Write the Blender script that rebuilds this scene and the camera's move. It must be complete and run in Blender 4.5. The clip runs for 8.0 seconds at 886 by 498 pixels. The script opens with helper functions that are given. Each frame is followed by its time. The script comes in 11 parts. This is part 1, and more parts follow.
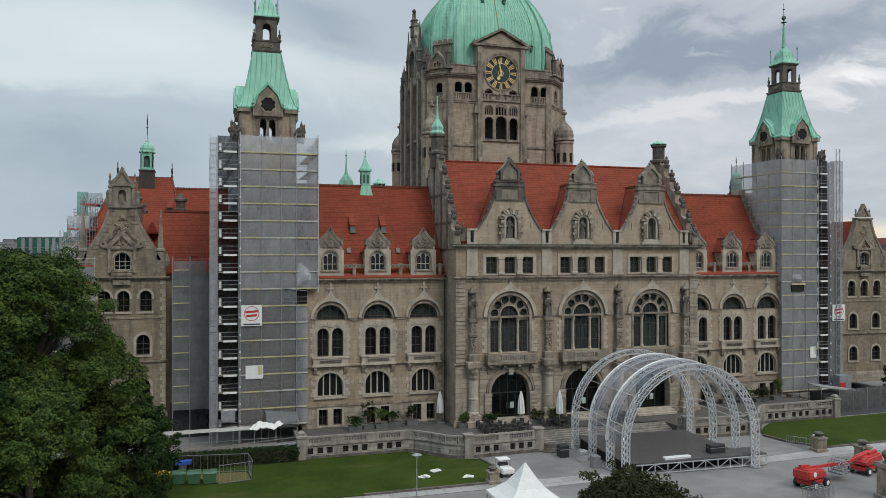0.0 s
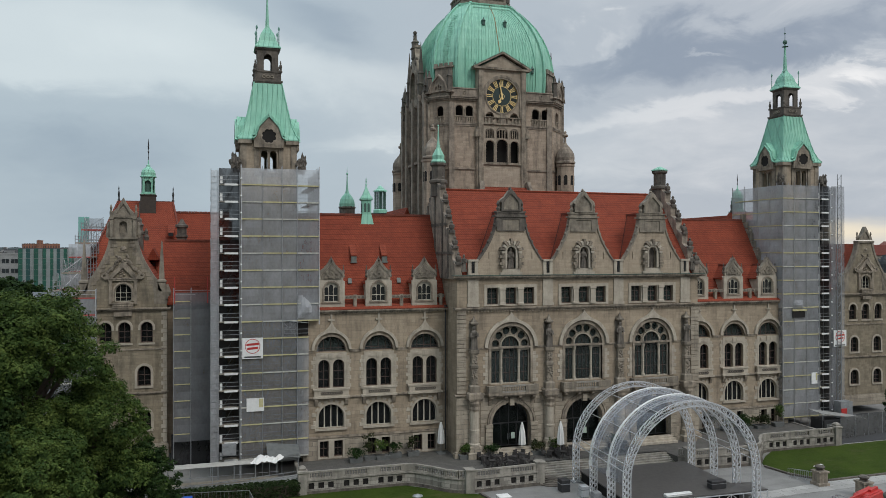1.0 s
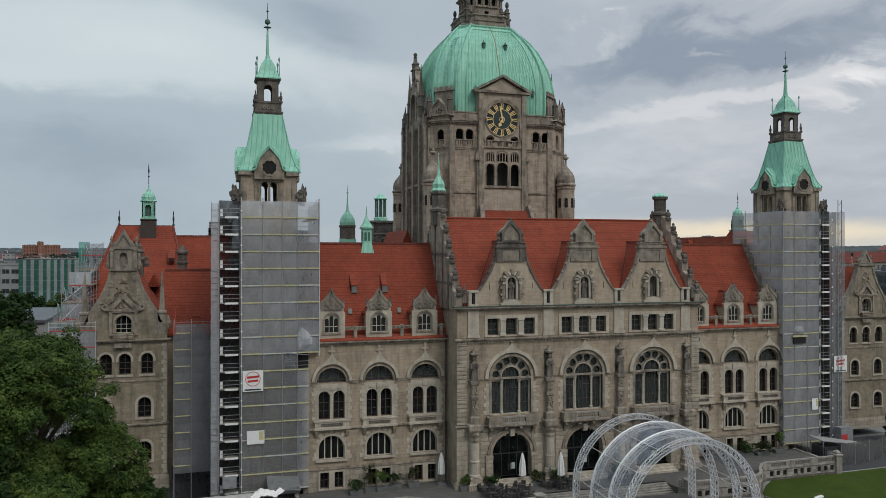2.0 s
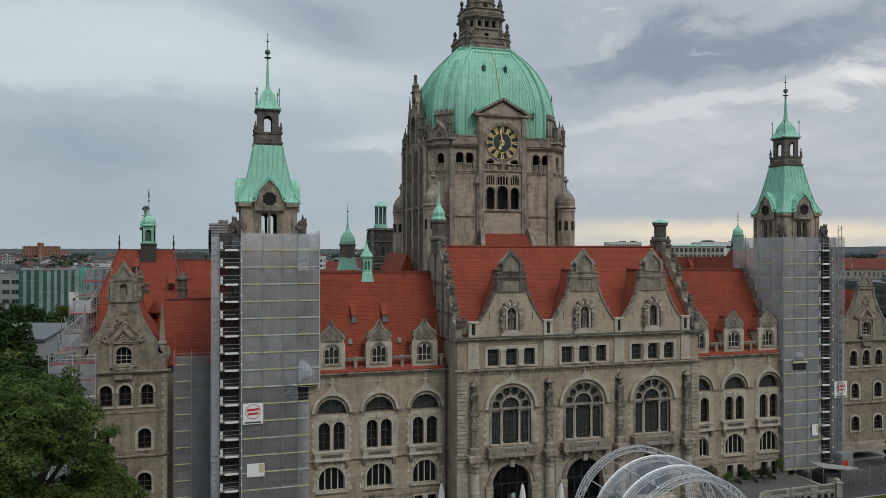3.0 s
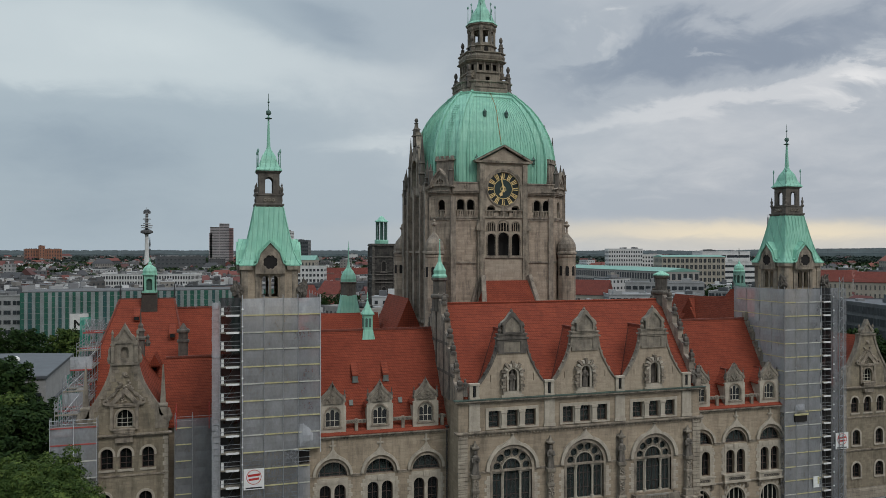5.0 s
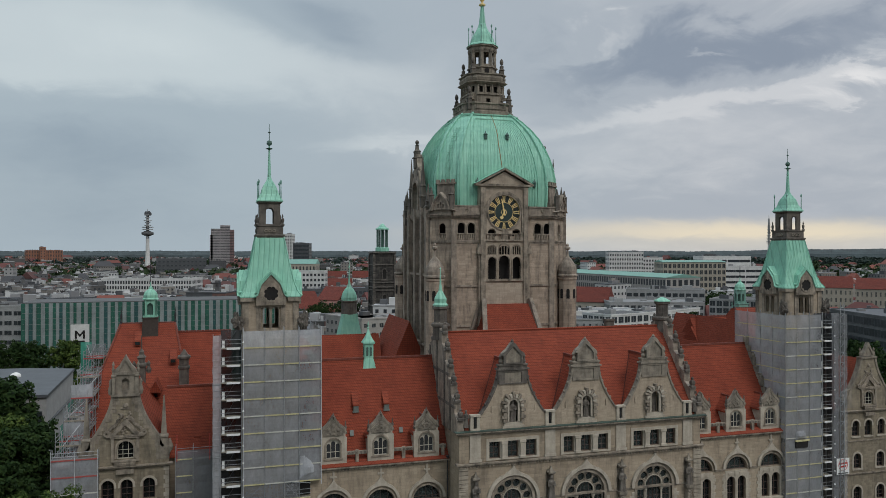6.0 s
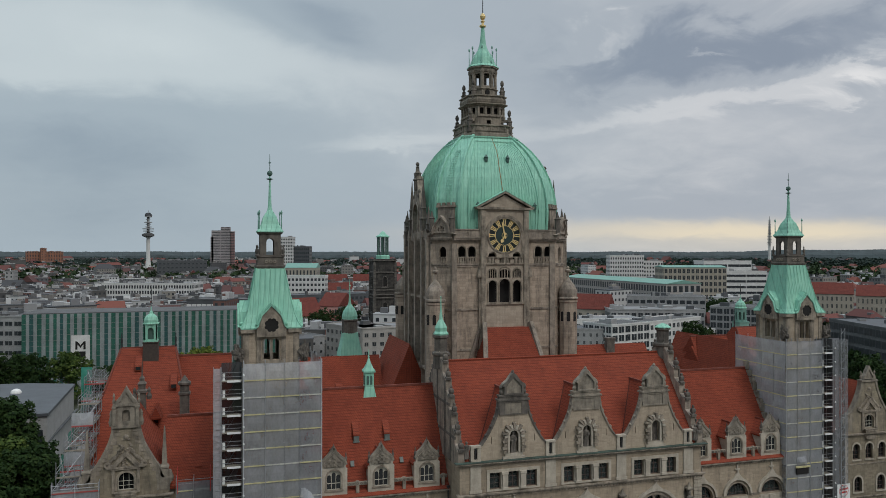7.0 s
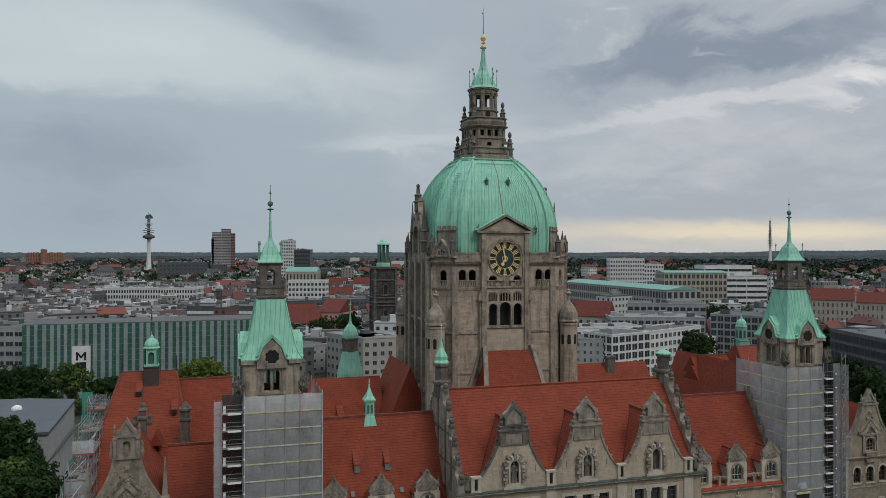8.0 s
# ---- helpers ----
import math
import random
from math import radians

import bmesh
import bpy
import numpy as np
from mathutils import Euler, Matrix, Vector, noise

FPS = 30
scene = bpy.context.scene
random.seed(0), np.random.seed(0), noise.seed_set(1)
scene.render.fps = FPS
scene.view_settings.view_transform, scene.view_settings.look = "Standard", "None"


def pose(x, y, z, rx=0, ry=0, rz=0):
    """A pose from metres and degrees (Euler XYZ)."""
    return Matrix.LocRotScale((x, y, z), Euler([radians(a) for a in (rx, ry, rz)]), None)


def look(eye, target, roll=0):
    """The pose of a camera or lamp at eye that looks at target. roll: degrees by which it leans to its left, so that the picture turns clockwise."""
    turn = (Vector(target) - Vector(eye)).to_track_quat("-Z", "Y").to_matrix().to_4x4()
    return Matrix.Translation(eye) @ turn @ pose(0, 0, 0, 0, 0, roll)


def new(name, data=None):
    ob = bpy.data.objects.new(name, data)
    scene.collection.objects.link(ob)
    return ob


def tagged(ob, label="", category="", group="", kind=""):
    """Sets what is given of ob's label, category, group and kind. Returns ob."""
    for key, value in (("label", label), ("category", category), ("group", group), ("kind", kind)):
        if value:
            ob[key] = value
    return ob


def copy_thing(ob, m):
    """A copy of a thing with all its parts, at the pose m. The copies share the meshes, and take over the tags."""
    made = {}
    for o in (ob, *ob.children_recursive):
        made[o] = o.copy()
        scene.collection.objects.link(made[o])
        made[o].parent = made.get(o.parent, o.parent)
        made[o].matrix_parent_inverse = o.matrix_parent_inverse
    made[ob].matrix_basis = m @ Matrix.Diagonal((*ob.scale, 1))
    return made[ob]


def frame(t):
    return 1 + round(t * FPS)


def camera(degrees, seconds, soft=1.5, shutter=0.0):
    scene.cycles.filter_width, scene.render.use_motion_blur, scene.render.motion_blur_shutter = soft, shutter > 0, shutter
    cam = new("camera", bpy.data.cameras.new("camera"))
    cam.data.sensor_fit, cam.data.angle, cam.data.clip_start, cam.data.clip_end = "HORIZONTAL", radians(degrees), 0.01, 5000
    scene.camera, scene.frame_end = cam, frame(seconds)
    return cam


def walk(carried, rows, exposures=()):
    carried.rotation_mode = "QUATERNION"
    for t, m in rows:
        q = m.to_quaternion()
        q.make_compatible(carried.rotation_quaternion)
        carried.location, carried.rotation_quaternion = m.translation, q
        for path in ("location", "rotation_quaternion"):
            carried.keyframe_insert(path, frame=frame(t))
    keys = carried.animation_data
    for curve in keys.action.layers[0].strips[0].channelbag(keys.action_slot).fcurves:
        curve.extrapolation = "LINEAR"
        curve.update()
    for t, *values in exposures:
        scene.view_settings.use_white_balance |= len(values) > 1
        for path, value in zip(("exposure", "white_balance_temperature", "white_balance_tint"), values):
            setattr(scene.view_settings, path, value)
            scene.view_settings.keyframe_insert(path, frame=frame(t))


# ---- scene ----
# The camera rises straight up in front of the building at an even pace.
cam = camera(61.0, 8.0, soft=0.8)
TURN = ((0, -0.125), (1, -0.052), (2, -0.026), (3, -0.017), (4, 0.0), (5, 0.052), (6, 0.108), (7, 0.146), (8, 0.185))
walk(cam, [(t, pose(-46.71, -90.0, 22.0 + 3.925 * t, 90.215, 0, -16.8 + turn)) for t, turn in TURN],
     exposures=((0, 0.07, 6520, 8.4), (1.5, -0.06, 6520, 8.4), (3.5, -0.14, 6510, 8.4), (8, -0.24, 6500, 8.4)))

from mathutils.geometry import tessellate_polygon

# ---------------------------------------------------------------- light
SUN_TURN, SUN_HIGH = radians(157), radians(46)


def build_sky():
    world = bpy.data.worlds.new("overcast_sky")
    scene.world = world
    world.use_nodes = True
    nt = world.node_tree
    nt.nodes.clear()
    n, link = nt.nodes.new, nt.links.new
    out = n("ShaderNodeOutputWorld")
    back = n("ShaderNodeBackground")
    sky = n("ShaderNodeTexSky")
    sky.sky_type, sky.sun_disc = "NISHITA", False
    sky.sun_elevation, sky.sun_rotation = SUN_HIGH, SUN_TURN
    sky.air_density, sky.dust_density = 1.5, 3.0
    coord = n("ShaderNodeTexCoord")
    split = n("ShaderNodeSeparateXYZ")
    link(coord.outputs["Generated"], split.inputs[0])

    def calc(op, a, b=None, clamp=False):
        m = n("ShaderNodeMath")
        m.operation, m.use_clamp = op, clamp
        for k, v in enumerate((a, b)):
            if v is None:
                continue
            if isinstance(v, (int, float)):
                m.inputs[k].default_value = v
            else:
                link(v, m.inputs[k])
        return m.outputs[0]

    def ramp(value, stops, smooth=True):
        r = n("ShaderNodeValToRGB")
        r.color_ramp.interpolation = "EASE" if smooth else "LINEAR"
        e = r.color_ramp.elements
        while len(e) < len(stops):
            e.new(0.5)
        for k, (p, c) in enumerate(stops):
            e[k].position = p
            e[k].color = (*c, 1) if len(c) == 3 else (c[0], c[0], c[0], 1)
        link(value, r.inputs[0])
        return r.outputs[0]

    def mix(kind, fac, a, b):
        m = n("ShaderNodeMix")
        m.data_type, m.blend_type = "RGBA", kind
        for sock, v in ((m.inputs[0], fac), (m.inputs[6], a), (m.inputs[7], b)):
            if isinstance(v, (int, float)):
                sock.default_value = v
            elif isinstance(v, tuple):
                sock.default_value = (*v, 1)
            else:
                link(v, sock)
        return m.outputs[2]

    # directions as seen from the square: across (east positive), ahead, up
    ahead = calc("ADD", calc("MULTIPLY", split.outputs[0], 0.289), calc("MULTIPLY", split.outputs[1], 0.957))
    across = calc("SUBTRACT", calc("MULTIPLY", split.outputs[0], 0.957), calc("MULTIPLY", split.outputs[1], 0.289))
    up = calc("MAXIMUM", split.outputs[2], 0.0)
    # a sheet of cloud overhead: the direction carried onto a flat layer
    high = calc("ADD", up, 0.30)
    sheet = n("ShaderNodeCombineXYZ")
    link(calc("DIVIDE", across, high), sheet.inputs[0]), link(calc("DIVIDE", ahead, high), sheet.inputs[1])

    def clouds(scale, detail, rough, shift, bend=0.4):
        shifted = n("ShaderNodeVectorMath")
        shifted.operation = "ADD"
        link(sheet.outputs[0], shifted.inputs[0])
        shifted.inputs[1].default_value = shift
        t = n("ShaderNodeTexNoise")
        t.inputs["Scale"].default_value, t.inputs["Detail"].default_value = scale, detail
        t.inputs["Roughness"].default_value, t.inputs["Distortion"].default_value = rough, bend
        link(shifted.outputs[0], t.inputs["Vector"])
        return calc("SUBTRACT", t.outputs[0], 0.5)

    broad, fine, wisp = clouds(0.9, 3, 0.5, (3.1, 0.4, 0), 0.2), clouds(2.6, 8, 0.60, (7.3, 2.2, 0), 0.5), clouds(7.0, 6, 0.6, (1.3, 5.2, 0), 0.3)
    puff = clouds(5.0, 8, 0.58, (4.4, 9.1, 0), 0.6)
    # slopes over the square: sideways and up for each metre ahead
    reach = calc("MAXIMUM", ahead, 0.2)
    slope_x, slope_z = calc("DIVIDE", across, reach), calc("DIVIDE", split.outputs[2], reach)
    fore = calc("MULTIPLY", ahead, 3.0, True)

    def bank(x, z, wide, tall, lean=0.0, ragged=0.06):
        """A bank of cloud round a direction, with a ragged edge."""
        dx = calc("ADD", calc("SUBTRACT", slope_x, x), calc("MULTIPLY", fine, ragged * 1.5))
        dz = calc("SUBTRACT", calc("SUBTRACT", slope_z, z), calc("MULTIPLY", dx, lean))
        dz = calc("ADD", dz, calc("MULTIPLY", puff, ragged))
        q = calc("ADD", calc("POWER", calc("ABSOLUTE", calc("DIVIDE", dx, wide)), 2.0), calc("POWER", calc("ABSOLUTE", calc("DIVIDE", dz, tall)), 2.6))
        return calc("MULTIPLY", calc("EXPONENT", calc("MULTIPLY", q, -1.0)), fore)

    east = calc("ADD", calc("MULTIPLY", slope_x, 1.6), 0.45, True)
    v = calc("ADD", 0.60, calc("MULTIPLY", broad, 0.16))
    v = calc("ADD", v, calc("MULTIPLY", fine, calc("ADD", 0.10, calc("MULTIPLY", east, 0.14))))
    v = calc("ADD", v, calc("MULTIPLY", puff, calc("ADD", 0.03, calc("MULTIPLY", east, 0.16))))
    v = calc("ADD", v, calc("MULTIPLY", wisp, 0.05))
    for amount, shape in ((0.22, (-0.416, 0.282, 0.323, 0.060, -0.10, 0.05)),
                          (-0.22, (-0.157, 0.305, 0.113, 0.036, -0.22, 0.05)),
                          (-0.10, (-0.123, 0.271, 0.053, 0.020, -0.10, 0.05)),
                          (-0.16, (-0.506, 0.136, 0.255, 0.059, 0.00, 0.06)),
                          (-0.05, (-0.198, 0.046, 0.270, 0.045, 0.00, 0.04)),
                          (-0.11, (-0.48, 0.040, 0.20, 0.045, 0.00, 0.04)),
                          (0.10, (-0.063, 0.147, 0.113, 0.010, 0.03, 0.05)),
                          (0.07, (-0.048, 0.222, 0.098, 0.068, 0.00, 0.06)),
                          (-0.33, (0.410, 0.276, 0.301, 0.044, 0.13, 0.13)),
                          (-0.07, (0.252, 0.224, 0.105, 0.023, 0.10, 0.14)),
                          (0.20, (0.211, 0.282, 0.034, 0.020, 0.30, 0.22)),
                          (0.16, (0.365, 0.266, 0.030, 0.008, 0.20, 0.20)),
                          (0.20, (0.418, 0.209, 0.210, 0.011, 0.17, 0.07)),
                          (0.25, (0.557, 0.239, 0.080, 0.024, 0.16, 0.24)),
                          (-0.02, (0.087, 0.298, 0.090, 0.053, 0.00, 0.10)),
                          (0.06, (0.388, 0.138, 0.263, 0.041, 0.03, 0.06)),
                          (-0.07, (0.298, 0.063, 0.165, 0.015, 0.00, 0.04)),
                          (0.10, (-0.544, 0.237, 0.120, 0.017, -0.12, 0.06))):
        v = calc("ADD", v, calc("MULTIPLY", bank(*shape), amount))
    tone = ramp(v, ((0.08, (0.150, 0.190, 0.262)), (0.30, (0.270, 0.328, 0.405)), (0.55, (0.432, 0.488, 0.545)), (0.78, (0.625, 0.665, 0.695)), (1.0, (0.82, 0.845, 0.85))))
    # cooler to the west, greyer to the east
    tone = mix("MULTIPLY", 1.0, tone, mix("MIX", east, (0.95, 1.0, 1.015), (1.03, 0.99, 1.0)))
    # the pale gap above the horizon, warm to the east
    gap = calc("ADD", calc("MULTIPLY", bank(0.42, 0.030, 0.30, 0.012, 0.0, 0.020), 0.75), calc("MULTIPLY", bank(0.45, 0.014, 0.42, 0.020, 0.0, 0.012), 0.45), True)
    dome = mix("MIX", gap, tone, (0.86, 0.76, 0.60))
    # overcast: the sheet is brightest overhead
    lift = calc("ADD", 1.08, calc("MULTIPLY", calc("MAXIMUM", calc("SUBTRACT", up, 0.36), 0.0), 2.6))
    hind = calc("MAXIMUM", calc("MULTIPLY", ahead, -1.0), 0.0)
    lift = calc("SUBTRACT", lift, calc("MULTIPLY", calc("MULTIPLY", hind, calc("SUBTRACT", 1.0, up)), 0.72))
    lit = n("ShaderNodeVectorMath")
    lit.operation = "SCALE"
    link(dome, lit.inputs[0]), link(lift, lit.inputs["Scale"])
    blend = mix("MIX", 0.96, mix("MULTIPLY", 1.0, sky.outputs[0], (0.10, 0.10, 0.10)), lit.outputs[0])
    link(blend, back.inputs[0])
    back.inputs[1].default_value = 1.0
    link(back.outputs[0], out.inputs[0])


build_sky()
sun = new("sun", bpy.data.lights.new("sun", "SUN"))
sun.data.energy, sun.data.angle, sun.data.color = 1.2, radians(20), (1.0, 0.97, 0.93)
sun.matrix_world = look((45, -105, 120), (0, 0, 0))

# ---------------------------------------------------------------- materials
class Nodes:
    """A small hand for wiring one material."""

    def __init__(self, name):
        self.mat = bpy.data.materials.new(name)
        self.mat.use_nodes = True
        self.nt = self.mat.node_tree
        self.bsdf = self.nt.nodes["Principled BSDF"]
        self.where = self.n("ShaderNodeNewGeometry").outputs["Position"]

    def n(self, kind):
        return self.nt.nodes.new(kind)

    def put(self, sock, v):
        if isinstance(v, (int, float)):
            sock.default_value = v
        elif isinstance(v, tuple):
            sock.default_value = (*v, 1) if len(v) == 3 and len(sock.default_value) == 4 else v
        else:
            self.nt.links.new(v, sock)

    def calc(self, op, a, b=0.0, clamp=False):
        m = self.n("ShaderNodeMath")
        m.operation, m.use_clamp = op, clamp
        self.put(m.inputs[0], a), self.put(m.inputs[1], b)
        return m.outputs[0]

    def mix(self, fac, a, b, kind="MIX"):
        m = self.n("ShaderNodeMix")
        m.data_type, m.blend_type = "RGBA", kind
        self.put(m.inputs[0], fac), self.put(m.inputs[6], a), self.put(m.inputs[7], b)
        return m.outputs[2]

    def ramp(self, v, stops):
        r = self.n("ShaderNodeValToRGB")
        e = r.color_ramp.elements
        while len(e) < len(stops):
            e.new(0.5)
        for k, (p, c) in enumerate(stops):
            e[k].position, e[k].color = p, ((*c, 1) if isinstance(c, tuple) else (c, c, c, 1))
        self.put(r.inputs[0], v)
        return r.outputs[0]

    def scaled(self, s, vector=None):
        m = self.n("ShaderNodeMapping")
        self.nt.links.new(vector or self.where, m.inputs[0])
        m.inputs["Scale"].default_value = s
        return m.outputs[0]

    def noise(self, scale, detail=4, rough=0.55, stretch=(1, 1, 1), vector=None):
        t = self.n("ShaderNodeTexNoise")
        t.inputs["Scale"].default_value, t.inputs["Detail"].default_value, t.inputs["Roughness"].default_value = scale, detail, rough
        self.nt.links.new(self.scaled(stretch, vector), t.inputs["Vector"])
        return t.outputs[0]

    def flat(self):
        """Position as (along the wall, height): x + y across, z up."""
        s, c = self.n("ShaderNodeSeparateXYZ"), self.n("ShaderNodeCombineXYZ")
        self.nt.links.new(self.where, s.inputs[0])
        self.put(c.inputs[0], self.calc("ADD", s.outputs[0], s.outputs[1]))
        self.put(c.inputs[1], s.outputs[2])
        return c.outputs[0], s

    def bump(self, height, strength, depth=0.05):
        b = self.n("ShaderNodeBump")
        b.inputs["Strength"].default_value, b.inputs["Distance"].default_value = strength, depth
        self.put(b.inputs["Height"], height)
        self.nt.links.new(b.outputs[0], self.bsdf.inputs["Normal"])

    def done(self, colour, rough=0.8, metal=0.0):
        self.put(self.bsdf.inputs["Base Color"], colour)
        self.put(self.bsdf.inputs["Roughness"], rough)
        self.bsdf.inputs["Metallic"].default_value = metal
        return self.mat


def stone(name, light, dark, soot, course=0.42, length=1.05, grime=0.5, joint=0.72, vary=0.7):
    """Sandstone ashlar: courses, blocks of uneven tone, soot in streaks."""
    k = Nodes(name)
    flat, _ = k.flat()
    brick = k.n("ShaderNodeTexBrick")
    k.nt.links.new(flat, brick.inputs["Vector"])
    brick.inputs["Scale"].default_value = 1.0
    brick.inputs["Brick Width"].default_value, brick.inputs["Row Height"].default_value = length, course
    brick.inputs["Mortar Size"].default_value, brick.inputs["Mortar Smooth"].default_value = 0.022, 0.3
    brick.inputs["Color1"].default_value, brick.inputs["Color2"].default_value = (0, 0, 0, 1), (1, 1, 1, 1)
    brick.inputs["Mortar"].default_value = (0.5, 0.5, 0.5, 1)
    per = k.ramp(brick.outputs[0], ((0.0, 0.0), (1.0, 1.0)))
    broad = k.noise(0.16, 5, 0.6)
    tone = k.calc("ADD", k.calc("MULTIPLY", per, vary), k.calc("MULTIPLY", broad, 1.35 - vary))
    colour = k.mix(k.ramp(tone, ((0.30, 0.0), (0.90, 1.0))), dark, light)
    streak = k.noise(1.0, 5, 0.65, (1.2, 1.2, 0.2))
    patch = k.noise(0.45, 6, 0.62)
    dirt = k.ramp(k.calc("MULTIPLY", streak, k.calc("ADD", patch, 0.45)), ((0.44, 0.0), (0.68, 1.0)))
    colour = k.mix(k.calc("MULTIPLY", dirt, grime), colour, soot)
    grain = k.noise(9.0, 4, 0.7)
    colour = k.mix(0.5, colour, k.mix(grain, (0.35, 0.35, 0.35), (0.75, 0.73, 0.7)), "OVERLAY")
    colour = k.mix(k.calc("MULTIPLY", brick.outputs["Fac"], 1.0 - joint), colour, (0.09, 0.08, 0.07))
    k.bump(k.calc("SUBTRACT", k.calc("MULTIPLY", grain, 0.35), brick.outputs["Fac"]), 0.6, 0.03)
    return k.done(colour, 0.88)


def carved(name, light, dark, grime=0.6):
    """Weathered dressed stone for mouldings, statues and tracery."""
    k = Nodes(name)
    broad, fine = k.noise(0.9, 6, 0.65), k.noise(6.0, 5, 0.7)
    streak = k.noise(1.2, 5, 0.6, (1.5, 1.5, 0.2))
    f = k.calc("ADD", k.calc("MULTIPLY", broad, 0.6), k.calc("MULTIPLY", streak, 0.5))
    colour = k.mix(k.ramp(f, ((0.40, 0.0), (0.70, grime))), light, dark)
    colour = k.mix(0.45, colour, k.mix(fine, (0.3, 0.3, 0.3), (0.75, 0.74, 0.72)), "OVERLAY")
    k.bump(fine, 0.5, 0.05)
    return k.done(colour, 0.9)


def roof_tiles(name, light, dark, row=0.34, wide=0.30):
    """Red interlocking clay tiles in rows, laid down the slope."""
    k = Nodes(name)
    flat, s = k.flat()
    brick = k.n("ShaderNodeTexBrick")
    k.nt.links.new(flat, brick.inputs["Vector"])
    brick.offset = 0.0
    brick.inputs["Scale"].default_value = 1.0
    brick.inputs["Brick Width"].default_value, brick.inputs["Row Height"].default_value = wide, row
    brick.inputs["Mortar Size"].default_value, brick.inputs["Mortar Smooth"].default_value = 0.035, 0.6
    brick.inputs["Color1"].default_value, brick.inputs["Color2"].default_value = (0, 0, 0, 1), (1, 1, 1, 1)
    brick.inputs["Mortar"].default_value = (0.5, 0.5, 0.5, 1)
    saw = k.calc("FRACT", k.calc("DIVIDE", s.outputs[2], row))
    broad = k.noise(0.35, 5, 0.6)
    tone = k.calc("ADD", k.calc("MULTIPLY", brick.outputs[0], 0.22), k.calc("MULTIPLY", broad, 0.9))
    colour = k.mix(k.ramp(tone, ((0.25, 0.0), (0.95, 1.0))), dark, light)
    moss = k.ramp(k.noise(1.1, 6, 0.7, (1, 1, 0.35)), ((0.55, 0.0), (0.78, 0.4)))
    colour = k.mix(moss, colour, (0.085, 0.035, 0.022))
    # shade at each tile overlap, painted as a dark line that fades upward
    lip_shade = k.ramp(saw, ((0.0, 0.5), (0.22, 0.0)))
    colour = k.mix(lip_shade, colour, (0.06, 0.016, 0.010))
    colour = k.mix(k.calc("MULTIPLY", brick.outputs["Fac"], 0.5), colour, (0.07, 0.018, 0.010))
    k.bump(k.calc("ADD", saw, k.calc("MULTIPLY", brick.outputs["Fac"], -0.5)), 0.8, 0.06)
    k.bsdf.inputs["Specular IOR Level"].default_value = 0.25
    return k.done(colour, 0.8)


def copper(name, light, dark, seam=0.62):
    """Verdigris sheet copper with standing seams."""
    k = Nodes(name)
    flat, s = k.flat()
    wave = k.calc("ABSOLUTE", k.calc("SUBTRACT", k.calc("FRACT", k.calc("DIVIDE", k.calc("SUBTRACT", s.outputs[0], k.calc("MULTIPLY", s.outputs[1], 0.35)), seam)), 0.5))
    ridge = k.ramp(wave, ((0.0, 1.0), (0.09, 0.0)))
    broad, drip = k.noise(0.4, 5, 0.6), k.noise(1.3, 5, 0.6, (1.6, 1.6, 0.10))
    sheet = k.noise(0.9, 1, 0.4, (1.0, 1.0, 0.6))
    tone = k.calc("ADD", k.calc("MULTIPLY", broad, 0.5), k.calc("MULTIPLY", drip, 0.6))
    colour = k.mix(k.ramp(tone, ((0.35, 0.0), (0.75, 1.0))), dark, light)
    colour = k.mix(k.ramp(sheet, ((0.5, 0.0), (0.62, 0.25))), colour, dark)
    brown = k.ramp(k.noise(0.8, 6, 0.65, (1.4, 1.4, 0.08)), ((0.60, 0.0), (0.80, 0.4)))
    colour = k.mix(brown, colour, (0.10, 0.10, 0.065))
    colour = k.mix(k.calc("MULTIPLY", ridge, 0.42), colour, (0.08, 0.19, 0.14))
    k.bump(ridge, 0.7, 0.05)
    return k.done(colour, 0.62)


def plain(name, colour, rough=0.7, metal=0.0, spread=0.25, scale=2.0):
    """Painted, cast or woven surface with slight wear at two scales."""
    k = Nodes(name)
    f = k.calc("ADD", k.calc("MULTIPLY", k.noise(scale, 5, 0.6), 0.6), k.calc("MULTIPLY", k.noise(scale * 9, 3, 0.6), 0.4))
    lo = tuple(c * (1 - spread) for c in colour)
    hi = tuple(min(1.0, c * (1 + spread)) for c in colour)
    k.bump(f, 0.15, 0.02)
    return k.done(k.mix(k.ramp(f, ((0.35, 0.0), (0.65, 1.0))), lo, hi), rough, metal)


def varied(name, colours, rough=0.8, rows=0.0, source="island"):
    """A tone picked piece by piece."""
    k = Nodes(name)
    rnd = k.n("ShaderNodeNewGeometry").outputs["Random Per Island"] if source == "island" else k.n("ShaderNodeObjectInfo").outputs["Random"]
    r = k.n("ShaderNodeValToRGB")
    r.color_ramp.interpolation = "CONSTANT"
    e = r.color_ramp.elements
    while len(e) < len(colours):
        e.new(0.5)
    for j, c in enumerate(colours):
        e[j].position, e[j].color = j / len(colours), (*c, 1)
    k.put(r.inputs[0], rnd)
    f = k.noise(0.6, 5, 0.6)
    colour = k.mix(0.35, r.outputs[0], k.mix(f, (0.3, 0.3, 0.3), (0.7, 0.7, 0.7)), "OVERLAY")
    return k.done(colour, rough)


def window_glass(name, tint=(0.45, 0.5, 0.5), ior=1.22):
    k = Nodes(name)
    k.bsdf.inputs["Transmission Weight"].default_value = 0.75
    k.bsdf.inputs["IOR"].default_value = ior
    wob = k.noise(0.7, 2, 0.5)
    k.bump(wob, 0.08, 0.05)
    return k.done(tint, 0.06)


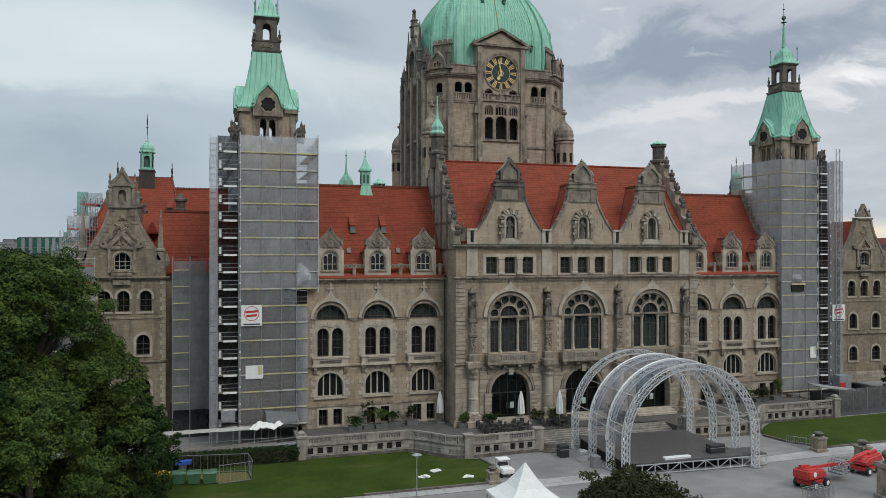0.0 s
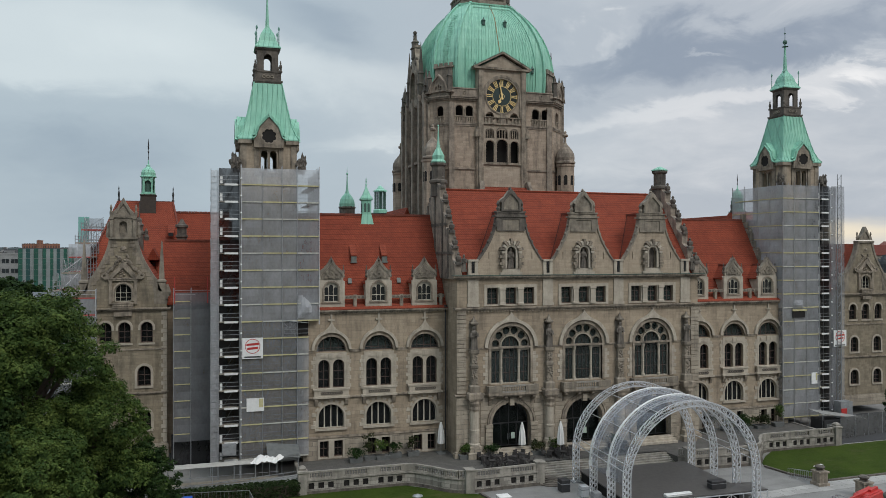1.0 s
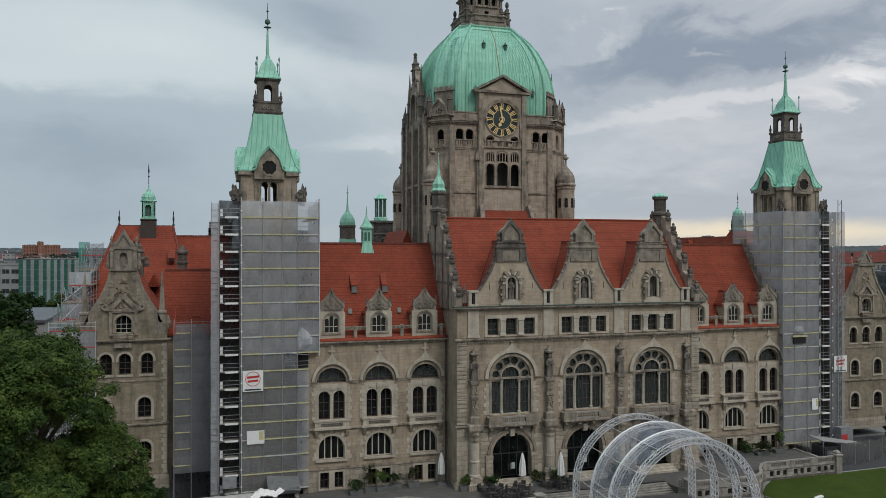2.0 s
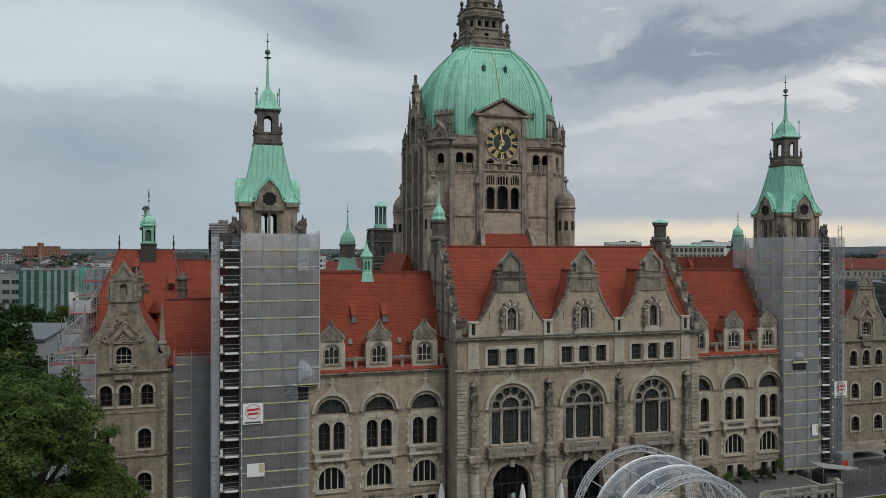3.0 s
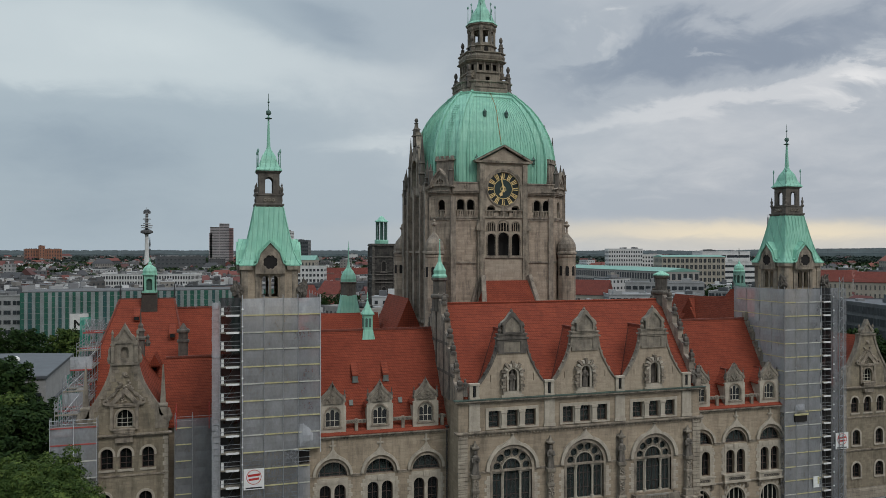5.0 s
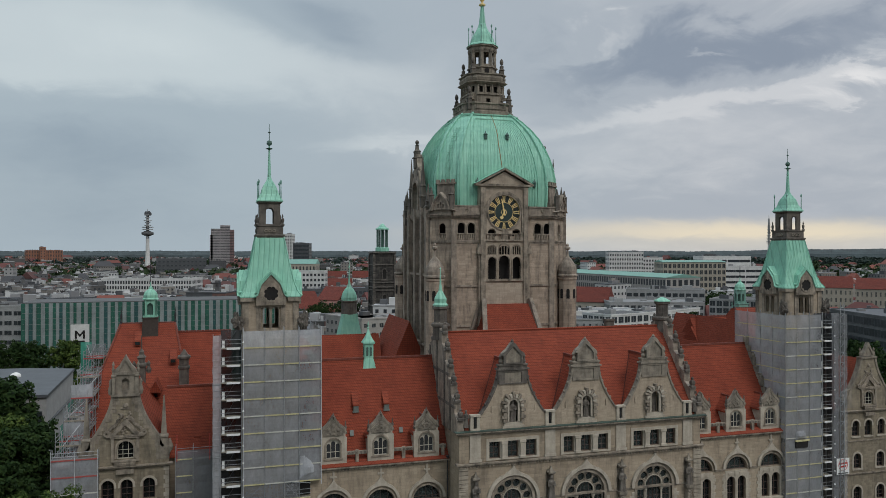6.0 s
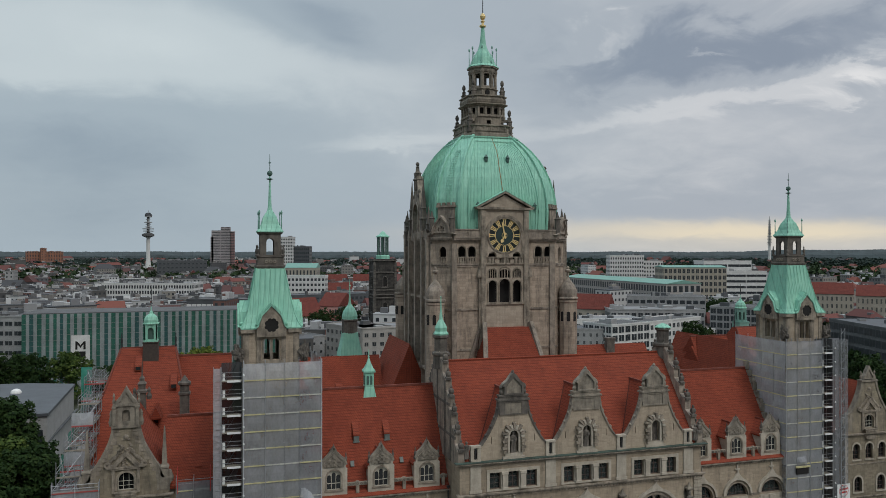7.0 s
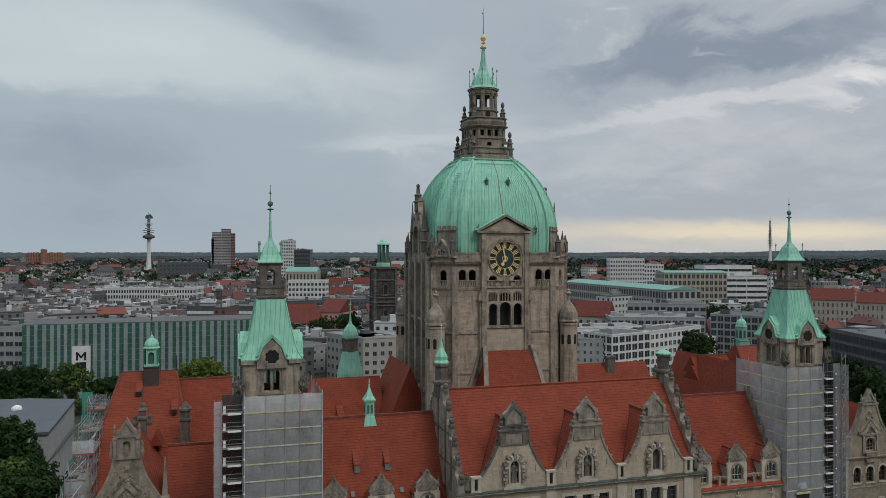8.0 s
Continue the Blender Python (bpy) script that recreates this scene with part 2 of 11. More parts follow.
def dark_glass(name, colour=(0.03, 0.035, 0.04), rough=0.12):
    k = Nodes(name)
    f = k.noise(0.25, 3, 0.6)
    k.bump(k.noise(0.5, 2, 0.5), 0.06, 0.05)
    return k.done(k.mix(f, tuple(c * 0.5 for c in colour), tuple(c * 1.7 for c in colour)), rough)


def foliage(name, dark, mid, light):
    k = Nodes(name)
    rnd = k.n("ShaderNodeNewGeometry").outputs["Random Per Island"]
    clump = k.noise(0.55, 5, 0.6)
    f = k.calc("ADD", k.calc("MULTIPLY", rnd, 0.20), k.calc("MULTIPLY", clump, 0.86))
    colour = k.ramp(f, ((0.30, dark), (0.52, mid), (0.74, light)))
    k.bsdf.inputs["Specular IOR Level"].default_value = 0.12
    return k.done(colour, 0.75)


def netting(name, tint, open_share=0.35):
    """Scaffold sheeting: a fine mesh through which the scaffold shows."""
    k = Nodes(name)
    fold, fine = k.noise(0.7, 5, 0.65, (1, 1, 0.45)), k.noise(4.5, 5, 0.7, (1, 1, 0.6))
    sheet = k.n("ShaderNodeObjectInfo").outputs["Random"]
    weft = k.noise(1.0, 4, 0.6, (0.25, 0.25, 7.0))
    shade = k.calc("ADD", k.calc("ADD", k.calc("MULTIPLY", fold, 0.45), k.calc("MULTIPLY", fine, 0.2)), k.calc("ADD", k.calc("MULTIPLY", sheet, 0.15), k.calc("MULTIPLY", weft, 0.25)))
    colour = k.mix(shade, tuple(c * 0.60 for c in tint), tuple(min(1, c * 1.4) for c in tint))
    k.done(colour, 0.8)
    k.bump(fold, 0.4, 0.2)
    clear = k.n("ShaderNodeBsdfTransparent")
    mixer = k.n("ShaderNodeMixShader")
    k.put(mixer.inputs[0], k.calc("ADD", k.calc("ADD", k.calc("MULTIPLY", fold, 0.5), k.calc("MULTIPLY", fine, 0.25)), 1.0 - open_share - 0.37))
    k.nt.links.new(clear.outputs[0], mixer.inputs[1])
    k.nt.links.new(k.bsdf.outputs[0], mixer.inputs[2])
    k.nt.links.new(mixer.outputs[0], k.nt.nodes["Material Output"].inputs[0])
    return k.mat


def turf(name, a, b, c):
    k = Nodes(name)
    broad, fine = k.noise(0.16, 6, 0.65), k.noise(2.5, 6, 0.7)
    colour = k.mix(k.ramp(broad, ((0.36, 0.0), (0.62, 1.0))), a, b)
    colour = k.mix(k.ramp(fine, ((0.5, 0.0), (0.75, 0.5))), colour, c)
    worn = k.ramp(k.noise(0.22, 6, 0.7, (0.6, 1.3, 1)), ((0.55, 0.0), (0.74, 0.75)))
    colour = k.mix(worn, colour, (0.090, 0.078, 0.036))
    k.bsdf.inputs["Specular IOR Level"].default_value = 0.1
    k.bump(fine, 0.8, 0.08)
    return k.done(colour, 0.95)


def paving(name, base, size=0.6, joint=(0.10, 0.095, 0.09)):
    k = Nodes(name)
    brick = k.n("ShaderNodeTexBrick")
    k.nt.links.new(k.where, brick.inputs["Vector"])
    brick.inputs["Scale"].default_value = 1.0
    brick.inputs["Brick Width"].default_value, brick.inputs["Row Height"].default_value = size * 1.5, size
    brick.inputs["Mortar Size"].default_value = 0.018
    brick.inputs["Color1"].default_value = (*[c * 0.82 for c in base], 1)
    brick.inputs["Color2"].default_value = (*[c * 1.12 for c in base], 1)
    brick.inputs["Mortar"].default_value = (*joint, 1)
    stain = k.ramp(k.noise(0.25, 6, 0.65), ((0.42, 0.0), (0.72, 0.55)))
    colour = k.mix(stain, brick.outputs[0], tuple(c * 0.55 for c in base))
    colour = k.mix(0.3, colour, k.mix(k.noise(4.0, 4, 0.7), (0.3, 0.3, 0.3), (0.7, 0.7, 0.7)), "OVERLAY")
    return k.done(colour, 0.85)


def ashlar(name, light, dark, soot):
    """Dressed blocks, each with its own tone and a little soot."""
    k = Nodes(name)
    rnd = k.n("ShaderNodeObjectInfo").outputs["Random"]
    fine = k.noise(5.0, 5, 0.7)
    tone = k.calc("ADD", k.calc("MULTIPLY", rnd, 0.7), k.calc("MULTIPLY", k.noise(0.4, 4, 0.6), 0.5))
    colour = k.mix(k.ramp(tone, ((0.2, 0.0), (1.0, 1.0))), dark, light)
    dirt = k.ramp(k.noise(0.8, 6, 0.65, (1.2, 1.2, 0.25)), ((0.5, 0.0), (0.72, 0.7)))
    colour = k.mix(dirt, colour, soot)
    colour = k.mix(0.45, colour, k.mix(fine, (0.3, 0.3, 0.3), (0.72, 0.71, 0.7)), "OVERLAY")
    k.bump(fine, 0.5, 0.04)
    return k.done(colour, 0.9)


def gravel(name, base):
    """Rolled gravel: fine stones, worn tracks and damp patches."""
    k = Nodes(name)
    stones, patch, track = k.noise(22.0, 4, 0.7), k.noise(0.16, 6, 0.62), k.noise(0.5, 5, 0.6, (0.25, 1.4, 1))
    colour = k.mix(k.ramp(patch, ((0.38, 0.0), (0.66, 1.0))), tuple(c * 0.78 for c in base), tuple(c * 1.18 for c in base))
    colour = k.mix(k.ramp(track, ((0.52, 0.0), (0.7, 0.4))), colour, tuple(c * 0.62 for c in base))
    colour = k.mix(0.45, colour, k.mix(stones, (0.25, 0.25, 0.25), (0.75, 0.75, 0.75)), "OVERLAY")
    k.bump(stones, 0.5, 0.03)
    return k.done(colour, 0.93)


BLOCK = ashlar("rusticated_limestone_block", (0.43, 0.374, 0.295), (0.26, 0.222, 0.173), (0.09, 0.077, 0.062))
WALL = stone("sandstone_ashlar", (0.392, 0.320, 0.236), (0.229, 0.183, 0.131), (0.075, 0.060, 0.046), grime=0.50, joint=0.74, vary=0.28)
WALL_BASE = stone("pale_limestone_ashlar", (0.385, 0.336, 0.267), (0.245, 0.21, 0.164), (0.085, 0.073, 0.060), 0.6, 1.3, 0.5, 0.3, 0.5)
WALL_GREY = stone("grey_terrace_masonry", (0.36, 0.338, 0.30), (0.22, 0.203, 0.178), (0.055, 0.05, 0.044), 0.45, 1.0, 0.7, 0.4)
WALL_TOWER = stone("grey_brown_ashlar", (0.425, 0.342, 0.265), (0.258, 0.204, 0.156), (0.062, 0.051, 0.043), grime=0.68, joint=0.72, vary=0.36)
PLASTER = stone("ochre_rubble_wall", (0.43, 0.352, 0.265), (0.295, 0.238, 0.175), (0.095, 0.079, 0.064), 0.35, 0.7, 0.42, 0.90, 0.25)
PAVILION = stone("olive_brown_ashlar", (0.285, 0.241, 0.174), (0.180, 0.150, 0.107), (0.062, 0.051, 0.039), 0.38, 0.8, 0.6, 0.75, 0.4)
CLOCK_BAY = stone("pale_brown_ashlar", (0.43, 0.36, 0.285), (0.29, 0.238, 0.182), (0.085, 0.072, 0.06), 0.45, 1.0, 0.4, 0.85, 0.3)
TERRACE_STONE = carved("grey_terrace_stone", (0.345, 0.32, 0.278), (0.11, 0.10, 0.087), 0.75)
TRIM = carved("dressed_sandstone", (0.38, 0.32, 0.25), (0.062, 0.052, 0.042), 0.9)
TRIM_PALE = carved("pale_dressed_stone", (0.50, 0.442, 0.36), (0.15, 0.129, 0.103), 0.55)
TRIM_GREY = carved("grey_weathered_stone", (0.315, 0.272, 0.215), (0.058, 0.050, 0.042), 0.8)
TRIM_DARK = carved("sooty_carved_stone", (0.165, 0.143, 0.120), (0.040, 0.035, 0.031), 0.9)
TRIM_TOWER = carved("tower_dressed_stone", (0.37, 0.308, 0.247), (0.052, 0.044, 0.037), 0.8)
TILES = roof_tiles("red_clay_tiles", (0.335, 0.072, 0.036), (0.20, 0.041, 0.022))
COPPER = copper("verdigris_copper", (0.33, 0.63, 0.475), (0.18, 0.43, 0.32))
OLD_COPPER = copper("dull_roof_copper", (0.22, 0.40, 0.33), (0.13, 0.27, 0.225), 0.9)
COPPER_TRIM = copper("dark_verdigris_trim", (0.085, 0.165, 0.13), (0.045, 0.09, 0.075))
LEAD = plain("weathered_gutter_lead", (0.14, 0.16, 0.145), 0.6, 0.0)
GLASS = window_glass("old_window_glass", (0.045, 0.05, 0.05), 1.24)
BLIND = dark_glass("dark_pane", (0.022, 0.023, 0.024))
FRAME = plain("dark_brown_window_bars", (0.085, 0.055, 0.045), 0.55)
HALL_GLASS = window_glass("greenish_hall_glass", (0.115, 0.145, 0.138), 1.32)
DOOR_GLASS = window_glass("dark_door_glass", (0.020, 0.028, 0.025), 1.30)
NOTICE = plain("pale_paper_notice", (0.45, 0.55, 0.47), 0.8)
FRAME_PALE = plain("grey_stone_mullion", (0.42, 0.385, 0.32), 0.8)
GOLD = plain("gilded_metal", (0.80, 0.60, 0.27), 0.5, 0.1, 0.12)
DIAL = plain("black_clock_enamel", (0.012, 0.018, 0.017), 0.35)
IRON = plain("dark_iron", (0.05, 0.05, 0.052), 0.5, 0.5)
STEEL = plain("galvanised_tube", (0.33, 0.34, 0.35), 0.45, 0.5)
ALU = plain("bright_aluminium_truss", (0.72, 0.73, 0.75), 0.34, 0.55, 0.12)
SHEET = netting("grey_scaffold_netting", (0.20, 0.205, 0.213), 0.46)
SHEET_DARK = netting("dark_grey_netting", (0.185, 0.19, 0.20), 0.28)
SHEET_MID = netting("worn_grey_netting", (0.315, 0.322, 0.335), 0.42)
SHEET_LIGHT = netting("pale_grey_netting", (0.46, 0.47, 0.49), 0.38)
PALE_TUBE = plain("pale_zinc_tube", (0.50, 0.51, 0.525), 0.5, 0.2)
YELLOW = plain("yellow_toe_board", (0.50, 0.45, 0.24), 0.75)
WHITE = plain("white_deck_edge", (0.75, 0.75, 0.73), 0.6, 0, 0.1)
# near-black: shade inside openings is put into the colour; also the sign's print
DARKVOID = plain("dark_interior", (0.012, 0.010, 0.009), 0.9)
GRASS = turf("mown_lawn", (0.024, 0.044, 0.006), (0.044, 0.068, 0.010), (0.062, 0.064, 0.018))
EARTH = turf("city_green_and_earth", (0.045, 0.06, 0.032), (0.075, 0.075, 0.055), (0.03, 0.045, 0.022))
GRAVEL = gravel("worn_gravel_square", (0.215, 0.209, 0.198))
PAVE = paving("grey_terrace_slabs", (0.105, 0.098, 0.088), 0.55, (0.045, 0.042, 0.038))
ASPHALT = plain("worn_asphalt", (0.042, 0.042, 0.043), 0.9)

# ---------------------------------------------------------------- shapes
def part(name, bm, material, parent=None, label="", smooth=False):
    bmesh.ops.recalc_face_normals(bm, faces=bm.faces)
    me = bpy.data.meshes.new(name)
    bm.to_mesh(me)
    bm.free()
    me.materials.append(material)
    if smooth:
        me.polygons.foreach_set("use_smooth", [True] * len(me.polygons))
    ob = new(name, me)
    if parent:
        ob.parent = parent
    if label:
        ob["label"] = label
    return ob


def parts(name, bm, material, parent=None, label=""):
    """Every separate shell of bm becomes a part of its own."""
    bm.verts.ensure_lookup_table()
    bm.verts.index_update()
    seen, shells = set(), []
    for v in bm.verts:
        if v.index in seen:
            continue
        stack, shell = [v], []
        seen.add(v.index)
        while stack:
            w = stack.pop()
            shell.append(w)
            for e in w.link_edges:
                o = e.other_vert(w)
                if o.index not in seen:
                    seen.add(o.index)
                    stack.append(o)
        shells.append(shell)
    made = []
    for shell in shells:
        one = bmesh.new()
        at = {v.index: one.verts.new(v.co) for v in shell}
        for f in {f for v in shell for f in v.link_faces}:
            one.faces.new([at[v.index] for v in f.verts])
        made.append(part(name, one, material, parent, label))
    bm.free()
    return made


def again(name, me, parent, m):
    """One more piece on the same mesh."""
    ob = new(name, me)
    ob.parent = parent
    ob.matrix_basis = m
    return ob


def raw(name, verts, faces, material, parent=None, label="", smooth=False):
    me = bpy.data.meshes.new(name)
    me.from_pydata(verts, [], faces)
    me.materials.append(material)
    if smooth:
        me.polygons.foreach_set("use_smooth", [True] * len(me.polygons))
    ob = new(name, me)
    if parent:
        ob.parent = parent
    if label:
        ob["label"] = label
    return ob


def thing(name, label, category, at=(0, 0, 0), group="", kind=""):
    ob = new(name)
    ob.location = at
    return tagged(ob, label, category, group, kind)


def box(bm, x0, x1, y0, y1, z0, z1):
    v = [bm.verts.new((x, y, z)) for z in (z0, z1) for x, y in ((x0, y0), (x1, y0), (x1, y1), (x0, y1))]
    for f in ((3, 2, 1, 0), (4, 5, 6, 7), (0, 1, 5, 4), (1, 2, 6, 5), (2, 3, 7, 6), (3, 0, 4, 7)):
        bm.faces.new([v[k] for k in f])


def beam(bm, p, q, w, d=None):
    """A square bar from p to q."""
    p, q = Vector(p), Vector(q)
    d = d or w
    a = (q - p).normalized()
    side = a.cross(Vector((0, 0, 1)))
    side = side.normalized() if side.length > 1e-4 else Vector((1, 0, 0))
    up = side.cross(a)
    v = [bm.verts.new(e + side * (sx * w / 2) + up * (sy * d / 2)) for e in (p, q) for sx, sy in ((-1, -1), (1, -1), (1, 1), (-1, 1))]
    for f in ((3, 2, 1, 0), (4, 5, 6, 7), (0, 1, 5, 4), (1, 2, 6, 5), (2, 3, 7, 6), (3, 0, 4, 7)):
        bm.faces.new([v[k] for k in f])


def plate(bm, outline, holes=(), y0=0.0, y1=0.5, m=None):
    """An upright plate: an outline in (x, z) with holes, from y0 back to y1; m carries it elsewhere."""
    loops = [outline, *holes]
    flat = [p for loop in loops for p in loop]
    m = m or Matrix.Identity(4)
    front = [bm.verts.new(m @ Vector((x, y0, z))) for x, z in flat]
    back = [bm.verts.new(m @ Vector((x, y1, z))) for x, z in flat]
    for t in tessellate_polygon([[Vector((x, z, 0)) for x, z in loop] for loop in loops]):
        if len(set(t)) == 3:
            for side in (front, back):
                try:
                    bm.faces.new([side[k] for k in t])
                except ValueError:
                    pass
    start = 0
    for loop in loops:
        n = len(loop)
        for k in range(n):
            a, b = start + k, start + (k + 1) % n
            bm.faces.new((front[a], front[b], back[b], back[a]))
        start += n


def loft(bm, rings, cap=True, closed=True):
    rows = [[bm.verts.new(p) for p in ring] for ring in rings]
    for a, b in zip(rows, rows[1:]):
        n = len(a)
        for k in range(n if closed else n - 1):
            bm.faces.new((a[k], a[(k + 1) % n], b[(k + 1) % n], b[k]))
    if cap:
        bm.faces.new(rows[0][::-1]), bm.faces.new(rows[-1])


def turned(bm, profile, at=(0, 0), n=8, spin=0.0, sx=1.0, sy=1.0):
    """A turned shape: (radius, z) up the axis; n = 4 with spin 45 gives a square."""
    a = [radians(spin) + 2 * math.pi * k / n for k in range(n)]
    loft(bm, [[(at[0] + sx * r * math.cos(t), at[1] + sy * r * math.sin(t), z) for t in a] for r, z in profile])


def square(bm, profile, at=(0, 0), sx=1.0, sy=1.0):
    turned(bm, [(r * math.sqrt(2), z) for r, z in profile], at, 4, 45, sx, sy)


def arch(cx, z0, w, spring, n=12, rise=None):
    """Outline of a round-headed opening, w wide, from z0, springing at spring."""
    r = w / 2
    h = r if rise is None else rise
    return [(cx - r, z0), (cx + r, z0)] + [(cx + r * math.cos(math.pi * k / n), spring + h * math.sin(math.pi * k / n)) for k in range(n + 1)]


def rect(x0, x1, z0, z1):
    return [(x0, z0), (x1, z0), (x1, z1), (x0, z1)]


def disc(cx, cz, r, n=16):
    return [(cx + r * math.cos(2 * math.pi * k / n), cz + r * math.sin(2 * math.pi * k / n)) for k in range(n)]


def arch_band(cx, spring, r0, r1, n=14, feet=0.0):
    """Outline of a round archivolt."""
    out = [(cx + r1 * math.cos(math.pi * k / n), spring + r1 * math.sin(math.pi * k / n)) for k in range(n + 1)]
    back = [(cx + r0 * math.cos(math.pi * k / n), spring + r0 * math.sin(math.pi * k / n)) for k in range(n, -1, -1)]
    if feet:
        out = [(cx + r1, spring - feet)] + out + [(cx - r1, spring - feet)]
        back = [(cx - r0, spring - feet)] + back + [(cx + r0, spring - feet)]
    return out + back


def ogee_band(cx, spring, r0, r1, peak, n=14):
    """An archivolt whose outer edge runs up into an ogee point."""
    lift = radians(58)
    right = [(cx + r1 * math.cos(lift * k / 7), spring + r1 * math.sin(lift * k / 7)) for k in range(8)]
    px, pz = right[-1]
    for k in range(1, 6):
        f = k / 5
        right.append((cx + (px - cx) * (1 - f) ** 1.6, pz + (peak - pz) * f ** 1.25))
    left = [(2 * cx - x, z) for x, z in right[-2::-1]]
    back = [(cx + r0 * math.cos(math.pi * k / n), spring + r0 * math.sin(math.pi * k / n)) for k in range(n, -1, -1)]
    return right + left + back


def gable_roof(bm, x0, x1, y0, y1, z0, ridge, ymid=None, thick=0.3):
    """A tiled roof whose ridge runs along x."""
    ym = (y0 + y1) / 2 if ymid is None else ymid
    loft(bm, [[(x, y0, z0), (x, y0, z0 - thick), (x, y1, z0 - thick), (x, y1, z0), (x, ym, ridge)] for x in (x0, x1)])


def cross_roof(bm, cx, half, y0, y1, z0, ridge, thick=0.25):
    """A roof whose ridge runs back along y."""
    loft(bm, [[(cx - half, y, z0), (cx - half, y, z0 - thick), (cx + half, y, z0 - thick), (cx + half, y, z0), (cx, y, ridge)] for y in (y0, y1)])

# ---------------------------------------------------------------- the town hall
hall = thing("town_hall", "large sandstone town hall with red tiled roofs and green copper dome", "town hall")
PALE_GREEN = plain("pale_green_blind", (0.30, 0.42, 0.36), 0.9)
RIDGE = plain("ridge_clay", (0.17, 0.045, 0.028), 0.85, 0, 0.35, 1.5)
VALLEY = plain("dark_valley_tiles", (0.085, 0.022, 0.013), 0.95, 0, 0.3, 1.5)
# very dark plaster: the dimness of the rooms is put into the wall colour
ROOM = plain("shade_dark_room_plaster", (0.05, 0.045, 0.04), 0.9)


def window(parent, cx, z0, w, spring, y, cols=2, rows=4, arched=True, rise=None, m=None, frame=None, lab="", edge=0.1, bar=0.06, glass=None):
    """A glazed opening: frame, pane and glazing bars, set at depth y."""
    frame = frame or FRAME
    r = w / 2
    top = (r if rise is None else rise) if arched else 0.0
    outer = arch(cx, z0, w, spring, 12, rise) if arched else rect(cx - r, cx + r, z0, spring)
    inner = arch(cx, z0 + edge, w - 2 * edge, spring, 12, max(0.05, top - edge)) if arched else rect(cx - r + edge, cx + r - edge, z0 + edge, spring - edge)
    bm = bmesh.new()
    plate(bm, outer, [inner], y, y + 0.14, m)
    win = part("window", bm, frame, parent, lab)
    bm = bmesh.new()
    plate(bm, inner, (), y + 0.07, y + 0.10, m)
    part("pane", bm, glass or GLASS, win)
    bm = bmesh.new()
    for k in range(1, cols):
        x = -r + w * k / cols
        h = spring + (top * math.sqrt(max(0, 1 - (x / r) ** 2)) if arched else 0)
        plate(bm, rect(cx + x - bar / 2, cx + x + bar / 2, z0, h), (), y + 0.02, y + 0.12, m)
    for k in range(1, rows):
        z = z0 + (spring + top * 0.4 - z0) * k / rows
        half = r if z <= spring else r * math.sqrt(max(0, 1 - ((z - spring) / max(top, 1e-3)) ** 2))
        plate(bm, rect(cx - half, cx + half, z - bar / 2, z + bar / 2), (), y + 0.03, y + 0.11, m)
    if len(bm.verts):
        parts("glazing_bar", bm, frame, win)
    else:
        bm.free()
    return win


def moulding(parent, x0, x1, y, z, steps, material, name="cornice", y_back=None, label=""):
    """A stepped cornice along x: steps of (out, height) upward."""
    bm = bmesh.new()
    for out, h in steps:
        box(bm, x0 - out, x1 + out, y - out, (y + 0.4) if y_back is None else y_back + out, z, z + h)
        z += h
    return part(name, bm, material, parent, label)


def finial(bm, x, y, z, h, r=0.22):
    turned(bm, [(r * 1.2, z), (r * 1.2, z + 0.12 * h), (r * 0.6, z + 0.2 * h), (r, z + 0.42 * h), (r * 0.95, z + 0.55 * h), (r * 0.35, z + 0.68 * h), (r * 0.55, z + 0.8 * h), (r * 0.1, z + h)], (x, y), 8)


STATUE = carved("weathered_figure_stone", (0.21, 0.184, 0.155), (0.05, 0.044, 0.038), 0.9)


def statue(parent, x, y, z, h):
    """A robed figure as one plain carved shape."""
    bm = bmesh.new()
    k = h / 3.0
    rings = []
    for r, up in ((0.46, 0), (0.44, 0.35), (0.36, 0.9), (0.30, 1.35), (0.33, 1.75), (0.42, 2.05), (0.40, 2.25), (0.17, 2.42), (0.15, 2.5), (0.21, 2.62), (0.22, 2.78), (0.17, 2.92), (0.06, 3.0)):
        fold = 0.16 if up < 1.8 else 0.0
        rings.append([(x + r * k * (1 + fold * math.cos(5 * t + 0.6)) * math.cos(t), y + 0.72 * r * k * (1 + fold * math.cos(5 * t + 0.6)) * math.sin(t), z + up * k) for t in (2 * math.pi * j / 20 for j in range(20))])
    loft(bm, rings)
    for t in (-1, 1):
        beam(bm, (x + t * 0.40 * k, y - 0.02, z + 2.12 * k), (x + t * 0.46 * k, y - 0.16 * k, z + 1.6 * k), 0.19 * k)
        beam(bm, (x + t * 0.46 * k, y - 0.16 * k, z + 1.62 * k), (x + t * 0.14 * k, y - 0.38 * k, z + (1.72 + 0.12 * t) * k), 0.15 * k)
    beam(bm, (x + 0.30 * k, y - 0.40 * k, z + 0.1 * k), (x + 0.22 * k, y - 0.36 * k, z + 2.3 * k), 0.07 * k)
    return part("statue", bm, STATUE, parent, "dark weathered stone figure in a plain robe")


BALUSTER = None


def baluster_mesh():
    bm = bmesh.new()
    turned(bm, [(0.09, 0), (0.09, 0.06), (0.05, 0.1), (0.10, 0.3), (0.085, 0.42), (0.045, 0.62), (0.085, 0.68), (0.085, 0.74)], (0, 0), 6)
    bmesh.ops.recalc_face_normals(bm, faces=bm.faces)
    me = bpy.data.meshes.new("baluster")
    bm.to_mesh(me)
    bm.free()
    me.materials.append(TERRACE_STONE)
    return me


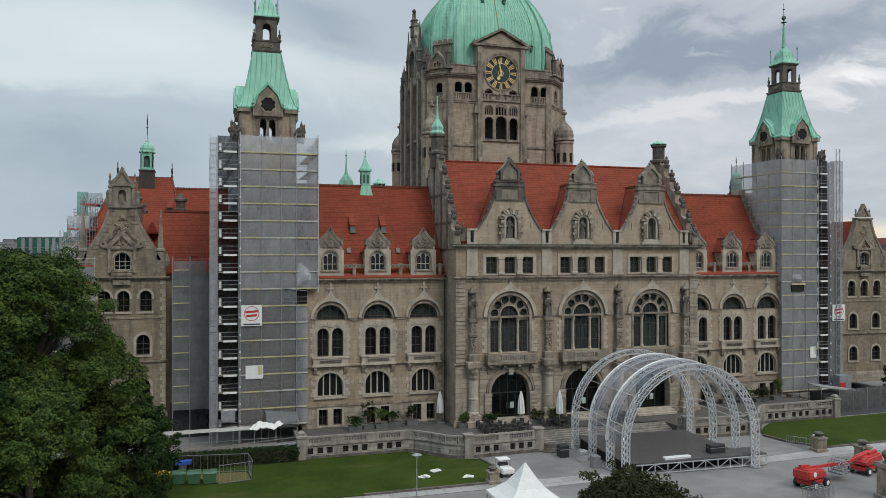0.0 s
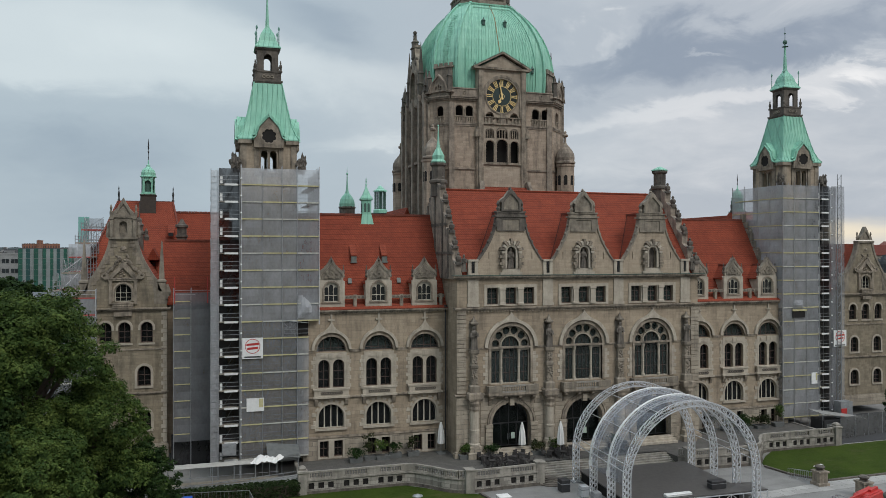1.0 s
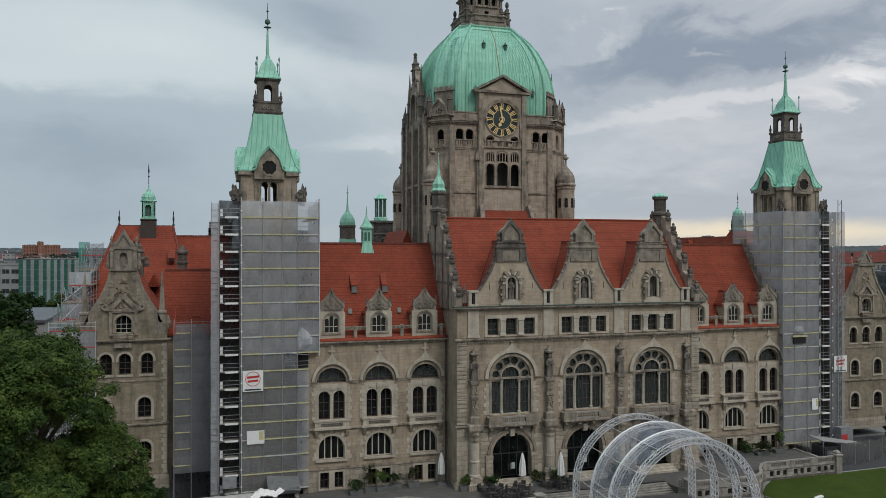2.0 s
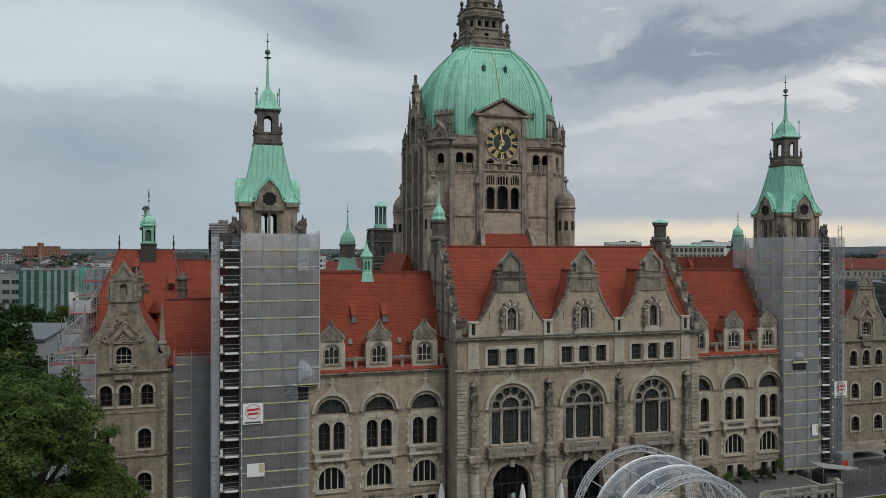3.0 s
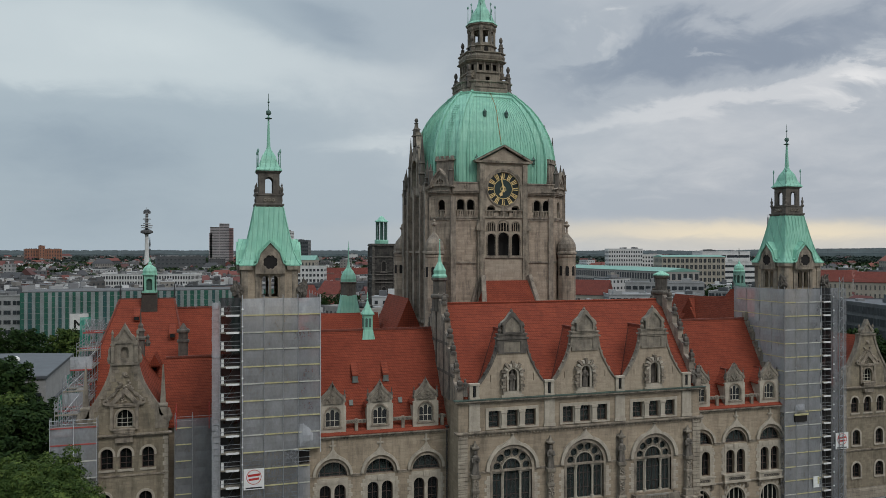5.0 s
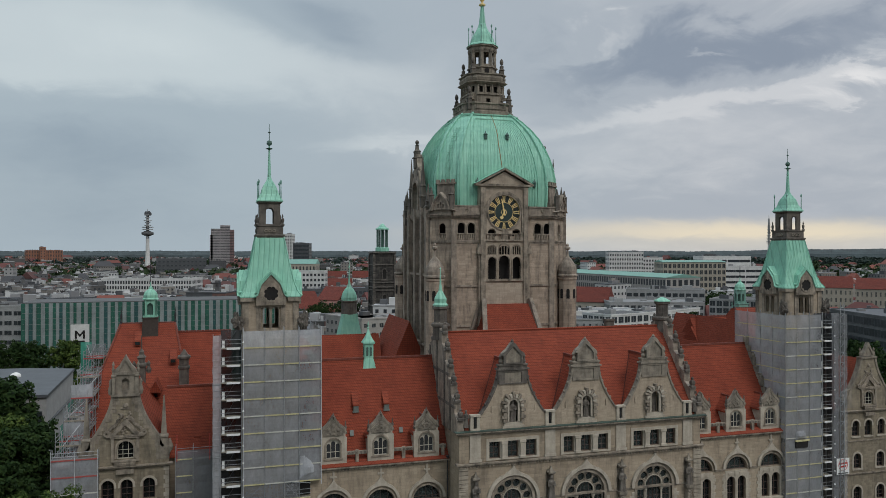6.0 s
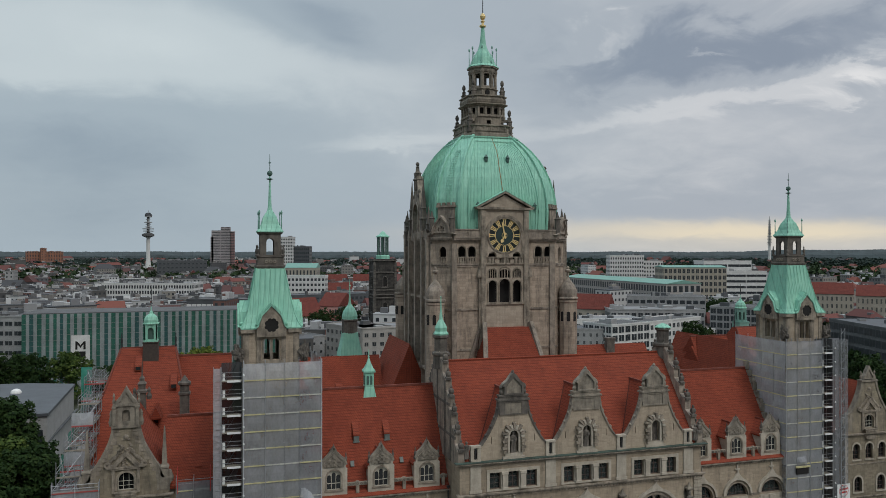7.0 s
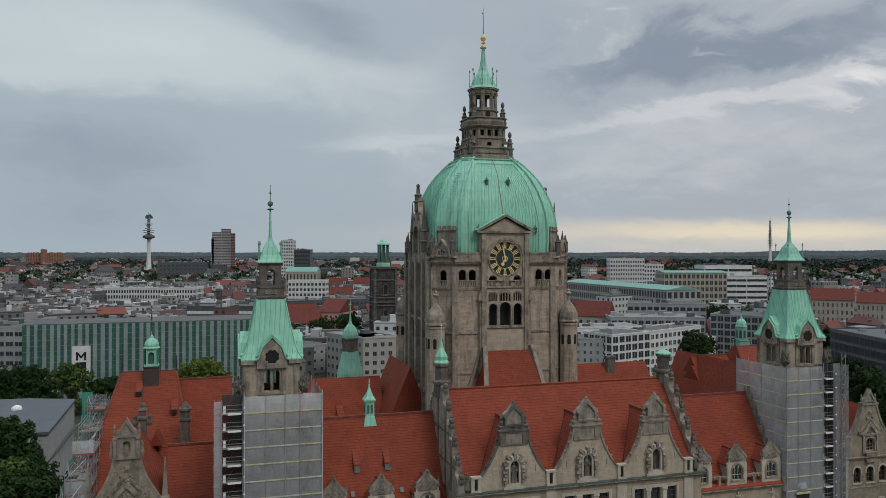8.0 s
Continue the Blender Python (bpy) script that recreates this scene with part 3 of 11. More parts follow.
def balustrade(parent, p, q, z, h=1.0, solid_ends=0.5, step=0.34, name="balustrade", thick=0.32, material=None):
    """Base, handrail and turned balusters from p to q."""
    global BALUSTER
    BALUSTER = BALUSTER or baluster_mesh()
    p, q = Vector((*p, z)), Vector((*q, z))
    material = material or TERRACE_STONE
    way = (q - p).normalized()
    bm = bmesh.new()
    up = Vector((0, 0, 1))
    beam(bm, p + up * 0.08, q + up * 0.08, thick, 0.16)
    for e, s in ((p, 1), (q, -1)):
        if solid_ends > 0:
            beam(bm, e + up * h / 2, e + way * (s * solid_ends) + up * h / 2, thick * 0.85, h - 0.2)
    rail = part(name, bm, material, parent)
    bm = bmesh.new()
    beam(bm, p + up * (h - 0.09), q + up * (h - 0.09), thick * 1.15, 0.18)
    part("handrail", bm, material, rail)
    span = (q - p).length - 2 * solid_ends
    n = max(1, int(span / step))
    for k in range(n):
        at = p + way * (solid_ends + span * (k + 0.5) / n)
        again("baluster", BALUSTER, rail, Matrix.Translation((at.x, at.y, z + 0.16)) @ Matrix.Diagonal((1, 1, (h - 0.34) / 0.74, 1)))
    return rail


def quoins(parent, cx, z0, z1, y, w, name="quoin", mat=None, step=0.5):
    """Alternating long and short blocks up an edge at cx; w > 0 runs right, w < 0 left."""
    n = int((z1 - z0) / step)
    mat = mat or TRIM_PALE
    pair = []
    for length in (abs(w), abs(w) * 0.62):
        bm = bmesh.new()
        b = 0.025
        lo, hi = (0, length) if w > 0 else (-length, 0)
        loft(bm, [[(lo, 0.05, 0.015), (hi, 0.05, 0.015), (hi, 0.05, step - 0.015), (lo, 0.05, step - 0.015)],
                  [(lo, -0.03, 0.015), (hi, -0.03, 0.015), (hi, -0.03, step - 0.015), (lo, -0.03, step - 0.015)],
                  [(lo + b, -0.06, 0.015 + b), (hi - b, -0.06, 0.015 + b), (hi - b, -0.06, step - 0.015 - b), (lo + b, -0.06, step - 0.015 - b)]])
        bmesh.ops.recalc_face_normals(bm, faces=bm.faces)
        me = bpy.data.meshes.new(name)
        bm.to_mesh(me)
        bm.free()
        me.materials.append(mat)
        pair.append(me)
    for k in range(n):
        again(name, pair[k % 2], parent, Matrix.Translation((cx, y, z0 + k * step)))


# ---- central block
BAYS = (-10.35, 0.0, 10.35)


def central_block():
    half = 17.6
    holes = []
    for c in BAYS:
        holes += [arch(c, 0.9, 5.3, 4.0, 14), arch(c, 9.0, 5.4, 13.75, 18)]
        holes += [rect(c + d - 0.75, c + d + 0.75, 19.2, 21.35) for d in (-2.5, 0, 2.5)]
    bm = bmesh.new()
    plate(bm, rect(-half, half, 0.0, 22.4), holes, 0.0, 0.9)
    part("wall", bm, WALL, hall)
    bm = bmesh.new()
    for s in (-1, 1):
        box(bm, s * half - 0.45 - 0.45 * s, s * half + 0.45 - 0.45 * s, 0.9, 18.0, 0.0, 22.4)
    box(bm, -half, half, 17.1, 18.0, 0, 22.4)
    box(bm, -half + 0.9, half - 0.9, 0.9, 17.1, 22.0, 22.3)
    box(bm, -half + 0.9, half - 0.9, 0.9, 17.1, 7.6, 8.0)
    parts("wall", bm, WALL, hall)
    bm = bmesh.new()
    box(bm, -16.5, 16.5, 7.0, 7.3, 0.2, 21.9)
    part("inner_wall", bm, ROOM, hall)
    # paler ground storey facing
    bm = bmesh.new()
    plate(bm, rect(-half - 0.12, half + 0.12, 0.0, 7.6), [arch(c, -0.2 + 1.1, 5.3, 4.0, 14) for c in BAYS], -0.12, 0.0)
    part("ground_storey_facing", bm, WALL_BASE, hall, "paler limestone facing of the ground storey")
    moulding(hall, -half, half, 0.0, 22.4, ((0.18, 0.16), (0.4, 0.14), (0.62, 0.18)), TRIM)
    bm = bmesh.new()
    box(bm, -half - 0.68, half + 0.68, -0.68, 0.2, 22.88, 22.97)
    part("gutter", bm, plain("tarnished_copper_gutter", (0.050, 0.080, 0.064), 0.6, 0, 0.5, 0.8), hall, "dull green copper gutter strip")
    moulding(hall, -half, half, 0.0, 18.45, ((0.12, 0.12), (0.34, 0.14), (0.45, 0.16)), TRIM)
    bm = bmesh.new()
    x = -half
    while x < half:
        box(bm, x, x + 0.22, -0.27, 0.0, 18.3, 18.46)
        x += 0.44
    part("dentil_course", bm, TRIM, hall)["kind"] = "stuff"
    moulding(hall, -half, half, 0.0, 7.62, ((0.2, 0.14), (0.36, 0.16)), TRIM)
    moulding(hall, -half, half, 0.0, 13.55, ((0.1, 0.22),), TRIM, "string_course")
    moulding(hall, -half, half, 0.0, 0.0, ((0.42, 0.55), (0.3, 0.2)), WALL_BASE, "plinth")
    # attic pilaster strips and trios
    for x in (-15.5, -5.17, 5.17, 15.5):
        bm = bmesh.new()
        box(bm, x - 0.72, x + 0.72, -0.16, 0.0, 18.95, 22.4)
        box(bm, x - 0.82, x + 0.82, -0.24, 0.0, 18.95, 19.3)
        part("pilaster", bm, TRIM_PALE, hall)
    for c in BAYS:
        bm = bmesh.new()
        plate(bm, rect(c - 3.65, c + 3.65, 19.0, 21.75), [rect(c + d - 0.75, c + d + 0.75, 19.2, 21.35) for d in (-2.5, 0, 2.5)], -0.1, 0.0)
        parts("window_surround", bm, TRIM_PALE, hall)
        for d in (-1.25, 1.25):
            bm = bmesh.new()
            square(bm, [(0.42, 19.15), (0.42, 19.4), (0.33, 19.45), (0.33, 21.0), (0.44, 21.1), (0.44, 21.4)], (c + d, -0.12), 1, 0.7)
            part("pier", bm, TRIM_PALE, hall)
        for d in (-2.5, 0, 2.5):
            window(hall, c + d, 19.2, 1.5, 21.35, 0.35, 2, 3, False, glass=HALL_GLASS)
        great_window(c)
        portal(c)
    for k, x in enumerate((-15.5, -5.17, 5.17, 15.5)):
        figure_pier(x)
    for s in (-1, 1):
        bm = bmesh.new()
        z = 0.8
        while z < 18.2:
            if not 7.3 < z < 8.0:
                box(bm, s * 17.05 - 0.62, s * 17.05 + 0.62, -0.14, 0.0, z, z + 0.46)
            z += 0.52
        parts("corner_stone", bm, WALL_BASE, hall)
    # downpipes in the corners
    for s in (-1, 1):
        bm = bmesh.new()
        turned(bm, [(0.09, 0.2), (0.09, 18.4), (0.2, 18.6), (0.24, 19.0)], (s * 17.95, 3.8), 8)
        part("downpipe", bm, IRON, hall)


def great_window(c):
    """Round-headed hall window with a wreath of seven roundels over three lights."""
    y = 0.3
    roundels = [disc(c + 2.02 * math.cos(radians(a)), 13.85 + 2.02 * math.sin(radians(a)), 0.535, 14) for a in (8, 41, 74, 106, 139, 172)]
    bm = bmesh.new()
    lights = [arch(c, 9.12, 2.5, 13.85, 12), rect(c - 2.55, c - 1.4, 9.12, 13.2), rect(c + 1.4, c + 2.55, 9.12, 13.2)]
    plate(bm, arch(c, 9.0, 5.4, 13.75, 18), roundels + lights, y, y + 0.3)
    win = part("window", bm, TRIM_PALE, hall, "great round-headed window with stone roundel tracery")
    bm = bmesh.new()
    for a in (8, 41, 74, 106, 139, 172):
        cx, cz = c + 2.02 * math.cos(radians(a)), 13.85 + 2.02 * math.sin(radians(a))
        plate(bm, disc(cx, cz, 0.60, 16), [disc(cx, cz, 0.50, 16)], y - 0.12, y)
    for a in range(12, 180, 13):
        plate(bm, disc(c + 1.42 * math.cos(radians(a)), 13.85 + 1.42 * math.sin(radians(a)), 0.09, 8), (), y - 0.10, y)
    parts("roundel_ring", bm, TRIM, win)
    bm = bmesh.new()
    plate(bm, arch_band(c, 13.85, 1.22, 1.36, 14, 0.5), (), y - 0.14, y)
    part("inner_archivolt", bm, TRIM_PALE, win)
    bm = bmesh.new()
    plate(bm, arch(c, 9.05, 5.2, 13.75, 18), (), y + 0.18, y + 0.21)
    pane = part("pane", bm, HALL_GLASS, win)
    bm = bmesh.new()
    for dx in (-1.95, -0.6, 0.0, 0.6, 1.95):
        top = 14.8 if abs(dx) < 1 else 13.1
        box(bm, c + dx - 0.025, c + dx + 0.025, y + 0.12, y + 0.2, 9.1, top)
    for z in (10.4, 12.3, 13.6):
        box(bm, c - 2.5, c + 2.5, y + 0.13, y + 0.19, z - 0.03, z + 0.03)
    parts("glazing_bar", bm, FRAME, win)
    for dx in (-1.2, 1.2):
        bm = bmesh.new()
        turned(bm, [(0.24, 9.0), (0.24, 9.35), (0.15, 9.45), (0.14, 11.0), (0.2, 11.05), (0.14, 11.15), (0.14, 12.9), (0.25, 13.2), (0.25, 13.5)], (c + dx, y), 10)
        part("colonnette", bm, TRIM_PALE, win)
    # voussoir ring and ogee hood
    bm = bmesh.new()
    plate(bm, arch_band(c, 13.75, 2.7, 3.05, 18, 4.7), (), -0.12, 0.25)
    part("archivolt", bm, TRIM, hall)
    bm = bmesh.new()
    plate(bm, ogee_band(c, 13.75, 3.22, 3.66, 18.35), (), -0.36, 0.05)
    part("hood_mould", bm, TRIM_PALE, hall)
    bm = bmesh.new()
    plate(bm, disc(c, 17.15, 0.26, 10), (), -0.32, 0.0)
    turned(bm, [(0.16, 18.2), (0.3, 18.35), (0.12, 18.5)], (c, -0.1), 8)
    parts("carved_boss", bm, TRIM, hall)
    for s in (-1, 1):
        quoins(hall, c + s * 3.05, 9.1, 13.4, 0.0, s * 0.75)
    # balcony on corbels
    bm = bmesh.new()
    box(bm, c - 3.4, c + 3.4, -1.15, 0.0, 7.75, 8.05)
    box(bm, c - 3.25, c + 3.25, -1.0, 0.0, 7.6, 7.75)
    balc = part("balcony", bm, TRIM, hall)
    for dx in (-2.9, -1.0, 1.0, 2.9):
        bm = bmesh.new()
        loft(bm, [[(c + dx + e, 0.0, 6.3), (c + dx + e, -0.2, 6.35), (c + dx + e, -0.35, 7.0), (c + dx + e, -0.95, 7.35), (c + dx + e, -0.95, 7.6), (c + dx + e, 0.0, 7.6)] for e in (-0.2, 0.2)])
        part("corbel", bm, TRIM, balc)
    bm = bmesh.new()
    for x0, x1 in ((-3.4, -1.6), (1.6, 3.4)):
        box(bm, c + x0, c + x1, -1.12, -0.82, 8.05, 8.95)
        box(bm, c + x0 + 0.25, c + x1 - 0.25, -1.17, -1.1, 8.2, 8.75)
    for s in (-1, 1):
        box(bm, c + s * 3.25 - 0.15, c + s * 3.25 + 0.15, -0.8, 0.0, 8.05, 8.9)
    parts("parapet_panel", bm, TRIM_GREY, balc, "grey carved balcony panel")
    balustrade(hall, (c - 1.6, -0.97), (c + 1.6, -0.97), 8.05, 0.92, 0.0, 0.3)


def portal(c):
    """Arched entrance with glazed doors deep in the wall."""
    bm = bmesh.new()
    plate(bm, arch_band(c, 4.0, 2.65, 3.0, 18, 0.0), (), -0.26, 0.1)
    plate(bm, arch_band(c, 4.0, 3.1, 3.3, 18, 0.0), (), -0.34, 0.0)
    part("archivolt", bm, TRIM, hall)
    bm = bmesh.new()
    for s in (-1, 1):
        x = c + s * 3.1
        box(bm, x - 0.42, x + 0.42, -0.42, 0.3, 0.55, 3.6)
        box(bm, x - 0.5, x + 0.5, -0.5, 0.3, 3.55, 4.0)
        for k in range(6):
            box(bm, x - 0.46, x + 0.46, -0.5, 0.2, 0.7 + 0.47 * k, 1.08 + 0.47 * k)
    box(bm, c - 0.3, c + 0.3, -0.5, 0.0, 6.3, 7.3)
    parts("jamb_stone", bm, WALL_BASE, hall)
    bm = bmesh.new()
    bars = [rect(c - 2.53, c - 1.1, 1.0, 3.75), rect(c - 1.0, c - 0.05, 1.0, 3.75), rect(c + 0.05, c + 1.0, 1.0, 3.75), rect(c + 1.1, c + 2.53, 1.0, 3.75)]
    plate(bm, arch(c, 0.9, 5.3, 4.0, 14), bars + [arch(c, 3.9, 4.9, 4.0, 14)], 0.75, 0.9)
    door = part("door", bm, IRON, hall, "dark glazed double entrance door")
    bm = bmesh.new()
    plate(bm, arch(c, 0.95, 5.1, 4.0, 14), (), 0.81, 0.84)
    part("pane", bm, DOOR_GLASS, door)
    bm = bmesh.new()
    plate(bm, rect(c + 0.35, c + 0.85, 1.75, 2.55), (), 0.765, 0.785)
    part("notice", bm, NOTICE, door, "pale notice fixed to the glass")
    bm = bmesh.new()
    for dx in (-1.2, 0.0, 1.2):
        box(bm, c + dx - 0.04, c + dx + 0.04, 0.74, 0.8, 3.9, 4.0 + math.sqrt(2.45 ** 2 - dx ** 2))
    parts("glazing_bar", bm, IRON, door)
    bm = bmesh.new()
    for s in (-1, 1):
        beam(bm, (c + s * 0.15, 0.68, 1.7), (c + s * 0.15, 0.68, 2.5), 0.05)
    parts("handle", bm, STEEL, door, "steel pull handle")
    bm = bmesh.new()
    for k in range(3):
        box(bm, c - 3.0 + 0.1 * k, c + 3.0 - 0.1 * k, -1.6 + 0.4 * k, 0.8, 0.05 + 0.28 * k, 0.34 + 0.28 * k)
    part("doorstep", bm, TRIM_PALE, hall)


def boss(bm, x, z, r, y, out):
    """Rounded lump of carving on a wall that faces the square."""
    loft(bm, [[(x + f * r * math.cos(a), y - d * out, z + f * r * math.sin(a)) for a in (k * math.pi / 3.5 for k in range(7))] for f, d in ((1.0, 0.0), (0.85, 0.55), (0.4, 1.0))])


def carving(bm, x, y, half, z0, z1, count, seed, size):
    """A field of leafy lumps, as worn carved foliage shows from afar."""
    r = random.Random(seed)
    for k in range(count):
        boss(bm, x + half * r.uniform(-1, 1), z0 + (z1 - z0) * (k + r.random()) / count, size * r.uniform(0.6, 1.2), y, size * r.uniform(0.5, 1.1))


def figure_pier(x):
    """Buttress pier carrying a statue under a canopy."""
    bm = bmesh.new()
    square(bm, [(1.0, 0), (1.0, 0.7), (0.82, 0.85), (0.82, 1.5), (0.72, 1.6)], (x, -0.45), 1, 0.9)
    square(bm, [(0.5, 1.6), (0.5, 7.3)], (x, -0.1), 1.3, 0.6)
    part("pier", bm, WALL_BASE, hall)
    bm = bmesh.new()
    turned(bm, [(0.72, 1.6), (0.72, 1.8), (0.6, 1.95), (0.58, 3.4), (0.64, 3.45), (0.64, 3.6), (0.57, 3.65), (0.55, 5.9), (0.62, 5.95)], (x, -0.55), 14)
    part("column", bm, TRIM_PALE, hall, "smooth pale stone column")
    bm = bmesh.new()
    turned(bm, [(0.58, 5.95), (0.66, 6.2), (0.6, 6.5), (0.78, 6.95), (0.7, 7.2)], (x, -0.55), 10)
    square(bm, [(0.8, 7.2), (0.95, 7.5), (0.95, 8.1), (0.8, 8.25)], (x, -0.5), 1, 0.9)
    part("capital", bm, TRIM, hall, "carved sooty capital")
    bm = bmesh.new()
    square(bm, [(0.62, 8.25), (0.62, 9.0), (0.42, 9.2), (0.38, 11.2), (0.48, 11.3), (0.48, 11.6), (0.38, 11.8), (0.35, 12.9), (0.56, 13.2), (0.6, 13.6)], (x, -0.35), 1, 0.9)
    carving(bm, x, -0.70, 0.34, 9.3, 11.1, 26, int(x * 7) + 5, 0.15)
    carving(bm, x, -0.66, 0.30, 11.9, 12.9, 16, int(x * 5) + 9, 0.14)
    part("carved_shaft", bm, TRIM_GREY, hall, "sooty carved shaft below the figure")
    bm = bmesh.new()
    square(bm, [(0.5, 13.6), (0.5, 17.2)], (x, 0.3), 1.1, 0.6)
    square(bm, [(0.4, 16.75), (0.48, 16.85), (0.48, 17.0), (0.3, 17.1), (0.12, 17.5), (0.04, 17.8)], (x, -0.35), 1.0, 0.8)
    part("canopy", bm, TRIM_GREY, hall)
    statue(hall, x, -0.5, 13.6, 3.0)


def scroll_edge(half0, z0, half1, z1, n=10, power=1.7):
    """The right-hand sweep of a gable from (half0, z0) up to (half1, z1)."""
    return [(half1 + (half0 - half1) * (1 - k / n) ** power, z0 + (z1 - z0) * (k / n)) for k in range(n + 1)]


def mirrored_outline(c, right):
    return [(c + x, z) for x, z in right] + [(c - x, z) for x, z in reversed(right)]


def front_gable(c):
    """One of the three tall scrolled gables."""
    right = [(4.66, 22.95), (4.66, 24.7)] + scroll_edge(4.5, 24.8, 2.0, 30.3) + [(2.0, 30.45)]
    niche = arch(c, 23.75, 1.2, 26.0, 8)
    bm = bmesh.new()
    plate(bm, mirrored_outline(c, right), [niche, rect(c - 3.02, c - 2.92, 25.0, 25.9), rect(c + 2.92, c + 3.02, 25.0, 25.9)], 0.05, 0.6)
    gable = part("gable", bm, PLASTER, hall, "scrolled sandstone gable with statue niche")
    bm = bmesh.new()
    edge = [(4.66, 24.55), (4.66, 24.85)] + scroll_edge(4.5, 24.85, 2.05, 30.3)
    inner = [(x - 0.24, z) for x, z in edge]
    for s in (-1, 1):
        plate(bm, [(c + s * x, z) for x, z in edge + inner[::-1]], (), -0.1, 0.7)
        for k in (3, 5, 7, 9):
            x, z = edge[k + 1]
            turned(bm, [(0.1, z), (0.19, z + 0.12), (0.17, z + 0.28), (0.05, z + 0.4)], (c + s * (x - 0.02), 0.2), 6)
    parts("coping", bm, TRIM_DARK if c < -5 else TRIM_GREY, gable)
    bm = bmesh.new()
    plate(bm, rect(c - 1.95, c + 1.95, 28.6, 30.4), [rect(c - 1.15, c + 1.15, 28.75, 30.15)], -0.12, 0.3)
    part("tablet_frame", bm, TRIM_GREY if c > -5 else TRIM_DARK, gable)
    bm = bmesh.new()
    plate(bm, rect(c - 1.15, c + 1.15, 28.75, 30.15), (), 0.0, 0.3)
    part("tablet_panel", bm, TRIM_GREY, gable)
    bm = bmesh.new()
    box(bm, c - 2.2, c + 2.2, -0.25, 0.8, 30.4, 30.62)
    box(bm, c - 1.95, c + 1.95, -0.1, 0.7, 30.62, 30.95)
    box(bm, c - 2.05, c + 2.05, -0.2, 0.75, 30.95, 31.15)
    part("tablet", bm, TRIM_GREY if c > -5 else TRIM_DARK, gable)
    cap = [(1.35, 31.15), (1.3, 32.2), (1.55, 32.3), (1.4, 32.6), (0.85, 33.0), (0.35, 33.7), (0.0, 34.0)]
    bm = bmesh.new()
    plate(bm, [(c + x, z) for x, z in cap] + [(c - x, z) for x, z in cap[-2::-1]], (), -0.1, 0.65)
    part("crest_panel", bm, TRIM_GREY, gable, "grey carved gable crest")
    bm = bmesh.new()
    small = [(1.05, 31.35), (1.05, 32.25), (0.65, 32.75), (0.0, 33.4)]
    rim = [(c + x, z) for x, z in cap] + [(c - x, z) for x, z in cap[-2::-1]]
    plate(bm, rim, [[(c + x, z) for x, z in small] + [(c - x, z) for x, z in small[-2::-1]]], -0.3, 0.0)
    for s in (-1, 1):
        turned(bm, [(0.2, 31.15), (0.3, 31.5), (0.16, 31.8), (0.28, 32.1), (0.1, 32.5)], (c + s * 1.6, 0.25), 7)
    turned(bm, [(0.14, 33.9), (0.24, 34.05), (0.06, 34.3)], (c, 0.25), 7)
    part("crest", bm, TRIM_GREY if c > -5 else TRIM_DARK, gable, "carved gable crest streaked with soot")
    # niche surround with radiating blocks
    bm = bmesh.new()
    plate(bm, arch_band(c, 26.0, 0.6, 0.85, 10, 2.2), (), -0.3, 0.25)
    box(bm, c - 1.5, c + 1.5, -0.3, 0.2, 23.0, 23.3)
    box(bm, c - 1.25, c + 1.25, -0.2, 0.2, 23.3, 23.75)
    for s in (-1, 1):
        box(bm, c + s * 1.15 - 0.2, c + s * 1.15 + 0.2, -0.2, 0.2, 23.75, 25.9)
        box(bm, c + s * 1.1 - 0.26, c + s * 1.1 + 0.26, -0.26, 0.2, 25.8, 26.05)
    part("niche_surround", bm, TRIM_PALE, gable)
    for t in (-1, 1):
        for k in range(5):
            w = 0.62 if k % 2 else 0.42
            bm = bmesh.new()
            box(bm, c + t * 1.2 - w / 2 + t * (w - 0.42) / 2, c + t * 1.2 + w / 2 + t * (w - 0.42) / 2, -0.46, 0.1, 23.8 + 0.44 * k, 24.14 + 0.44 * k)
            part("jamb_stone", bm, TRIM, gable)
    for k in range(11):
        a = radians(-6 + 19.2 * k)
        bm = bmesh.new()
        m = Matrix.Translation((c, 0, 26.0)) @ Matrix.Rotation(-a, 4, "Y")
        plate(bm, [(0.87, -0.11), (1.62 if k % 2 else 1.35, -0.17), (1.62 if k % 2 else 1.35, 0.17), (0.87, 0.11)], (), -0.5, 0.1, m)
        part("voussoir", bm, TRIM if k % 2 else TRIM_PALE, gable)
    bm = bmesh.new()
    box(bm, c - 0.6, c + 0.6, 0.45, 0.6, 23.7, 26.7)
    part("niche_back", bm, TRIM_DARK, gable)
    statue(hall, c, 0.1, 23.8, 2.7 if c < 5 else 0.8)
    bm = bmesh.new()
    cross_roof(bm, c, 4.3, 0.6, 9.0, 24.3, 31.2)
    part("roof", bm, TILES, hall)
    ridge_line((c, 0.6, 31.25), (c, 6.6, 31.25))
    for t in (-1, 1):
        valley((c, 6.5, 31.15), (c + t * 4.3, 1.35, 24.35))


def ridge_line(p, q, w=0.3, mat=None):
    """Half-round ridge tiles from p to q, with a small ball at the open end."""
    p, q = Vector(p), Vector(q)
    n = max(2, int((q - p).length / 0.42))
    bm = bmesh.new()
    for k in range(n):
        beam(bm, p.lerp(q, k / n), p.lerp(q, (k + 0.93) / n), w, w * (1.0 if k % 2 else 0.9))
    part("ridge_tiles", bm, mat or RIDGE, hall)["kind"] = "stuff"


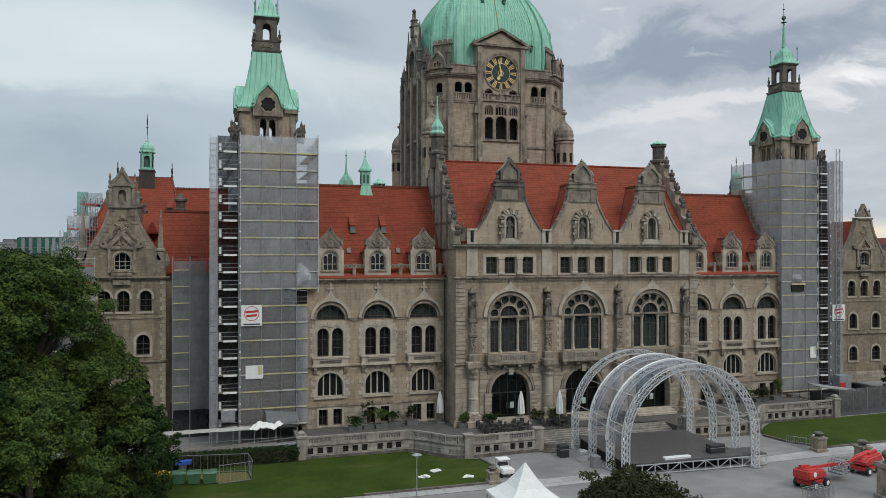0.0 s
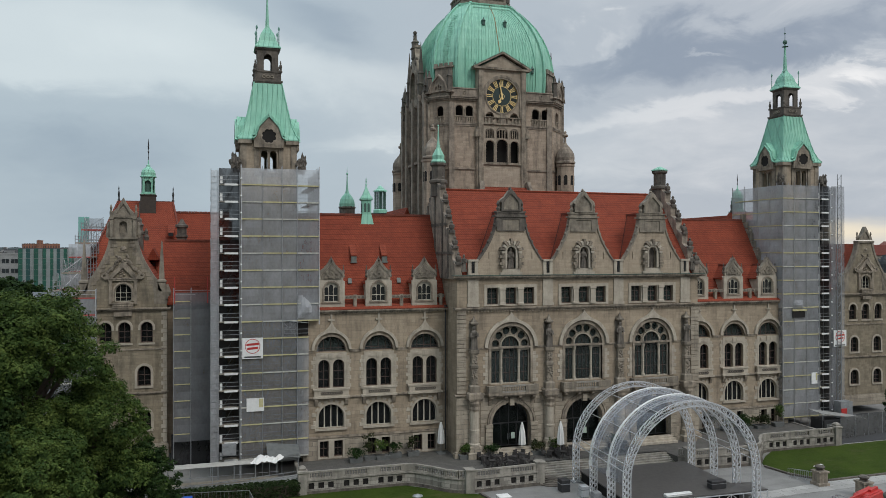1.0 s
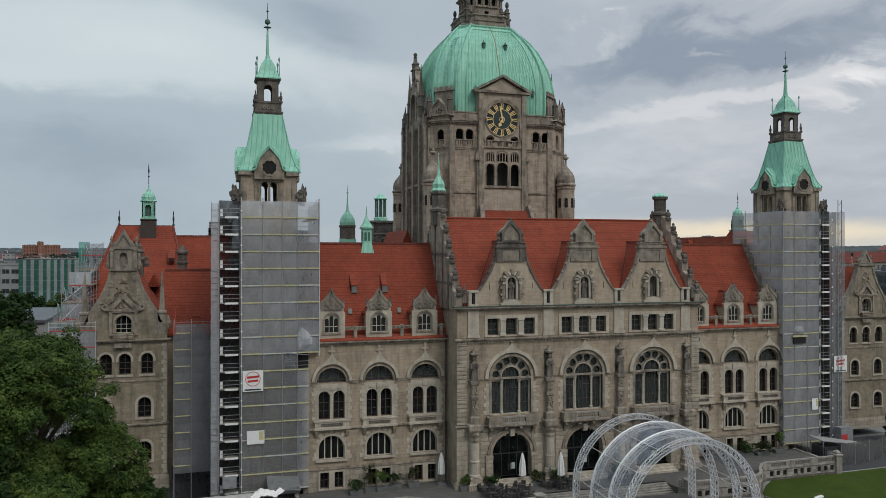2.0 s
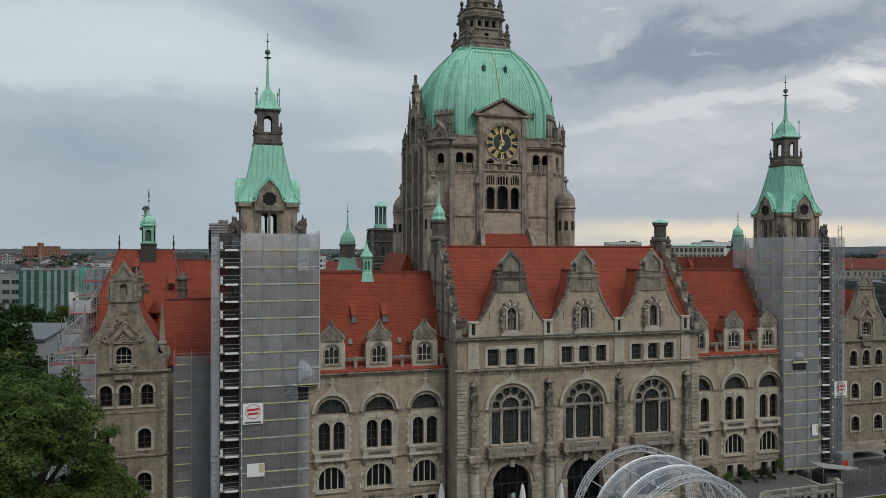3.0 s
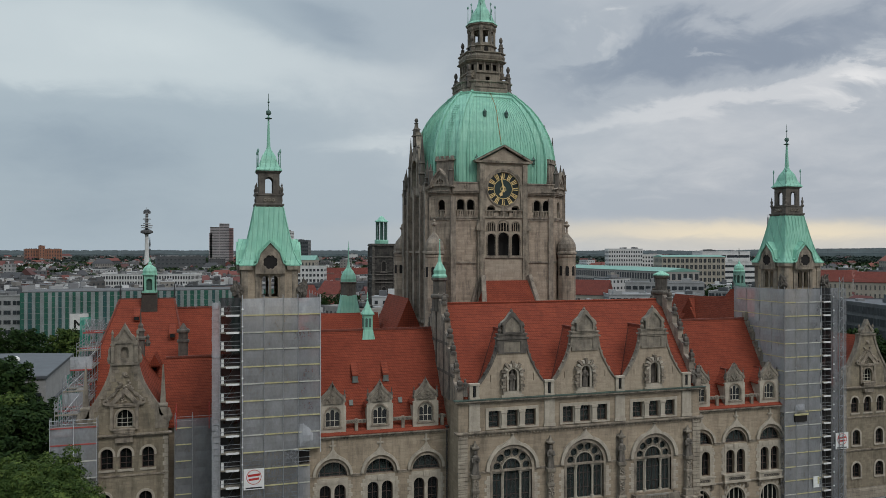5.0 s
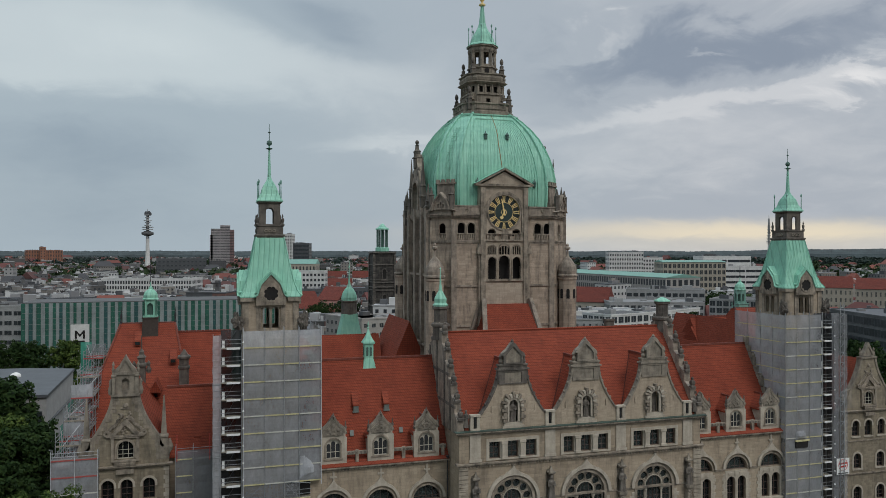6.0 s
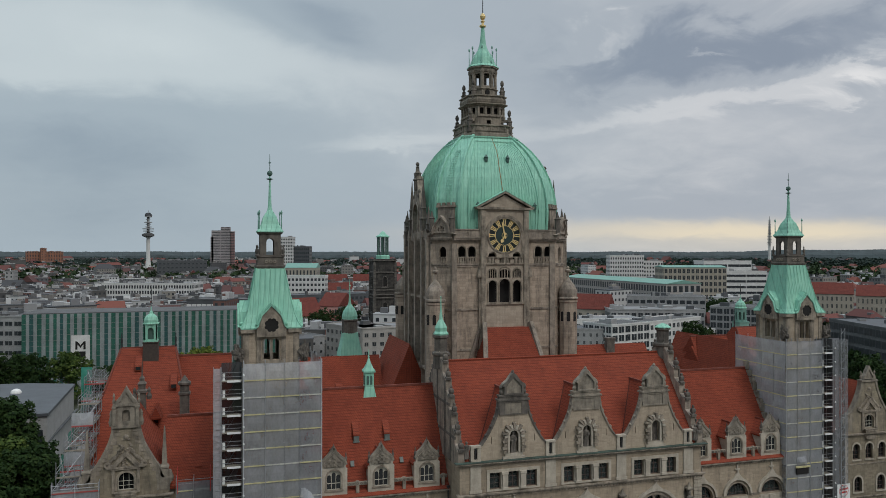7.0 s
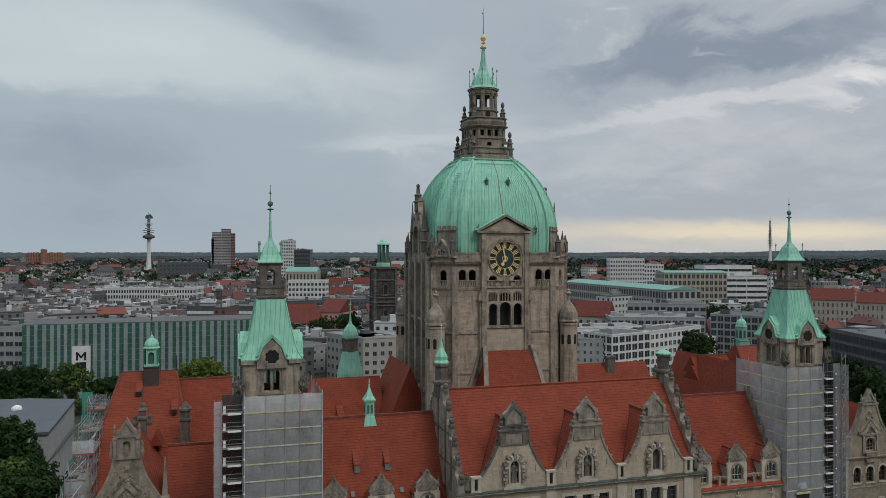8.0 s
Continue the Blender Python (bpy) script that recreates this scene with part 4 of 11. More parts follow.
def valley(p, q):
    bm = bmesh.new()
    up = Vector((0, -0.04, 0.06))
    beam(bm, Vector(p) + up, Vector(q) + up, 0.13, 0.06)
    part("valley_gutter", bm, VALLEY, hall)


def central_roof():
    bm = bmesh.new()
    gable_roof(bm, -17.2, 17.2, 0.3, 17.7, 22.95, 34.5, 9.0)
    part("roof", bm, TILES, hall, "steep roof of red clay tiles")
    bm = bmesh.new()
    for k in range(86):
        x = -17.2 + 0.4 * k
        turned(bm, [(0.14, x), (0.15, x + 0.2), (0.13, x + 0.4)], (0, 0), 6)
    for v in bm.verts:
        v.co = Vector((v.co.z, 9.0 + v.co.y, 34.52 + v.co.x))
    part("ridge_tiles", bm, TILES, hall)["kind"] = "stuff"
    for x in (-15.5, -5.17, 5.17, 15.5):
        bm = bmesh.new()
        for d in (-0.44, 0.44):
            square(bm, [(0.22, 22.95), (0.22, 24.7)], (x + d, 0.1), 1, 1)
        box(bm, x - 0.68, x + 0.68, -0.25, 0.45, 24.7, 24.95)
        box(bm, x - 0.68, x + 0.68, -0.22, 0.45, 22.95, 23.2)
        part("parapet_pier", bm, TRIM_PALE, hall)
        # near-black block that fills the gap between the two posts
        bm = bmesh.new()
        box(bm, x - 0.21, x + 0.21, 0.12, 0.4, 23.2, 24.7)
        part("rain_hopper", bm, DARKVOID, hall)
        bm = bmesh.new()
        turned(bm, [(0.07, 22.9), (0.07, 24.2), (0.16, 24.4), (0.18, 24.65)], (x, 0.0), 7)
        part("downpipe", bm, IRON, hall)


def end_gable(s):
    """The stepped gable wall that closes the central roof, with its crowning turret."""
    x = s * 17.4
    m = Matrix.Translation((x, 0, 0)) @ Matrix.Rotation(math.pi / 2, 4, "Z")
    side = []
    y, z = 0.0, 23.0
    steps = 6
    for k in range(steps):
        side += [(y, z), (y, z + 1.35)]
        yn, zn = 8.2 * (k + 1) / steps, 23.0 + 12.3 * (k + 1) / steps
        for j in (1, 2):
            side.append((y + (yn - y) * j / 2 * 0.9, z + 1.35 + (zn - z - 1.35) * (j / 2) ** 1.5))
        y, z = yn, zn
    outline = [(0.0, 22.4)] + side + [(8.2, 36.0), (9.8, 36.0)] + [(18 - a, b) for a, b in reversed(side)] + [(18.0, 22.4)]
    bm = bmesh.new()
    plate(bm, outline, (), -0.45, 0.45, m)
    wall = part("gable", bm, TRIM_TOWER, hall, "soot-stained end gable with small finials")
    bm = bmesh.new()
    for k in range(steps):
        y, z = 8.2 * k / steps, 23.0 + 12.3 * k / steps
        for yy in (y + 0.1, 17.9 - y):
            square(bm, [(0.36, z + 1.3), (0.36, z + 1.6), (0.2, z + 1.7), (0.3, z + 2.0), (0.28, z + 2.3), (0.1, z + 2.5), (0.16, z + 2.7), (0.03, z + 2.9)], (x, yy))
    parts("finial", bm, TRIM_DARK, wall)
    bm = bmesh.new()
    for k, z in enumerate((25.6, 29.4)):
        box(bm, x + s * 0.4 - 0.12, x + s * 0.4 + 0.12, 1.2 + 2.6 * k, 16.8 - 2.6 * k, z, z + 0.35)
    for yy in (3.0, 5.5, 9.0, 12.5, 15.0):
        top = 25.0 + 1.35 * min(yy, 18 - yy)
        box(bm, x + s * 0.45 - 0.1, x + s * 0.45 + 0.1, yy - 0.2, yy + 0.2, 22.5, min(top, 34.5))
    parts("string_course", bm, TRIM_DARK, wall)
    # octagonal turret on the apex
    bm = bmesh.new()
    turned(bm, [(1.05, 33.5), (1.05, 35.2), (1.25, 35.4), (1.25, 35.7), (0.9, 35.9), (0.9, 37.6), (1.15, 37.8), (1.15, 38.1)], (x, 9.0), 8, 22.5)
    part("turret", bm, TRIM_DARK, hall)
    bm = bmesh.new()
    if s < 0:
        turned(bm, [(1.0, 38.1), (1.05, 38.3), (0.82, 38.6), (0.86, 39.1), (0.55, 39.7), (0.27, 40.2), (0.13, 41.2), (0.05, 43.3)], (x, 9.0), 8, 22.5)
        turned(bm, [(0.02, 43.1), (0.13, 43.25), (0.02, 43.4)], (x, 9.0), 8)
    else:
        turned(bm, [(1.25, 38.1), (1.2, 38.25), (0.5, 38.6), (0.15, 38.75)], (x, 9.0), 8, 22.5)
    part("turret_cap", bm, COPPER, hall, "small green copper cap")
    statue(hall, s * 16.7, 0.0, 23.4, 2.2)


# ---- side wings
def wing(s):
    cs = [s * v for v in (20.7, 26.75, 32.8)]
    y = 4.1
    lo, hi = (17.6, 36.3) if s > 0 else (-36.3, -17.6)
    holes = []
    for c in cs:
        holes += [arch(c, 13.45, 3.7, 13.5, 14), arch(c - 0.92, 8.9, 1.42, 11.75, 10), arch(c + 0.92, 8.9, 1.42, 11.75, 10)]
        holes += [arch(c, 3.9, 3.25, 5.25, 14), rect(c - 1.45, c - 0.35, 0.3, 2.35), rect(c + 0.35, c + 1.45, 0.3, 2.35)]
    bm = bmesh.new()
    plate(bm, rect(lo, hi, 0, 18.5), holes, y, y + 0.8)
    part("wall", bm, WALL, hall)
    bm = bmesh.new()
    box(bm, lo, hi, 18.0, 18.6, 0, 18.5)
    box(bm, hi - 0.6 if s > 0 else lo, hi if s > 0 else lo + 0.6, y + 0.8, 18.0, 0, 18.5)
    box(bm, lo + 0.6, hi - 0.6, y + 0.8, 18.0, 18.1, 18.4)
    box(bm, lo + 0.6, hi - 0.6, y + 0.8, 18.0, 7.4, 7.7)
    parts("wall", bm, WALL, hall)
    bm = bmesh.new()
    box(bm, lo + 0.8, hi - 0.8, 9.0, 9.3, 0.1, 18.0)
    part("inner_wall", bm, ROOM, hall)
    bm = bmesh.new()
    plate(bm, rect(lo, hi, 0.0, 2.7), [rect(c + d - 0.55, c + d + 0.55, 0.3, 2.35) for c in cs for d in (-0.9, 0.9)], y - 0.14, y)
    part("basement_facing", bm, WALL_BASE, hall, "pale limestone basement")
    moulding(hall, lo + 0.3, hi - 0.3, y, 2.7, ((0.25, 0.12), (0.16, 0.12)), TRIM, "string_course")
    moulding(hall, lo + 0.2, hi - 0.2, y, 7.55, ((0.12, 0.14), (0.26, 0.16)), TRIM, "string_course")
    moulding(hall, lo + 0.1, hi - 0.1, y, 18.2, ((0.1, 0.14), (0.34, 0.14), (0.5, 0.16)), TRIM)
    bm = bmesh.new()
    x = lo + 0.2
    while x < hi - 0.3:
        box(bm, x, x + 0.2, y - 0.3, y, 18.18, 18.34)
        x += 0.42
    part("dentil_course", bm, TRIM, hall)["kind"] = "stuff"
    bm = bmesh.new()
    edges = [lo] + [v for c in sorted(cs) for v in (c - 2.3, c + 2.3)] + [hi]
    for a, b in zip(edges[::2], edges[1::2]):
        box(bm, a, b, y - 0.12, y, 13.35, 13.6)
        box(bm, a, b, y - 0.18, y, 13.6, 13.7)
    parts("string_course", bm, TRIM, hall)
    for c in cs:
        bm = bmesh.new()
        plate(bm, arch_band(c, 13.5, 1.85, 2.08, 16), (), y - 0.14, y + 0.2)
        part("archivolt", bm, TRIM, hall)
        bm = bmesh.new()
        plate(bm, ogee_band(c, 13.7, 2.15, 2.5, 17.4), (), y - 0.34, y + 0.02)
        box(bm, c - 0.12, c + 0.12, y - 0.18, y, 16.9, 18.2)
        box(bm, c - 0.4, c + 0.4, y - 0.2, y, 17.3, 17.5)
        part("hood_mould", bm, TRIM_PALE, hall)
        window(hall, c, 13.45, 3.7, 13.5, y + 0.4, 4, 2, True, lab="round-headed lunette window", glass=HALL_GLASS)
        bm = bmesh.new()
        for k in range(4):
            box(bm, c - 1.1 + 0.56 * k, c - 0.62 + 0.56 * k, y + 0.6, y + 0.62, 13.5, 14.35)
        parts("window_blind", bm, PALE_GREEN, hall, "pale green blind behind the lunette")
        for d in (-0.92, 0.92):
            window(hall, c + d, 8.9, 1.42, 11.75, y + 0.4, 2, 3, True, lab="tall arched window with dark glazing bars")
        bm = bmesh.new()
        turned(bm, [(0.2, 8.9), (0.2, 9.2), (0.13, 9.3), (0.12, 11.1), (0.22, 11.4), (0.22, 11.7)], (c, y + 0.1), 8)
        part("colonnette", bm, TRIM_PALE, hall)
        # frame round the pair with panel above
        bm = bmesh.new()
        plate(bm, rect(c - 1.95, c + 1.95, 8.9, 13.3), [arch(c - 0.92, 8.95, 1.42, 11.75, 10), arch(c + 0.92, 8.95, 1.42, 11.75, 10)], y - 0.07, y)
        box(bm, c - 1.4, c - 0.45, y - 0.14, y, 12.7, 13.05)
        box(bm, c + 0.45, c + 1.4, y - 0.14, y, 12.7, 13.05)
        box(bm, c - 0.35, c + 0.35, y - 0.18, y, 12.6, 13.25)
        parts("window_surround", bm, TRIM_PALE, hall)
        for t in (-1, 1):
            quoins(hall, c + t * 1.95, 8.9, 13.2, y, t * 0.55)
        # sill balcony
        bm = bmesh.new()
        box(bm, c - 2.3, c + 2.3, y - 0.55, y, 7.7, 7.95)
        box(bm, c - 2.15, c + 2.15, y - 0.42, y, 7.95, 8.7)
        box(bm, c - 2.3, c + 2.3, y - 0.52, y, 8.7, 8.9)
        sill = part("sill_balcony", bm, TRIM_PALE, hall)
        bm = bmesh.new()
        for k in range(9):
            plate(bm, disc(c - 1.2 + 0.3 * k, 8.33, 0.2, 8), [disc(c - 1.2 + 0.3 * k, 8.33, 0.09, 8)], y - 0.49, y - 0.42)
        part("carved_band", bm, TRIM_DARK, sill, "dark interlaced carving")["kind"] = "stuff"
        for t in (-1.9, 1.9):
            bm = bmesh.new()
            loft(bm, [[(c + t + e, y, 6.7), (c + t + e, y - 0.15, 6.75), (c + t + e, y - 0.45, 7.4), (c + t + e, y - 0.45, 7.7), (c + t + e, y, 7.7)] for e in (-0.2, 0.2)])
            part("corbel", bm, TRIM, sill)
        # ground-floor arch
        window(hall, c, 3.9, 3.25, 5.25, y + 0.35, 4, 1, True, frame=FRAME_PALE, lab="arched window with slender stone mullions", bar=0.15)
        bm = bmesh.new()
        plate(bm, arch_band(c, 5.25, 1.62, 1.9, 14, 1.3), (), y - 0.1, y + 0.2)
        box(bm, c - 2.0, c + 2.0, y - 0.25, y, 3.65, 3.9)
        parts("window_surround", bm, TRIM_PALE, hall)
        for k in range(9):
            a = radians(10 + 20 * k)
            m = Matrix.Translation((c, y, 5.25)) @ Matrix.Rotation(-a, 4, "Y")
            bm = bmesh.new()
            plate(bm, [(1.92, -0.2), (2.45 if k % 2 == 0 else 2.2, -0.27), (2.45 if k % 2 == 0 else 2.2, 0.27), (1.92, 0.2)], (), -0.08, 0.05, m)
            part("voussoir", bm, TRIM_PALE, hall)
        for t in (-1, 1):
            quoins(hall, c + t * 1.9, 3.9, 5.3, y, t * 0.6)
        for d in (-0.9, 0.9):
            window(hall, c + d, 0.3, 1.1, 2.35, y + 0.3, 2, 2, False)
        bm = bmesh.new()
        plate(bm, rect(c - 1.65, c + 1.65, 0.15, 2.55), [rect(c + d - 0.55, c + d + 0.55, 0.3, 2.35) for d in (-0.9, 0.9)], y - 0.22, y - 0.14)
        parts("window_surround", bm, TRIM_PALE, hall)
        dormer(c, y)
    # tiled apron, balustrade and steep roof
    bm = bmesh.new()
    loft(bm, [[(x, y - 0.5, 18.66), (x, y - 0.5, 18.72), (x, y + 0.5, 19.25), (x, y + 0.5, 18.66)] for x in (lo + 0.1, hi - 0.1)])
    part("roof_apron", bm, TILES, hall)
    gaps = sorted(cs)
    for a, b in ((lo + 0.4, gaps[0] - 1.75), (gaps[0] + 1.75, gaps[1] - 1.75), (gaps[1] + 1.75, gaps[2] - 1.75), (gaps[2] + 1.75, hi - 0.4)):
        bm = bmesh.new()
        box(bm, a, b, y + 0.1, y + 0.4, 20.0, 20.4)
        mid = (a + b) / 2
        box(bm, mid - 0.2, mid + 0.2, y + 0.05, y + 0.45, 19.0, 20.5)
        para = part("parapet", bm, TRIM, hall)
        bm = bmesh.new()
        for k in range(max(2, int((b - a) / 0.5))):
            xx = a + 0.25 + 0.5 * k
            plate(bm, disc(xx, 20.2, 0.14, 8), [disc(xx, 20.2, 0.07, 8)], y + 0.04, y + 0.1)
        part("pierced_band", bm, TRIM_DARK, para)["kind"] = "stuff"
    bm = bmesh.new()
    gable_roof(bm, lo, hi, y + 0.6, 18.6, 19.0, 30.95, 11.65)
    part("roof", bm, TILES, hall, "steep roof of red clay tiles")
    ridge_line((lo, 11.65, 31.0), (hi, 11.65, 31.0))
    for a in (-29.3, -25.2) if s < 0 else ():
        yy, z = y + 0.6 + 7.05 * 0.56, 19.0 + 11.95 * 0.56
        bm = bmesh.new()
        loft(bm, [[(a + d, yy - 1.0, z - 0.35), (a + d, yy - 1.0, z - 0.2), (a + d, yy + 1.2, z + 1.75), (a + d, yy + 1.2, z + 0.5)] for d in (-0.42, 0.42)])
        skyl = part("roof_hatch", bm, TILES, hall)
        bm = bmesh.new()
        box(bm, a - 0.34, a + 0.34, yy - 0.95, yy - 0.6, z - 1.1, z - 0.35)
        box(bm, a - 0.42, a + 0.42, yy - 1.0, yy - 0.5, z - 1.2, z - 1.05)
        part("hatch_window", bm, LEAD, skyl)
    for a in (-30.1, -23.6) if s < 0 else ():
        f = 0.26
        yy, z = y + 0.6 + 7.05 * f, 19.0 + 11.95 * f
        bm = bmesh.new()
        loft(bm, [[(a + d, yy - 0.35, z - 0.3), (a + d, yy - 0.45, z - 0.2), (a + d, yy - 0.1, z + 0.42), (a + d, yy, z + 0.35)] for d in (-0.24, 0.24)])
        part("roof_vent", bm, LEAD, hall)
    if s > 0:
        bm = bmesh.new()
        for k in range(13):
            f = k / 12
            yy, zz = y + 0.5 + 7.0 * f, 19.2 + 12.0 * f
            box(bm, 34.15, 34.7, yy - 0.34, yy + 0.34, zz - 0.5, zz + (0.75 if k % 3 == 0 else 0.42))
        for k in (3, 6, 9):
            f = k / 12
            turned(bm, [(0.2, 19.9 + 12.0 * f), (0.3, 20.2 + 12.0 * f), (0.1, 20.7 + 12.0 * f)], (34.42, y + 0.5 + 7.0 * f), 7)
        parts("coping_stone", bm, TRIM_GREY, hall)
    if s < 0:
        lantern(-26.9, 11.8, 29.5, 0.80, 0.88)


def lantern(x, y, z, r, k):
    """Copper ridge ventilator with a spire; k scales its height."""
    bm = bmesh.new()
    square(bm, [(r * 1.15, z), (r * 0.82, z + 1.6 * k), (r * 0.76, z + 1.7 * k), (r * 0.76, z + 3.9 * k), (r * 1.0, z + 4.0 * k), (r * 1.0, z + 4.2 * k)], (x, y))
    lan = part("roof_lantern", bm, COPPER, hall, "green copper ridge lantern")
    bm = bmesh.new()
    square(bm, [(r * 1.02, z + 4.2 * k), (r * 0.62, z + 4.75 * k), (r * 0.30, z + 5.5 * k), (r * 0.06, z + 6.3 * k)], (x, y))
    turned(bm, [(0.03, z + 6.2 * k), (0.16, z + 6.4 * k), (0.04, z + 6.6 * k), (0.10, z + 6.9 * k), (0.02, z + 7.5 * k)], (x, y), 8)
    part("spire", bm, COPPER, lan)
    # arched louvre panels on each face
    bm = bmesh.new()
    for a in range(4):
        m = Matrix.Translation((x, y, 0)) @ Matrix.Rotation(a * math.pi / 2, 4, "Z")
        for w in (-0.3, 0.3):
            plate(bm, arch(w * r, z + 2.1 * k, 0.4 * r, z + 3.3 * k, 6), (), -r * 0.8, -r * 0.7, m)
    parts("louvre", bm, COPPER_TRIM, lan)


def dormer(c, y):
    """Stone dormer with a carved ogee head and a little tiled roof."""
    yf = y + 0.05
    right = [(1.7, 19.0), (1.7, 22.2), (1.5, 22.35), (1.55, 22.9), (1.35, 23.4), (0.85, 23.8), (0.4, 24.3), (0.12, 24.75), (0.0, 25.0)]
    outline = [(c + x, z) for x, z in right] + [(c - x, z) for x, z in right[-2::-1]]
    bm = bmesh.new()
    plate(bm, outline, [arch(c, 19.65, 1.75, 21.2, 10)], yf, yf + 0.45)
    d = part("dormer", bm, TRIM_PALE, hall, "stone dormer with carved ogee head")
    bm = bmesh.new()
    inner = [(1.25, 22.5), (1.25, 23.0), (0.75, 23.5), (0.3, 24.0), (0.0, 24.45)]
    ring = [(c + x, z) for x, z in inner] + [(c - x, z) for x, z in inner[-2::-1]]
    plate(bm, ring, (), yf - 0.1, yf)
    plate(bm, disc(c, 23.05, 0.42, 10), [disc(c, 23.05, 0.2, 8)], yf - 0.22, yf - 0.05)
    for dx, dz in ((-0.75, 22.75), (0.75, 22.75), (-0.55, 23.3), (0.55, 23.3), (0, 23.8)):
        plate(bm, disc(c + dx, dz, 0.2, 8), (), yf - 0.2, yf - 0.05)
    edge = right[3:]
    band = [(c + x + 0.12, z + 0.08) for x, z in edge] + [(c + x - 0.14, z - 0.14) for x, z in reversed(edge)]
    plate(bm, band, (), yf - 0.14, yf + 0.5)
    plate(bm, [(2 * c - x, z) for x, z in band], (), yf - 0.14, yf + 0.5)
    for k in range(14):
        a = 2.4 * k
        rr = 0.25 + 0.05 * k
        plate(bm, disc(c + rr * math.cos(a), 23.1 + 0.7 * rr * math.sin(a), 0.12, 6), (), yf - 0.24, yf - 0.05)
    part("carved_head", bm, TRIM_GREY, d)
    bm = bmesh.new()
    for t in (-1, 1):
        finial(bm, c + t * 1.55, yf + 0.2, 22.7, 1.6, 0.17)
    finial(bm, c, yf + 0.2, 24.8, 0.6, 0.14)
    parts("finial", bm, TRIM_DARK, d)
    bm = bmesh.new()
    plate(bm, arch_band(c, 21.2, 0.9, 1.1, 10, 1.6), (), yf - 0.08, yf)
    box(bm, c - 1.2, c + 1.2, yf - 0.15, yf + 0.1, 19.5, 19.68)
    parts("window_surround", bm, TRIM, d)
    bm = bmesh.new()
    plate(bm, arch(c, 19.65, 1.75, 21.2, 10), [arch(c + e, 20.5, 0.5, 21.25 + (0.3 if e == 0 else 0.0), 6) for e in (-0.57, 0, 0.57)] + [rect(c + e - 0.25, c + e + 0.25, 19.75, 20.42) for e in (-0.57, 0, 0.57)], yf + 0.2, yf + 0.32)
    part("window_frame", bm, FRAME_PALE, d)
    bm = bmesh.new()
    plate(bm, arch(c, 19.68, 1.72, 21.2, 10), (), yf + 0.25, yf + 0.28)
    part("pane", bm, BLIND, d)
    bm = bmesh.new()
    for t in (-1, 1):
        box(bm, c + t * 1.5 - 0.12, c + t * 1.5 + 0.12, yf + 0.45, yf + 3.0, 19.2, 22.2)
    parts("cheek", bm, TRIM_PALE, d)
    bm = bmesh.new()
    cross_roof(bm, c, 1.85, yf + 0.3, yf + 4.6, 22.0, 23.9, 0.18)
    part("roof", bm, TILES, d)
    ridge_line((c, yf + 0.5, 23.95), (c, yf + 3.4, 23.95), 0.2)


def rusticated_blocks():
    """Raised courses of the central ground storey, broken by arches and piers."""
    bm = bmesh.new()
    b = 0.03
    loft(bm, [[(0, 0.02, 0), (1, 0.02, 0), (1, 0.02, 0.51), (0, 0.02, 0.51)], [(0, -0.05, 0), (1, -0.05, 0), (1, -0.05, 0.51), (0, -0.05, 0.51)],
              [(b, -0.08, b), (1 - b, -0.08, b), (1 - b, -0.08, 0.51 - b), (b, -0.08, 0.51 - b)]])
    bmesh.ops.recalc_face_normals(bm, faces=bm.faces)
    me = bpy.data.meshes.new("ashlar_block")
    bm.to_mesh(me)
    bm.free()
    me.materials.append(BLOCK)
    rnd = random.Random(17)
    for row in range(12):
        z = 0.85 + 0.55 * row
        cuts = [(px - 0.95, px + 0.95) for px in (-15.5, -5.17, 5.17, 15.5)]
        for c in BAYS:
            h = max(0.0, z + 0.25 - 4.0)
            r = 3.62 if z < 4.05 else (math.sqrt(max(0.0, 3.4 ** 2 - h * h)) if h < 3.4 else 0)
            if z > 5.6:
                r = max(r, 3.2) if z > 6.0 else r
            if r:
                cuts.append((c - r, c + r))
        cuts += [(-99, -16.4), (16.4, 99)]
        cuts.sort()
        for (_, x0), (x1, _) in zip(cuts, cuts[1:]):
            x = x0
            while x1 - x > 0.35:
                w = min(x1 - x, rnd.uniform(0.9, 1.5))
                if x1 - x - w < 0.4:
                    w = x1 - x
                again("ashlar_block", me, hall, Matrix.Translation((x + 0.02, -0.12, z)) @ Matrix.Diagonal((w - 0.04, 1, 1, 1)))
                x += w


central_block()
rusticated_blocks()
for c in BAYS:
    front_gable(c)
central_roof()
for s in (-1, 1):
    end_gable(s)
    wing(s)

# ---- side towers
def foil(cx, cz, r=0.9, n=48):
    """Outline of a many-lobed round opening."""
    return [(cx + (r - 0.15 * (1 - abs(math.sin(8 * math.pi * k / n)))) * math.cos(2 * math.pi * k / n), cz + (r - 0.15 * (1 - abs(math.sin(8 * math.pi * k / n)))) * math.sin(2 * math.pi * k / n)) for k in range(n)]


